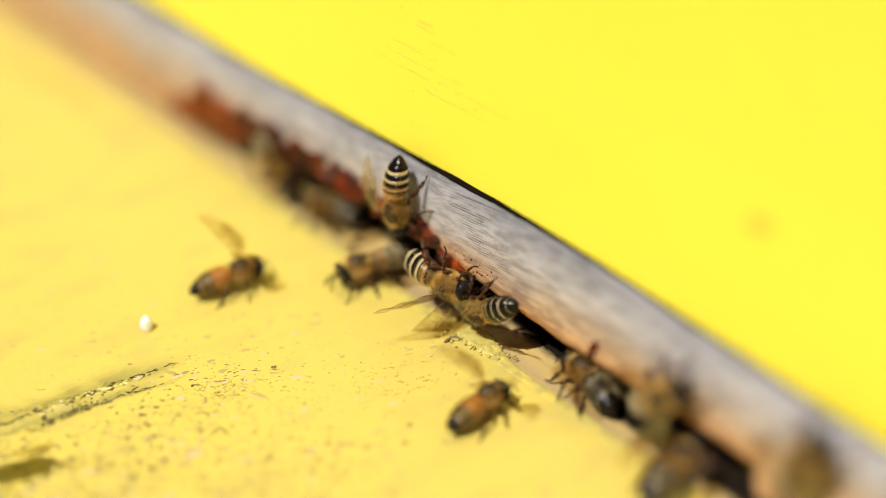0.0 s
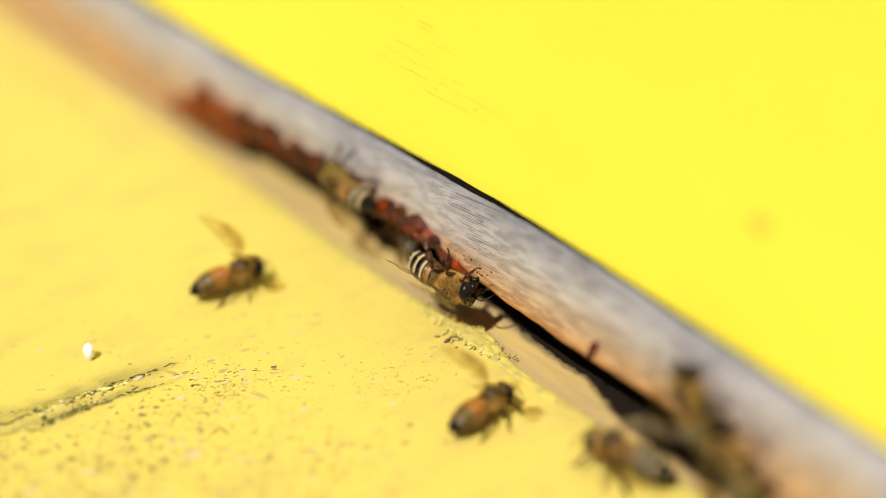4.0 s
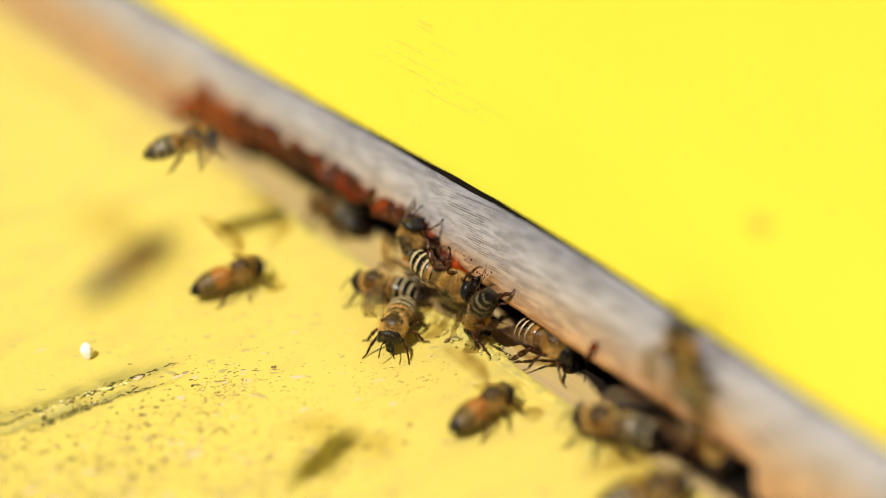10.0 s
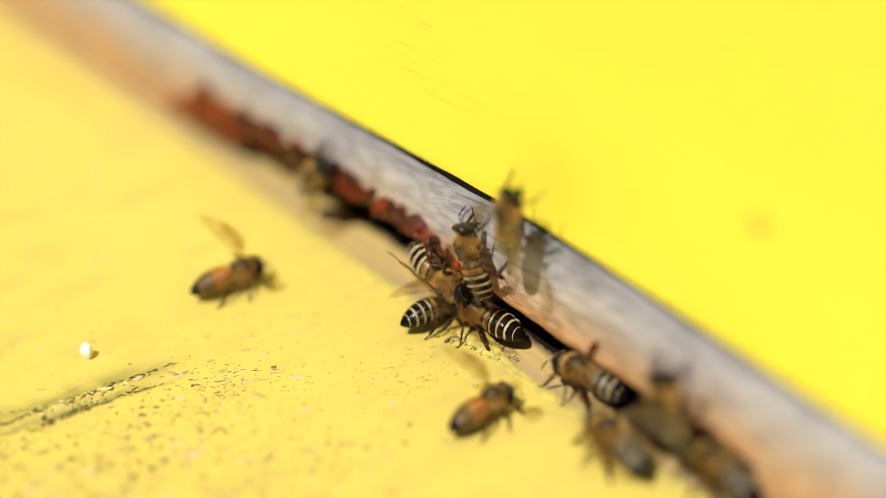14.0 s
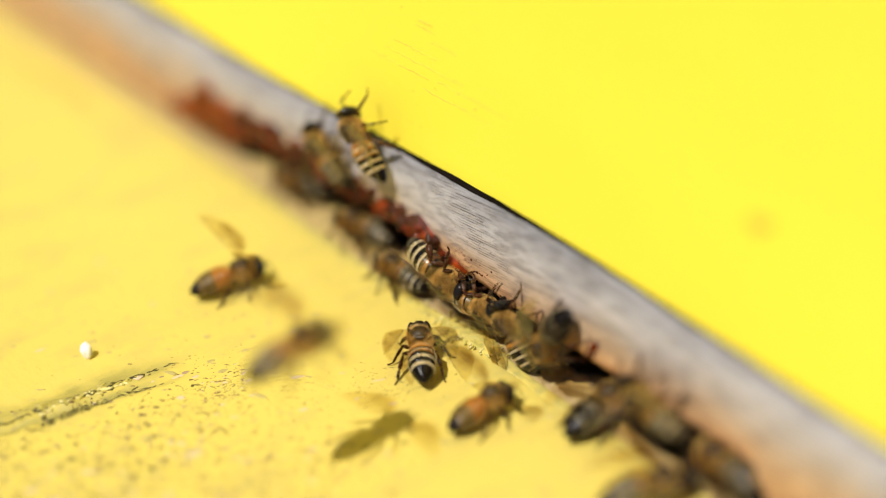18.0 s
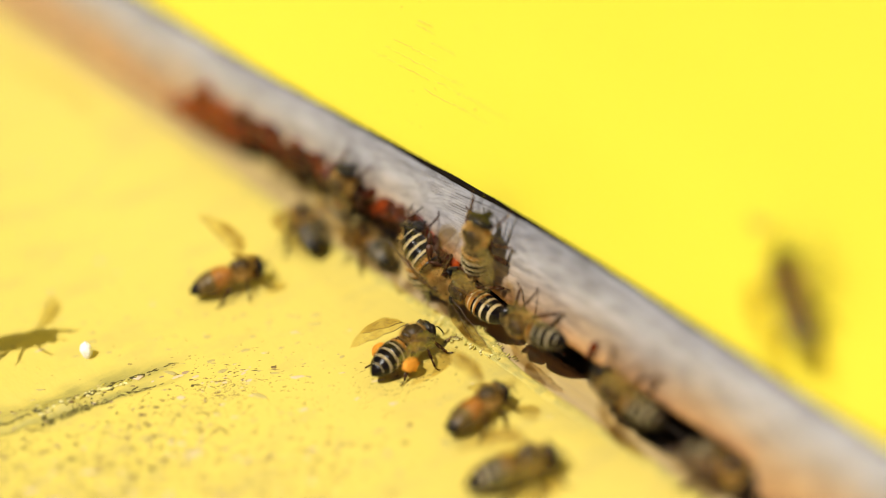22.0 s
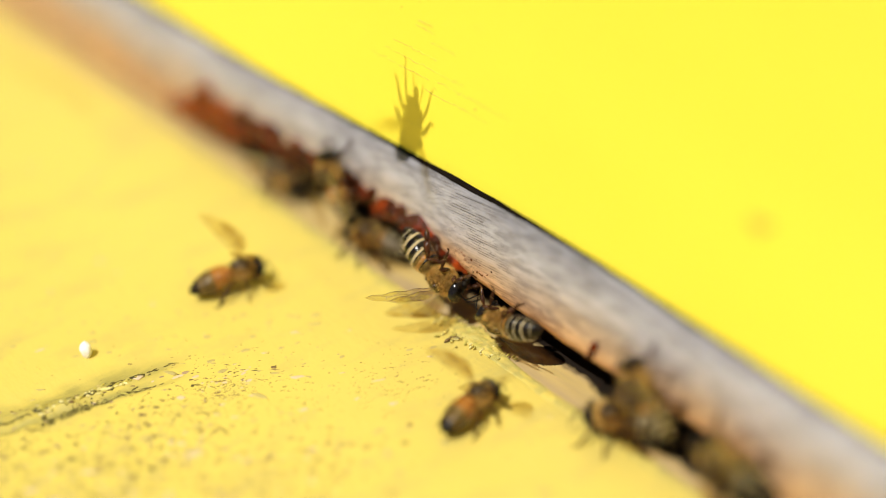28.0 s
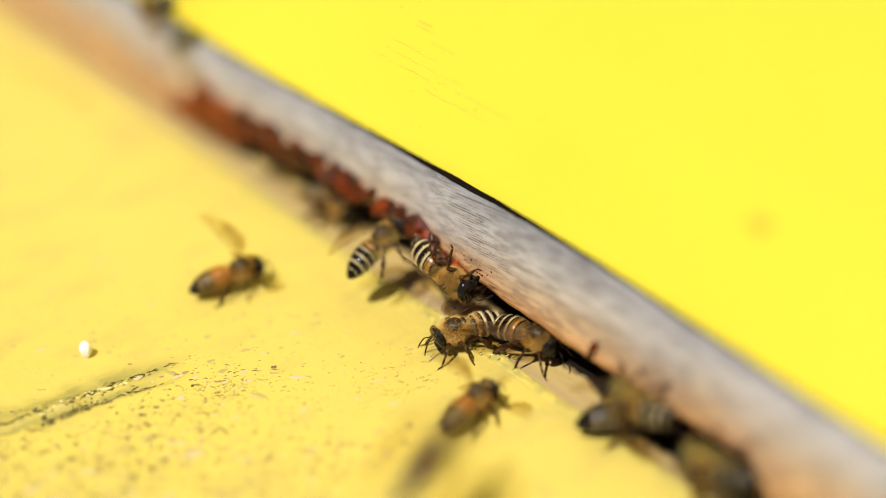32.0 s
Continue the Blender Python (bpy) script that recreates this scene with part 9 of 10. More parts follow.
    walk(bees["U"], [
        (0, pose(0.00600, 0.04000, 0.00030, 0.0, -0.0, -90.0)),
        (5.1, pose(0.00600, 0.04000, 0.00030, 0.0, -0.0, -90.0)),
        (5.5, pose(-0.03486, 0.01100, 0.00030, 0.0, -0.0, -90.0)),
        (5.75, pose(-0.03597, -0.02270, 0.00015, 0.0, -0.0, -30.0)),
        (6, pose(-0.03708, -0.05638, 0.00000, 0.0, -0.0, 30.0)),
        (7, pose(-0.03606, -0.05011, -0.00000, 0.0, -0.0, 43.8)),
        (7.3, pose(-0.03591, -0.05044, -0.00000, 0.0, -0.0, 39.5)),
        (7.72, pose(-0.03560, -0.05478, 0.00000, 0.0, -0.0, 21.0)),
        (8, pose(-0.03699, -0.05644, 0.00000, 0.0, -0.0, 15.2)),
        (8.5, pose(-0.03417, 0.01100, 0.00030, 0.0, -0.0, 90.0)),
        (8.633, pose(-0.02078, 0.02067, 0.00030, 0.0, -0.0, 30.0)),
        (8.767, pose(-0.00739, 0.03033, 0.00030, 0.0, -0.0, -30.0)),
        (8.9, pose(0.00600, 0.04000, 0.00030, 0.0, -0.0, -90.0)),
        (9.103, pose(-0.04000, 0.01100, 0.00030, 0.0, -0.0, -90.0)),
        (9.301, pose(-0.09000, -0.06650, 0.03500, 0.0, -0.0, -122.8)),
        (9.416, pose(-0.11500, -0.10525, 0.01770, 0.0, -0.0, -53.1)),
        (9.53, pose(-0.14000, -0.14400, 0.00040, 0.0, -0.0, 16.7)),
        (9.655, pose(-0.05724, -0.14718, 0.01393, -1.8, -2.1, 62.7)),
        (9.78, pose(0.02552, -0.15035, 0.02746, -4.6, -2.2, 108.7)),
        (9.966, pose(0.02074, -0.07052, 0.03439, -4.6, -2.2, 108.7)),
        (10, pose(0.01529, -0.05443, 0.03503, -4.6, -2.2, 108.7)),
        (10.034, pose(0.00983, -0.03834, 0.03568, -4.6, -2.2, 108.7)),
        (10.2, pose(-0.02452, -0.02784, 0.03338, -4.6, -2.2, 108.7)),
        (10.325, pose(-0.08226, -0.08592, 0.01689, -1.8, -2.1, 62.7)),
        (10.45, pose(-0.14000, -0.14400, 0.00040, 0.0, -0.0, 16.7)),
        (18.55, pose(-0.14000, -0.14400, 0.00040, 0.0, -0.0, 16.7)),
        (18.665, pose(-0.13673, -0.08872, -0.01476, 31.2, -31.9, 23.1)),
        (18.78, pose(-0.13346, -0.03344, -0.02991, 81.6, -60.6, 0.0)),
        (18.966, pose(-0.10021, -0.01836, 0.02328, 81.6, -60.6, 0.0)),
        (19, pose(-0.09436, -0.01836, 0.03364, 81.6, -60.6, 0.0)),
        (20, pose(-0.05585, -0.04795, 0.02381, 0.0, -56.0, 45.6)),
        (20.5, pose(-0.05183, -0.03571, 0.01233, -8.8, -24.1, 74.1)),
        (21, pose(-0.04780, -0.02347, 0.00086, -1.5, 7.7, 95.6)),
        (21.034, pose(-0.04879, -0.01341, -0.00050, -1.5, 7.7, 95.6)),
        (21.2, pose(-0.06320, -0.02784, 0.00709, -1.5, 7.7, 95.6)),
        (21.325, pose(-0.10160, -0.08592, 0.00374, -2.1, 3.6, 56.1)),
        (21.45, pose(-0.14000, -0.14400, 0.00040, 0.0, -0.0, 16.7)),
        (28.55, pose(-0.14000, -0.14400, 0.00040, 0.0, -0.0, 16.7)),
        (28.665, pose(-0.10012, -0.11040, -0.02608, 11.0, -40.0, 32.1)),
        (28.78, pose(-0.06025, -0.07681, -0.05256, 0.0, -81.1, 61.7)),
        (28.966, pose(-0.04454, -0.05867, 0.00525, 0.0, -81.1, 61.7)),
        (29, pose(-0.04366, -0.05705, 0.01700, 0.0, -81.1, 61.7)),
        (29.5, pose(-0.01172, -0.05944, 0.03820, -21.0, -32.7, 101.9)),
        (30, pose(0.02023, -0.06183, 0.05940, -8.0, 14.8, 120.6)),
        (31, pose(-0.00323, -0.05575, 0.05053, -6.7, 16.0, 115.0)),
        (31.034, pose(-0.00738, -0.04686, 0.04772, -6.7, 16.0, 115.0)),
        (31.2, pose(-0.03789, -0.02784, 0.03214, -6.7, 16.0, 115.0)),
        (31.325, pose(-0.08894, -0.08592, 0.01627, -7.0, 6.5, 65.6)),
        (31.45, pose(-0.14000, -0.14400, 0.00040, 0.0, -0.0, 16.7)),
        (32, pose(-0.14000, -0.14400, 0.00040, 0.0, -0.0, 16.7))])
    beat(bees["U"], [(9.1, 10.45), (18.55, 21.45), (28.55, 31.45)])
    step(bees["U"], [(6, 7), (7.3, 8)])
    walk(bees["V"], [
        (0, pose(0.012, 0.045, 0.0003, -0.0, -0.0, -90.0)),
        (21.1, pose(0.012, 0.045, 0.0003, -0.0, -0.0, -90.0)),
        (21.5, pose(0.00076, 0.011, 0.0003, -0.0, -0.0, -90.0)),
        (21.667, pose(0.00076, 0.00246, 0.0002, -0.0, -0.0, -145.5)),
        (21.833, pose(0.00076, -0.00608, 0.0001, 0.0, -0.0, 159.0)),
        (22, pose(0.00076, -0.01462, -0, 0.0, -0.0, 103.5)),
        (22.5, pose(0.00076, 0.011, 0.0003, 0.0, -0.0, 90.0)),
        (22.633, pose(0.00451, 0.02233, 0.0003, 0.0, -0.0, 30.0)),
        (22.767, pose(0.00825, 0.03367, 0.0003, 0.0, 0.0, -30.0)),
        (22.9, pose(0.012, 0.045, 0.0003, -0.0, -0.0, -90.0)),
        (25.3, pose(0.012, 0.045, 0.0003, -0.0, -0.0, -90.0)),
        (25.7, pose(-0.01198, 0.011, 0.0003, -0.0, -0.0, -90.0)),
        (25.867, pose(-0.01198, 0.00348, 0.0002, -0.0, -0.0, -144.0)),
        (26.033, pose(-0.01198, -0.00404, 0.0001, 0.0, -0.0, 162.0)),
        (26.2, pose(-0.01198, -0.01155, -0, 0.0, -0.0, 108.0)),
        (26.41, pose(-0.01195, -0.01103, -0, 0.0, -0.0, 104.5)),
        (26.704, pose(-0.01163, -0.0057, -0, 0.0, -0.0, 89.6)),
        (26.9, pose(-0.0116, -0.00505, -0, 0.0, -0.0, 85.0)),
        (27.4, pose(-0.0116, 0.011, 0.0003, 0.0, -0.0, 90.0)),
        (27.533, pose(-0.00373, 0.02233, 0.0003, 0.0, -0.0, 30.0)),
        (27.667, pose(0.00413, 0.03367, 0.0003, 0.0, 0.0, -30.0)),
        (27.8, pose(0.012, 0.045, 0.0003, -0.0, -0.0, -90.0)),
        (32, pose(0.012, 0.045, 0.0003, -0.0, -0.0, -90.0))])
    beat(bees["V"], [])
    step(bees["V"], [(21.5, 22.5), (25.7, 27.4)])
    walk(bees["W"], [
        (0, pose(0.01800, 0.05000, 0.00030, 0.0, -0.0, -90.0)),
        (10.3, pose(0.01600, 0.01400, 0.00000, 0.0, -0.0, -90.0)),
        (10.45, pose(0.02311, 0.00455, 0.00646, -19.6, 31.2, -121.3)),
        (10.6, pose(0.03023, -0.00490, 0.01292, -63.2, 42.0, -174.0)),
        (10.8, pose(0.02910, -0.00449, 0.01061, -69.4, 42.3, 173.0)),
        (11, pose(0.02812, -0.00528, 0.00848, -65.9, 45.9, -174.8)),
        (11.2, pose(0.02840, -0.00527, 0.00863, -66.0, 45.9, -174.9)),
        (11.4, pose(0.02989, -0.00501, 0.01102, -77.0, 60.6, -175.9)),
        (11.6, pose(0.02837, -0.00637, 0.00940, -57.6, 50.5, -156.2)),
        (11.8, pose(0.02760, -0.00635, 0.00803, -57.6, 46.2, -159.2)),
        (12, pose(0.02545, -0.00508, 0.00480, -62.2, 42.3, -171.5)),
        (12.125, pose(0.02072, 0.00446, 0.00240, -19.3, 30.8, -120.2)),
        (12.25, pose(0.01600, 0.01400, 0.00000, 0.0, -0.0, -90.0)),
        (12.45, pose(0.01800, 0.05000, 0.00030, 0.0, -0.0, -90.0)),
        (12.5, pose(0.01171, 0.01100, 0.00030, 0.0, -0.0, -90.0)),
        (12.75, pose(0.01171, -0.00091, 0.00015, 0.0, -0.0, -138.2)),
        (13, pose(0.01171, -0.01281, -0.00000, 0.0, -0.0, 173.6)),
        (13.25, pose(0.01171, -0.00091, 0.00015, 0.0, -0.0, 131.8)),
        (13.5, pose(0.01171, 0.01100, 0.00030, 0.0, -0.0, 90.0)),
        (13.633, pose(0.01381, 0.02400, 0.00030, 0.0, -0.0, 30.0)),
        (13.767, pose(0.01590, 0.03700, 0.00030, 0.0, -0.0, -30.0)),
        (13.9, pose(0.01800, 0.05000, 0.00030, 0.0, -0.0, -90.0)),
        (17.1, pose(0.01800, 0.05000, 0.00030, 0.0, -0.0, -90.0)),
        (17.5, pose(0.01667, 0.01100, 0.00030, 0.0, -0.0, -90.0)),
        (17.75, pose(0.01667, 0.00465, 0.00381, -19.3, 41.8, -109.3)),
        (18, pose(0.01667, -0.00170, 0.00732, -90.0, 61.4, 180.0)),
        (18.3, pose(0.01760, -0.00213, 0.00673, -67.7, 54.2, -166.7)),
        (18.72, pose(0.02720, -0.00653, 0.00073, -14.1, 12.0, -161.0)),
        (19, pose(0.02837, -0.00707, -0.00000, 0.0, -0.0, -167.1)),
        (19.3, pose(0.02702, -0.00702, -0.00000, 0.0, -0.0, 177.7)),
        (19.72, pose(0.01318, -0.00658, -0.00000, 0.0, -0.0, 111.8)),
        (20, pose(0.01149, -0.00652, -0.00000, 0.0, -0.0, 91.6)),
        (20.5, pose(0.01149, 0.01100, 0.00030, 0.0, -0.0, 90.0)),
        (20.633, pose(0.01366, 0.02400, 0.00030, 0.0, -0.0, 30.0)),
        (20.767, pose(0.01583, 0.03700, 0.00030, 0.0, -0.0, -30.0)),
        (20.9, pose(0.01800, 0.05000, 0.00030, 0.0, -0.0, -90.0)),
        (23.1, pose(0.01800, 0.05000, 0.00030, 0.0, -0.0, -90.0)),
        (23.5, pose(0.02729, 0.01100, 0.00030, 0.0, -0.0, -90.0)),
        (23.75, pose(0.02729, 0.00277, 0.00015, 0.0, -0.0, -131.5)),
        (24, pose(0.02729, -0.00546, -0.00000, 0.0, -0.0, -173.1)),
        (24.3, pose(0.02694, -0.00546, -0.00000, 0.0, -0.0, 174.7)),
        (24.72, pose(0.02326, -0.00551, -0.00000, 0.0, -0.0, 121.4)),
        (25, pose(0.02281, -0.00552, -0.00000, 0.0, -0.0, 105.0)),
        (25.5, pose(0.02281, 0.01100, 0.00030, 0.0, -0.0, 90.0)),
        (25.633, pose(0.02121, 0.02400, 0.00030, 0.0, -0.0, 30.0)),
        (25.767, pose(0.01960, 0.03700, 0.00030, 0.0, -0.0, -30.0)),
        (25.9, pose(0.01800, 0.05000, 0.00030, 0.0, -0.0, -90.0)),
        (32, pose(0.01800, 0.05000, 0.00030, 0.0, -0.0, -90.0))])
    beat(bees["W"], [])
    step(bees["W"], [(12.5, 13.5), (17.5, 20.5), (23.5, 25.5)])
    walk(bees["X1"], [
        (0, pose(-0.00631, -0.07153, 0.017, 0.0, -65.0, 6.1)),
        (1, pose(0.00941, -0.06194, 0.07142, 0.0, -34.7, 29.8)),
        (1.034, pose(0.01791, -0.05708, 0.07819, 0.0, -34.7, 29.8)),
        (1.2, pose(0.0321, -0.05454, 0.09142, 0.0, -34.7, 29.8)),
        (1.45, pose(-0.1, -0.171, 0.0004, 0.0, -0.0, 16.7)),
        (2.55, pose(-0.1, -0.171, 0.0004, 0.0, -0.0, 16.7)),
        (2.78, pose(-0.07362, -0.12459, 0.02819, 0.0, -6.5, 82.6)),
        (2.966, pose(-0.06154, -0.05341, 0.03946, 0.0, -6.5, 82.6)),
        (3, pose(-0.06001, -0.04169, 0.04081, 0.0, -6.5, 82.6)),
        (3.034, pose(-0.05848, -0.02996, 0.04216, 0.0, -6.5, 82.6)),
        (3.2, pose(-0.05835, -0.03108, 0.04166, 0.0, -6.5, 82.6)),
        (3.45, pose(-0.1, -0.171, 0.0004, 0.0, -0.0, 16.7)),
        (5.55, pose(-0.1, -0.171, 0.0004, 0.0, -0.0, 16.7)),
        (5.665, pose(-0.05882, -0.14096, -0.01893, 13.8, -27.0, 57.6)),
        (5.78, pose(-0.01763, -0.11093, -0.03826, 0.0, -55.3, 111.2)),
        (5.966, pose(-0.01996, -0.06785, 0.01062, 0.0, -55.3, 111.2)),
        (6, pose(-0.02241, -0.06154, 0.02041, 0.0, -55.3, 111.2)),
        (6.034, pose(-0.02486, -0.05523, 0.03019, 0.0, -55.3, 111.2)),
        (6.2, pose(-0.04205, -0.04809, 0.05927, 0.0, -55.3, 111.2)),
        (6.325, pose(-0.07103, -0.10954, 0.02983, 13.8, -27.0, 57.6)),
        (6.45, pose(-0.1, -0.171, 0.0004, 0.0, -0.0, 16.7)),
        (8.05, pose(-0.1, -0.171, 0.0004, 0.0, -0.0, 16.7)),
        (8.165, pose(-0.06398, -0.10294, -0.00566, 28.7, -36.2, 27.5)),
        (8.28, pose(-0.02796, -0.03489, -0.01172, 84.4, -70.9, 0.0)),
        (8.466, pose(0.00338, -0.01632, 0.04884, 84.4, -70.9, 0.0)),
        (8.5, pose(0.00727, -0.01632, 0.06008, 84.4, -70.9, 0.0)),
        (8.534, pose(0.01115, -0.01632, 0.07133, 84.4, -70.9, 0.0)),
        (8.7, pose(0.01079, -0.03489, 0.10033, 84.4, -70.9, 0.0)),
        (8.825, pose(-0.04461, -0.10294, 0.05036, 28.7, -36.2, 27.5)),
        (8.95, pose(-0.1, -0.171, 0.0004, 0.0, -0.0, 16.7)),
        (10.55, pose(-0.1, -0.171, 0.0004, 0.0, -0.0, 16.7)),
        (10.78, pose(-0.06117, -0.07482, -0.05079, 0.0, -74.1, 6.6)),
        (10.966, pose(-0.03802, -0.05962, 0.00556, 0.0, -74.1, 6.6)),
        (11, pose(-0.03479, -0.05925, 0.017, 0.0, -74.1, 6.6)),
        (11.5, pose(-0.03467, -0.05685, 0.02211, -17.0, -39.5, 59.2)),
        (12, pose(-0.03455, -0.05444, 0.02721, 0.0, -7.4, 89.9)),
        (12.034, pose(-0.03452, -0.04264, 0.02874, 0.0, -7.4, 89.9)),
        (12.2, pose(-0.04229, -0.03108, 0.03044, 0.0, -7.4, 89.9)),
        (12.45, pose(-0.1, -0.171, 0.0004, 0.0, -0.0, 16.7)),
        (18.55, pose(-0.1, -0.171, 0.0004, 0.0, -0.0, 16.7)),
        (18.78, pose(-0.00222, -0.13934, 0.04801, 0.0, -20.4, 66.4)),
        (18.966, pose(0.03577, -0.07847, 0.07747, 0.0, -20.4, 66.4)),
        (19, pose(0.04023, -0.06825, 0.08162, 0.0, -20.4, 66.4)),
        (20, pose(-0.02958, -0.06181, 0.017, 0.0, -83.5, 48.6)),
        (21, pose(-0.0008, -0.06115, 0.05781, 0.0, -35.4, 39.1)),
        (22, pose(-0.03219, -0.05925, 0.017, 0.0, -54.7, 27.6)),
        (22.034, pose(-0.02609, -0.05606, 0.02671, 0.0, -54.7, 27.6)),
        (22.2, pose(-0.01463, -0.0592, 0.05593, 0.0, -54.7, 27.6)),
        (22.45, pose(-0.1, -0.171, 0.0004, 0.0, -0.0, 16.7)),
        (27.55, pose(-0.1, -0.171, 0.0004, 0.0, -0.0, 16.7)),
        (27.665, pose(-0.07229, -0.10384, -0.00733, 29.0, -35.8, 27.0)),
        (27.78, pose(-0.04458, -0.03668, -0.01507, 84.1, -69.9, 0.0)),
        (27.966, pose(-0.01436, -0.01836, 0.04463, 84.1, -69.9, 0.0)),
        (28, pose(-0.01026, -0.01836, 0.0558, 84.1, -69.9, 0.0)),
        (29, pose(-0.03159, -0.05992, 0.017, 0.0, -63.4, 29.8)),
        (29.034, pose(-0.02696, -0.05727, 0.02764, 0.0, -63.4, 29.8)),
        (29.2, pose(-0.02028, -0.06208, 0.05985, 0.0, -63.4, 29.8)),
        (29.45, pose(-0.1, -0.171, 0.0004, 0.0, -0.0, 16.7)),
        (32, pose(-0.1, -0.171, 0.0004, 0.0, -0.0, 16.7))])
    beat(bees["X1"], [(0, 1.45), (2.55, 3.45), (5.55, 6.45), (8.05, 8.95), (10.55, 12.45), (18.55, 22.45), (27.55, 29.45)])
    walk(bees["X2"], [
        (0, pose(-0.12000, -0.18000, 0.00040, 0.0, -0.0, 16.7)),
        (1.05, pose(-0.12000, -0.18000, 0.00040, 0.0, -0.0, 16.7)),
        (1.165, pose(-0.07836, -0.11906, 0.00187, 4.6, -13.5, 52.6)),
        (1.28, pose(-0.03671, -0.05812, 0.00334, -0.2, -27.0, 90.8)),
        (1.466, pose(-0.02574, -0.01172, 0.01891, -0.2, -27.0, 90.8)),
        (1.5, pose(-0.02578, -0.00869, 0.02045, -0.2, -27.0, 90.8)),
        (1.534, pose(-0.02582, -0.00566, 0.02199, -0.2, -27.0, 90.8)),
        (1.7, pose(-0.03737, -0.03216, 0.02883, -0.2, -27.0, 90.8)),
        (1.825, pose(-0.07868, -0.10608, 0.01461, 4.6, -13.5, 52.6)),
        (1.95, pose(-0.12000, -0.18000, 0.00040, 0.0, -0.0, 16.7)),
        (2.55, pose(-0.12000, -0.18000, 0.00040, 0.0, -0.0, 16.7)),
        (2.78, pose(-0.02566, -0.08275, 0.03091, -0.1, 12.8, 90.3)),
        (2.966, pose(-0.01298, -0.03039, 0.02615, -0.1, 12.8, 90.3)),
        (3, pose(-0.01308, -0.00966, 0.02143, -0.1, 12.8, 90.3)),
        (3.034, pose(-0.01318, 0.01107, 0.01670, -0.1, 12.8, 90.3)),
        (3.2, pose(-0.02610, -0.03216, 0.01011, -0.1, 12.8, 90.3)),
        (3.45, pose(-0.12000, -0.18000, 0.00040, 0.0, -0.0, 16.7)),
        (6.55, pose(-0.12000, -0.18000, 0.00040, 0.0, -0.0, 16.7)),
        (6.627, pose(-0.06456, -0.12353, 0.02714, 19.6, 18.3, -30.9)),
        (6.703, pose(-0.00912, -0.06706, 0.05387, 18.1, 44.9, -82.4)),
        (6.78, pose(0.04631, -0.01058, 0.08061, -20.7, 54.9, -163.4)),
        (6.966, pose(0.02203, -0.00146, 0.02176, -20.7, 54.9, -163.4)),
        (7, pose(0.01266, -0.00425, 0.00784, -20.7, 54.9, -163.4)),
        (7.5, pose(0.02834, -0.01426, 0.03594, -27.2, 12.4, 164.7)),
        (8, pose(0.04401, -0.02427, 0.06404, -10.2, -27.0, 134.3)),
        (8.5, pose(0.00907, -0.00170, 0.01310, -90.0, -61.3, 180.0)),
        (8.65, pose(0.00888, -0.00170, 0.01369, -90.0, -64.0, 180.0)),
        (8.86, pose(0.00702, -0.00170, 0.01976, -90.0, -75.6, 180.0)),
        (9, pose(0.00679, -0.00170, 0.02049, -90.0, -79.1, 180.0)),
        (9.25, pose(0.00679, 0.00465, 0.01040, -7.6, -44.5, 97.6)),
        (9.5, pose(0.00679, 0.01100, 0.00030, 0.0, -0.0, 90.0)),
        (9.633, pose(-0.02547, 0.02733, 0.00030, 0.0, -0.0, 30.0)),
        (9.767, pose(-0.05774, 0.04367, 0.00030, 0.0, -0.0, -30.0)),
        (9.9, pose(-0.09000, 0.06000, 0.00030, 0.0, -0.0, -90.0)),
        (10.1, pose(-0.09000, 0.06000, 0.00030, 0.0, -0.0, -90.0)),
        (10.5, pose(0.01637, 0.01100, 0.00030, 0.0, -0.0, -90.0)),
        (10.667, pose(0.01637, 0.00677, 0.00328, -39.2, -13.5, -129.2)),
        (10.833, pose(0.01637, 0.00253, 0.00627, -67.8, -46.8, -157.8)),
        (11, pose(0.01637, -0.00170, 0.00925, -90.0, -87.7, -180.0)),
        (11.3, pose(0.01546, -0.00170, 0.00959, 90.0, -89.3, 0.0)),
        (11.72, pose(0.00621, -0.00170, 0.01301, 90.0, -76.3, 0.0)),
        (12, pose(0.00508, -0.00170, 0.01343, 90.0, -72.3, 0.0)),
        (12.3, pose(0.00548, -0.00170, 0.01367, 90.0, -77.8, 0.0)),
        (12.72, pose(0.00954, -0.00170, 0.01620, -90.0, -78.5, -180.0)),
        (13, pose(0.01003, -0.00170, 0.01650, -90.0, -71.2, 180.0)),
        (13.3, pose(0.01019, -0.00170, 0.01684, -90.0, -72.0, -180.0)),
        (13.72, pose(0.01175, -0.00224, 0.02058, -90.0, -75.7, -180.0)),
        (14, pose(0.01173, -0.00350, 0.02175, 90.0, -81.0, 0.0)),
        (14.9, pose(0.01231, -0.00170, 0.01947, -90.0, -82.6, -180.0)),
        (16.16, pose(0.01498, -0.00170, 0.00724, 90.0, -72.4, 0.0)),
        (17, pose(0.01530, -0.00170, 0.00575, 90.0, -64.8, 0.0)),
        (17.3, pose(0.01486, -0.00170, 0.00563, 90.0, -74.9, 0.0)),
        (17.72, pose(0.01026, -0.00170, 0.00440, -90.0, -61.3, -180.0)),
        (18, pose(0.00970, -0.00170, 0.00425, -90.0, -47.8, 180.0)),
        (18.35, pose(0.00970, -0.00170, 0.00425, -90.0, -47.8, 180.0)),
        (18.675, pose(0.01264, -0.01049, 0.00299, -28.2, -40.5, 118.3)),
        (19, pose(0.01559, -0.01929, 0.00174, -0.1, -4.7, 90.5)),
        (19.5, pose(0.01269, -0.01049, 0.00437, 43.8, -25.8, 46.4)),
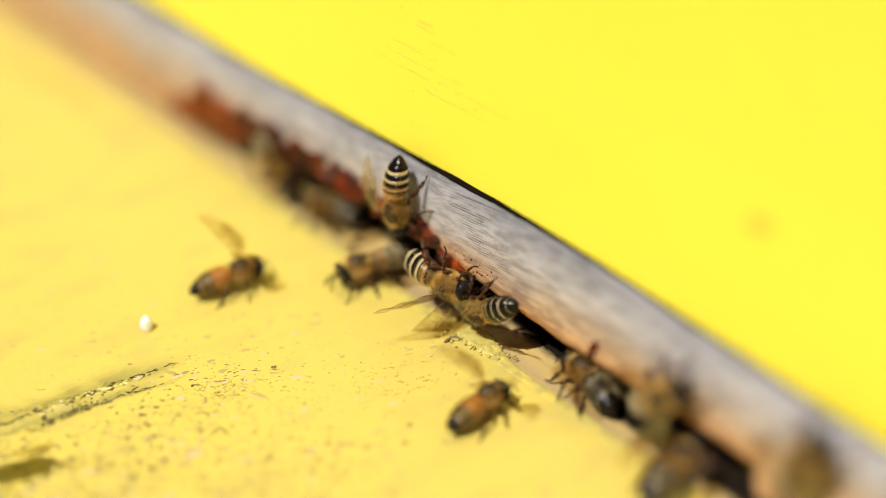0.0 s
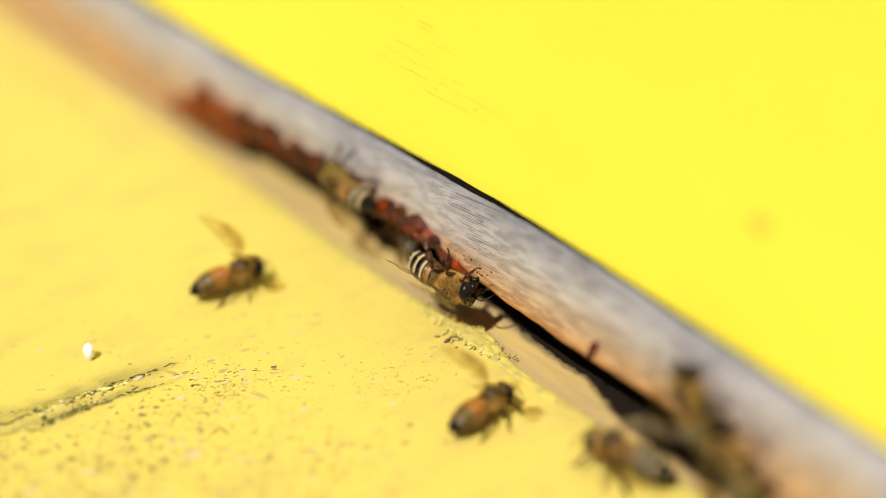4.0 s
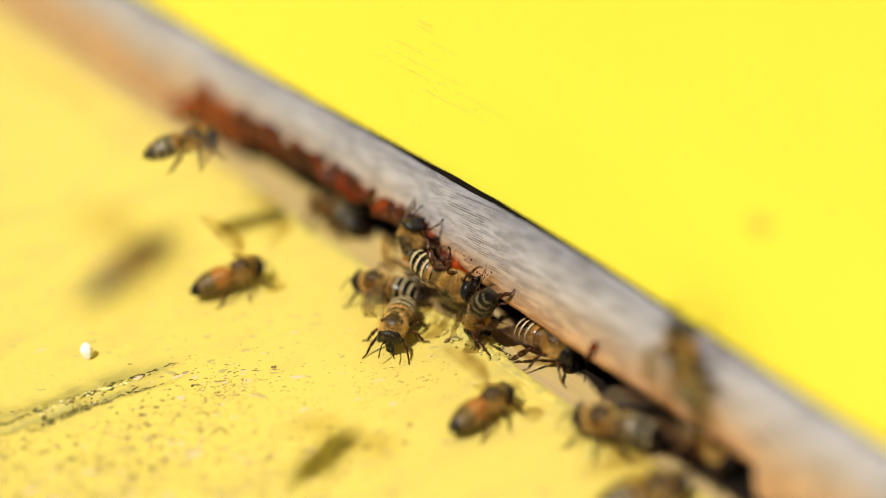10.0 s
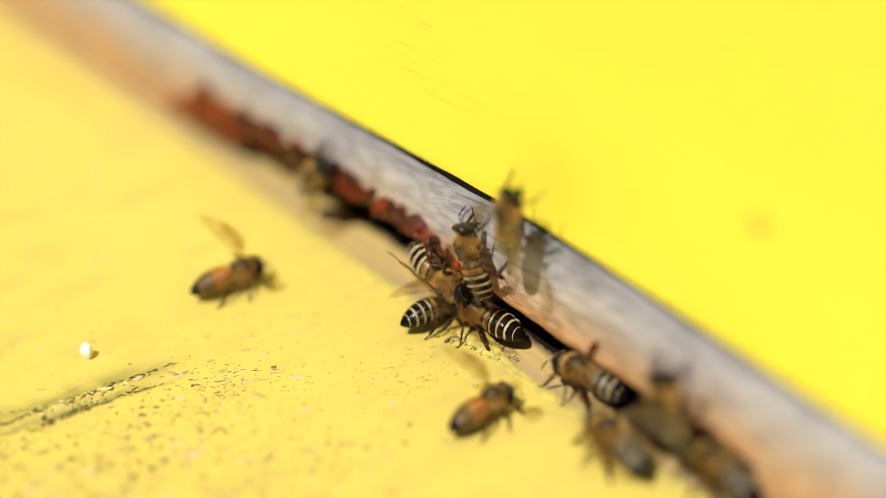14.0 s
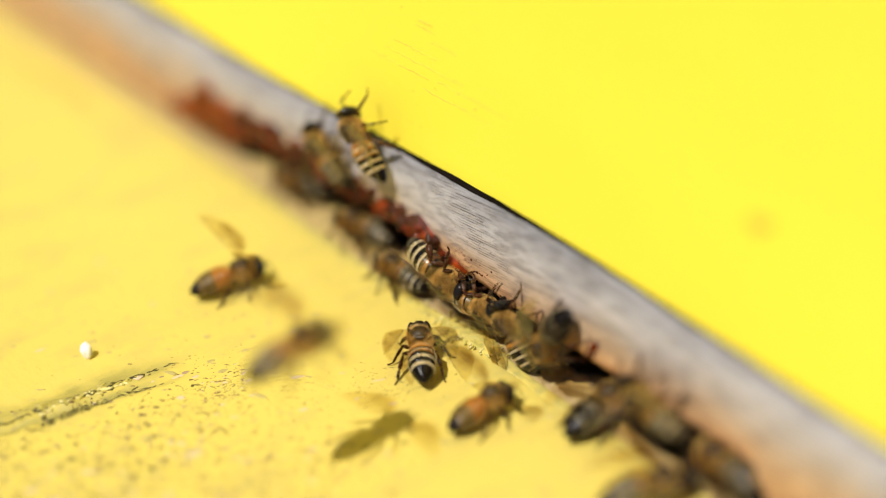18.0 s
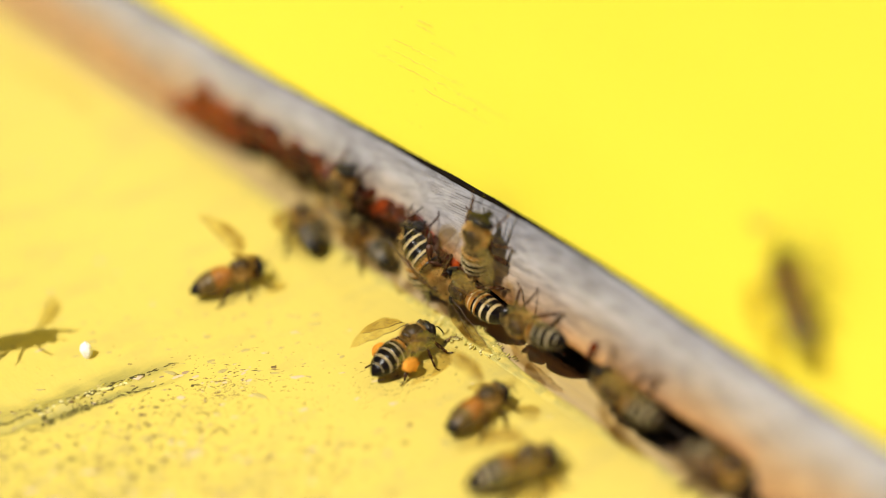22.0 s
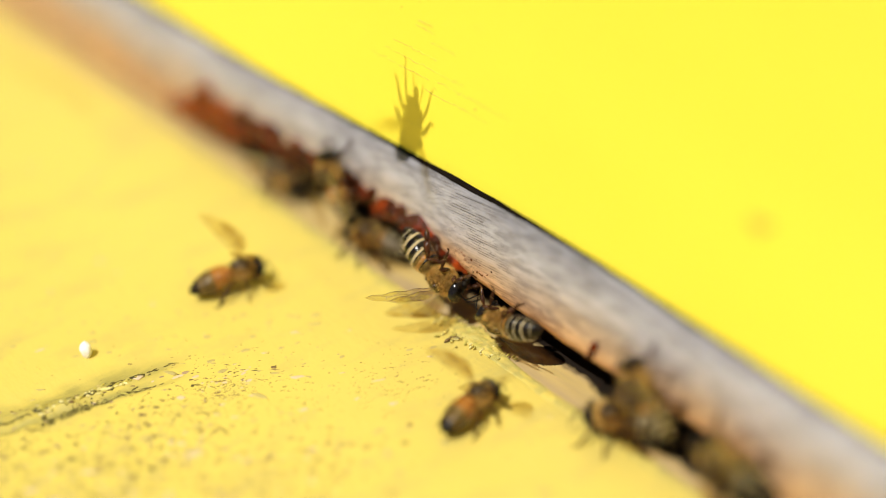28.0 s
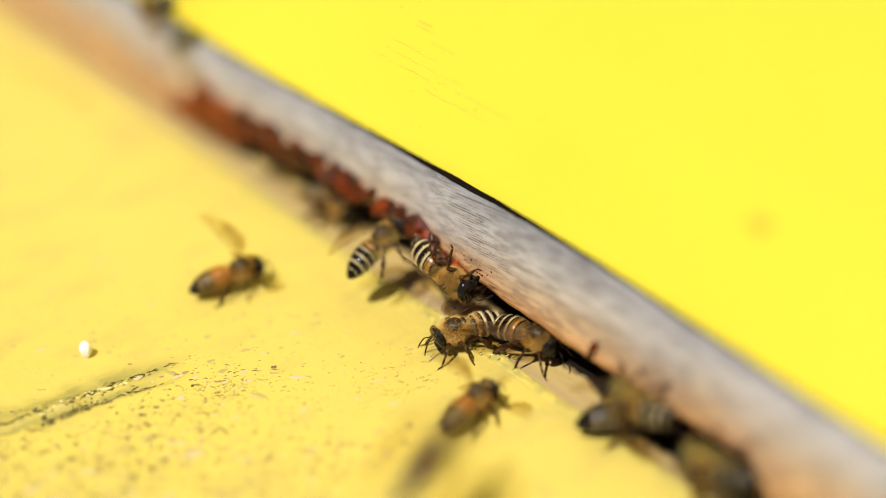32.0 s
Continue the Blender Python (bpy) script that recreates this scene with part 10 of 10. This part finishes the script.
        (20, pose(0.00980, -0.00170, 0.00700, 90.0, -8.7, 0.0)),
        (20.3, pose(0.01037, -0.00170, 0.00761, 90.0, -29.0, 0.0)),
        (20.51, pose(0.01328, -0.00170, 0.01075, 90.0, -72.8, 0.0)),
        (20.72, pose(0.01620, -0.00170, 0.01390, -90.0, -63.3, -180.0)),
        (21, pose(0.01691, -0.00170, 0.01466, -90.0, -36.3, 180.0)),
        (21.3, pose(0.01660, -0.00170, 0.01405, -90.0, -30.4, -180.0)),
        (21.72, pose(0.01349, -0.00170, 0.00773, -90.0, -4.7, -180.0)),
        (22, pose(0.01311, -0.00170, 0.00696, -90.0, 3.2, 180.0)),
        (22.3, pose(0.01267, -0.00168, 0.00640, -76.6, 5.2, -176.6)),
        (22.72, pose(0.00818, -0.00145, 0.00070, -17.7, 3.6, -160.4)),
        (23, pose(0.00764, -0.00143, -0.00000, 0.0, -0.0, -156.7)),
        (24, pose(0.00963, -0.00012, -0.00000, 0.0, -0.0, -153.0)),
        (24.3, pose(0.01081, -0.00025, 0.00132, -9.7, -14.2, -168.5)),
        (24.51, pose(0.01686, -0.00090, 0.00810, -17.0, -50.2, 158.4)),
        (24.72, pose(0.02292, -0.00154, 0.01489, 51.4, -74.2, 58.1)),
        (25, pose(0.02439, -0.00170, 0.01654, 90.0, -56.9, 0.0)),
        (25.25, pose(0.02439, 0.00465, 0.00842, 21.9, -40.8, 68.1)),
        (25.5, pose(0.02439, 0.01100, 0.00030, 0.0, -0.0, 90.0)),
        (25.633, pose(-0.01374, 0.02733, 0.00030, 0.0, -0.0, 30.0)),
        (25.767, pose(-0.05187, 0.04367, 0.00030, 0.0, -0.0, -30.0)),
        (25.9, pose(-0.09000, 0.06000, 0.00030, 0.0, -0.0, -90.0)),
        (28.1, pose(-0.09000, 0.06000, 0.00030, 0.0, -0.0, -90.0)),
        (28.5, pose(0.00854, 0.01100, 0.00030, 0.0, -0.0, -90.0)),
        (29, pose(0.00904, 0.00669, 0.00000, 0.0, -0.0, -157.0)),
        (29.25, pose(0.00854, 0.00625, 0.00015, 0.0, -0.0, 146.5)),
        (29.5, pose(0.00854, 0.01100, 0.00030, 0.0, -0.0, 90.0)),
        (29.633, pose(-0.02431, 0.02733, 0.00030, 0.0, -0.0, 30.0)),
        (29.767, pose(-0.05715, 0.04367, 0.00030, 0.0, -0.0, -30.0)),
        (29.9, pose(-0.09000, 0.06000, 0.00030, 0.0, -0.0, -90.0)),
        (30.103, pose(-0.04400, 0.01100, 0.00030, 0.0, -0.0, -90.0)),
        (30.301, pose(-0.08200, -0.08450, 0.03500, 0.0, -0.0, -111.7)),
        (30.416, pose(-0.10100, -0.13225, 0.01770, 0.0, -0.0, -47.5)),
        (30.53, pose(-0.12000, -0.18000, 0.00040, 0.0, -0.0, 16.7)),
        (30.655, pose(-0.11769, -0.10798, -0.01351, 31.3, -31.8, 23.1)),
        (30.78, pose(-0.11537, -0.03597, -0.02742, 81.6, -60.4, 0.0)),
        (30.966, pose(-0.08227, -0.01632, 0.02604, 81.6, -60.4, 0.0)),
        (31, pose(-0.07640, -0.01632, 0.03640, 81.6, -60.4, 0.0)),
        (31.034, pose(-0.07053, -0.01632, 0.04675, 81.6, -60.4, 0.0)),
        (31.2, pose(-0.05689, -0.03597, 0.07571, 81.6, -60.4, 0.0)),
        (31.325, pose(-0.08844, -0.10798, 0.03805, 31.3, -31.8, 23.1)),
        (31.45, pose(-0.12000, -0.18000, 0.00040, 0.0, -0.0, 16.7)),
        (32, pose(-0.12000, -0.18000, 0.00040, 0.0, -0.0, 16.7))])
    beat(bees["X2"], [(1.05, 1.95), (2.55, 3.45), (6.55, 8.35), (18.35, 19.7), (30.1, 31.45)])
    step(bees["X2"], [(8.5, 9.5), (10.5, 13), (13.3, 14), (14.9, 18), (19.5, 25.5), (28.5, 29.5)])
    walk(bees["Y"], [
        (0, pose(0.03000, 0.06000, 0.00030, 0.0, -0.0, -90.0)),
        (10.1, pose(0.03000, 0.06000, 0.00030, 0.0, -0.0, -90.0)),
        (10.5, pose(0.00478, 0.01100, 0.00030, 0.0, -0.0, -90.0)),
        (10.75, pose(0.00478, 0.00028, 0.00015, 0.0, -0.0, -24.9)),
        (11, pose(0.00478, -0.01044, 0.00000, 0.0, -0.0, 40.2)),
        (12, pose(0.00386, -0.01008, -0.00000, 0.0, -0.0, 31.3)),
        (12.5, pose(0.00386, 0.01100, 0.00030, 0.0, -0.0, 90.0)),
        (12.633, pose(0.01257, 0.02733, 0.00030, 0.0, -0.0, 30.0)),
        (12.767, pose(0.02129, 0.04367, 0.00030, 0.0, -0.0, -30.0)),
        (12.9, pose(0.03000, 0.06000, 0.00030, 0.0, -0.0, -90.0)),
        (16.1, pose(0.03000, 0.06000, 0.00030, 0.0, -0.0, -90.0)),
        (16.5, pose(0.00565, 0.01100, 0.00030, 0.0, -0.0, -90.0)),
        (16.667, pose(0.00565, 0.00327, 0.00020, 0.0, -0.0, -149.5)),
        (16.833, pose(0.00565, -0.00446, 0.00010, 0.0, -0.0, 151.0)),
        (17, pose(0.00565, -0.01219, -0.00000, 0.0, -0.0, 91.6)),
        (17.35, pose(0.00565, -0.01219, -0.00000, 0.0, -0.0, 91.6)),
        (18, pose(0.01282, -0.03704, 0.01617, -1.0, -2.4, 94.2)),
        (18.034, pose(0.01114, -0.01417, 0.01713, -1.0, -2.4, 94.2)),
        (18.2, pose(-0.01958, -0.03216, 0.01679, -1.0, -2.4, 94.2)),
        (18.325, pose(-0.11979, -0.10608, 0.00860, -0.1, -1.4, 55.4)),
        (18.45, pose(-0.22000, -0.18000, 0.00040, 0.0, -0.0, 16.7)),
        (18.699, pose(-0.12200, -0.08450, 0.03500, 0.0, -0.0, 44.3)),
        (18.897, pose(-0.02400, 0.01100, 0.00030, 0.0, -0.0, 90.0)),
        (18.958, pose(-0.00600, 0.02733, 0.00030, 0.0, -0.0, 30.0)),
        (19.019, pose(0.01200, 0.04367, 0.00030, 0.0, -0.0, -30.0)),
        (19.08, pose(0.03000, 0.06000, 0.00030, 0.0, -0.0, -90.0)),
        (19.5, pose(-0.00836, 0.01100, 0.00030, 0.0, -0.0, -90.0)),
        (19.75, pose(-0.00836, 0.00465, 0.00718, 51.2, 2.7, -38.8)),
        (20, pose(-0.00836, -0.00170, 0.01406, 90.0, -33.2, 0.0)),
        (20.25, pose(-0.00836, 0.00465, 0.00718, 33.9, -33.5, 56.1)),
        (20.5, pose(-0.00836, 0.01100, 0.00030, 0.0, -0.0, 90.0)),
        (20.633, pose(0.00442, 0.02733, 0.00030, 0.0, -0.0, 30.0)),
        (20.767, pose(0.01721, 0.04367, 0.00030, 0.0, -0.0, -30.0)),
        (20.9, pose(0.03000, 0.06000, 0.00030, 0.0, -0.0, -90.0)),
        (21.1, pose(0.03000, 0.06000, 0.00030, 0.0, -0.0, -90.0)),
        (21.5, pose(0.00194, 0.01100, 0.00030, 0.0, -0.0, -90.0)),
        (21.75, pose(0.00194, 0.00465, 0.00330, -47.7, 13.6, -137.7)),
        (22, pose(0.00194, -0.00170, 0.00630, -90.0, -12.1, -180.0)),
        (22.25, pose(0.00194, 0.00465, 0.00330, -41.7, -25.0, 131.7)),
        (22.5, pose(0.00194, 0.01100, 0.00030, 0.0, -0.0, 90.0)),
        (22.633, pose(0.01129, 0.02733, 0.00030, 0.0, -0.0, 30.0)),
        (22.767, pose(0.02065, 0.04367, 0.00030, 0.0, -0.0, -30.0)),
        (22.9, pose(0.03000, 0.06000, 0.00030, 0.0, -0.0, -90.0)),
        (23.103, pose(-0.02400, 0.01100, 0.00030, 0.0, -0.0, -90.0)),
        (23.301, pose(-0.12200, -0.08450, 0.03500, 0.0, -0.0, -135.7)),
        (23.378, pose(-0.15467, -0.11633, 0.02347, 0.0, -0.0, -84.9)),
        (23.454, pose(-0.18733, -0.14817, 0.01193, 0.0, -0.0, -34.1)),
        (23.53, pose(-0.22000, -0.18000, 0.00040, 0.0, -0.0, 16.7)),
        (23.655, pose(-0.10630, -0.14975, 0.00891, -2.8, 3.0, 58.8)),
        (23.78, pose(0.00740, -0.11951, 0.01742, -2.8, 7.1, 101.0)),
        (23.966, pose(0.02986, -0.06733, 0.01416, -2.8, 7.1, 101.0)),
        (24, pose(0.02212, -0.02758, 0.00912, -2.8, 7.1, 101.0)),
        (24.034, pose(0.01438, 0.01217, 0.00408, -2.8, 7.1, 101.0)),
        (24.2, pose(-0.01745, -0.03216, 0.00709, -2.8, 7.1, 101.0)),
        (24.325, pose(-0.11873, -0.10608, 0.00374, -2.8, 3.0, 58.8)),
        (24.45, pose(-0.22000, -0.18000, 0.00040, 0.0, -0.0, 16.7)),
        (26.05, pose(-0.22000, -0.18000, 0.00040, 0.0, -0.0, 16.7)),
        (26.387, pose(-0.12200, -0.08450, 0.03500, 0.0, -0.0, 44.3)),
        (26.68, pose(-0.02400, 0.01100, 0.00030, 0.0, -0.0, 90.0)),
        (26.77, pose(-0.00600, 0.02733, 0.00030, 0.0, -0.0, 30.0)),
        (26.86, pose(0.01200, 0.04367, 0.00030, 0.0, -0.0, -30.0)),
        (26.95, pose(0.03000, 0.06000, 0.00030, 0.0, -0.0, -90.0)),
        (29.1, pose(0.03000, 0.06000, 0.00030, 0.0, -0.0, -90.0)),
        (29.5, pose(0.00150, 0.01100, 0.00030, 0.0, -0.0, -90.0)),
        (29.75, pose(0.00150, 0.00465, 0.00414, -51.2, 2.8, -141.2)),
        (30, pose(0.00150, -0.00170, 0.00798, -90.0, -33.0, 180.0)),
        (30.25, pose(0.00150, 0.00465, 0.00414, -34.0, -33.4, 124.0)),
        (30.5, pose(0.00150, 0.01100, 0.00030, 0.0, -0.0, 90.0)),
        (30.633, pose(0.01100, 0.02733, 0.00030, 0.0, -0.0, 30.0)),
        (30.767, pose(0.02050, 0.04367, 0.00030, 0.0, -0.0, -30.0)),
        (30.9, pose(0.03000, 0.06000, 0.00030, 0.0, -0.0, -90.0)),
        (32, pose(0.03000, 0.06000, 0.00030, 0.0, -0.0, -90.0))])
    beat(bees["Y"], [(17.35, 18.9), (23.1, 24.45), (26.05, 26.68)])
    step(bees["Y"], [(10.5, 11), (12, 12.5), (16.5, 17), (19.5, 20.5), (21.5, 22.5), (29.5, 30.5)])
    walk(bees["Z"], [
        (0, pose(0.036, 0.065, 0.0003, -0.0, -0.0, -90.0)),
        (9.1, pose(0.036, 0.065, 0.0003, -0.0, -0.0, -90.0)),
        (9.5, pose(-0.00467, 0.011, 0.0003, -0.0, -0.0, -90.0)),
        (10, pose(-0.00467, -0.01168, -0, -0.0, -0.0, -49.2)),
        (10.3, pose(-0.00511, -0.01163, -0, -0.0, -0.0, -43.7)),
        (10.72, pose(-0.00963, -0.01112, -0, -0.0, -0.0, -20.0)),
        (11, pose(-0.01018, -0.01105, -0, -0.0, -0.0, -12.7)),
        (12, pose(-0.01078, -0.00932, -0, 0.0, -0.0, 55.9)),
        (13, pose(-0.01396, -0.00965, 0, 0.0, -0.0, 112.4)),
        (13.5, pose(-0.01396, 0.011, 0.0003, 0.0, -0.0, 90.0)),
        (13.633, pose(0.0027, 0.029, 0.0003, 0.0, -0.0, 30.0)),
        (13.767, pose(0.01935, 0.047, 0.0003, 0.0, 0.0, -30.0)),
        (13.9, pose(0.036, 0.065, 0.0003, -0.0, -0.0, -90.0)),
        (29.1, pose(0.036, 0.065, 0.0003, -0.0, -0.0, -90.0)),
        (29.5, pose(0.00486, 0.011, 0.0003, -0.0, -0.0, -90.0)),
        (30, pose(0.00486, -0.01069, -0, 0.0, -0.0, -107.1)),
        (31, pose(0.00418, -0.00735, -0, 0.0, -0.0, -98.3)),
        (32, pose(0.00285, -0.00603, -0, 0.0, -0.0, -103.9))])
    beat(bees["Z"], [])
    step(bees["Z"], [(9.5, 13.5), (29.5, 32)])
    # a white wax flake that a worker drags over the board
    walk(wax_flake, [(0, pose(-0.02765, -0.03548, 0.0003, 0, 0, 0)), (2.3, pose(-0.02765, -0.03548, 0.0003, 0, 0, 46)), (2.6, pose(-0.02638, -0.03797, 0.0003, 0, 0, 52)), (3, pose(-0.02520, -0.04143, 0.0003, 0, 0, 60)), (3.4, pose(-0.02613, -0.04343, 0.0003, 0, 0, 68)), (5, pose(-0.02719, -0.04425, 0.0003, 0, 0, 100)), (32, pose(-0.02764, -0.04419, 0.0003, 0, 0, 100))])


motions()
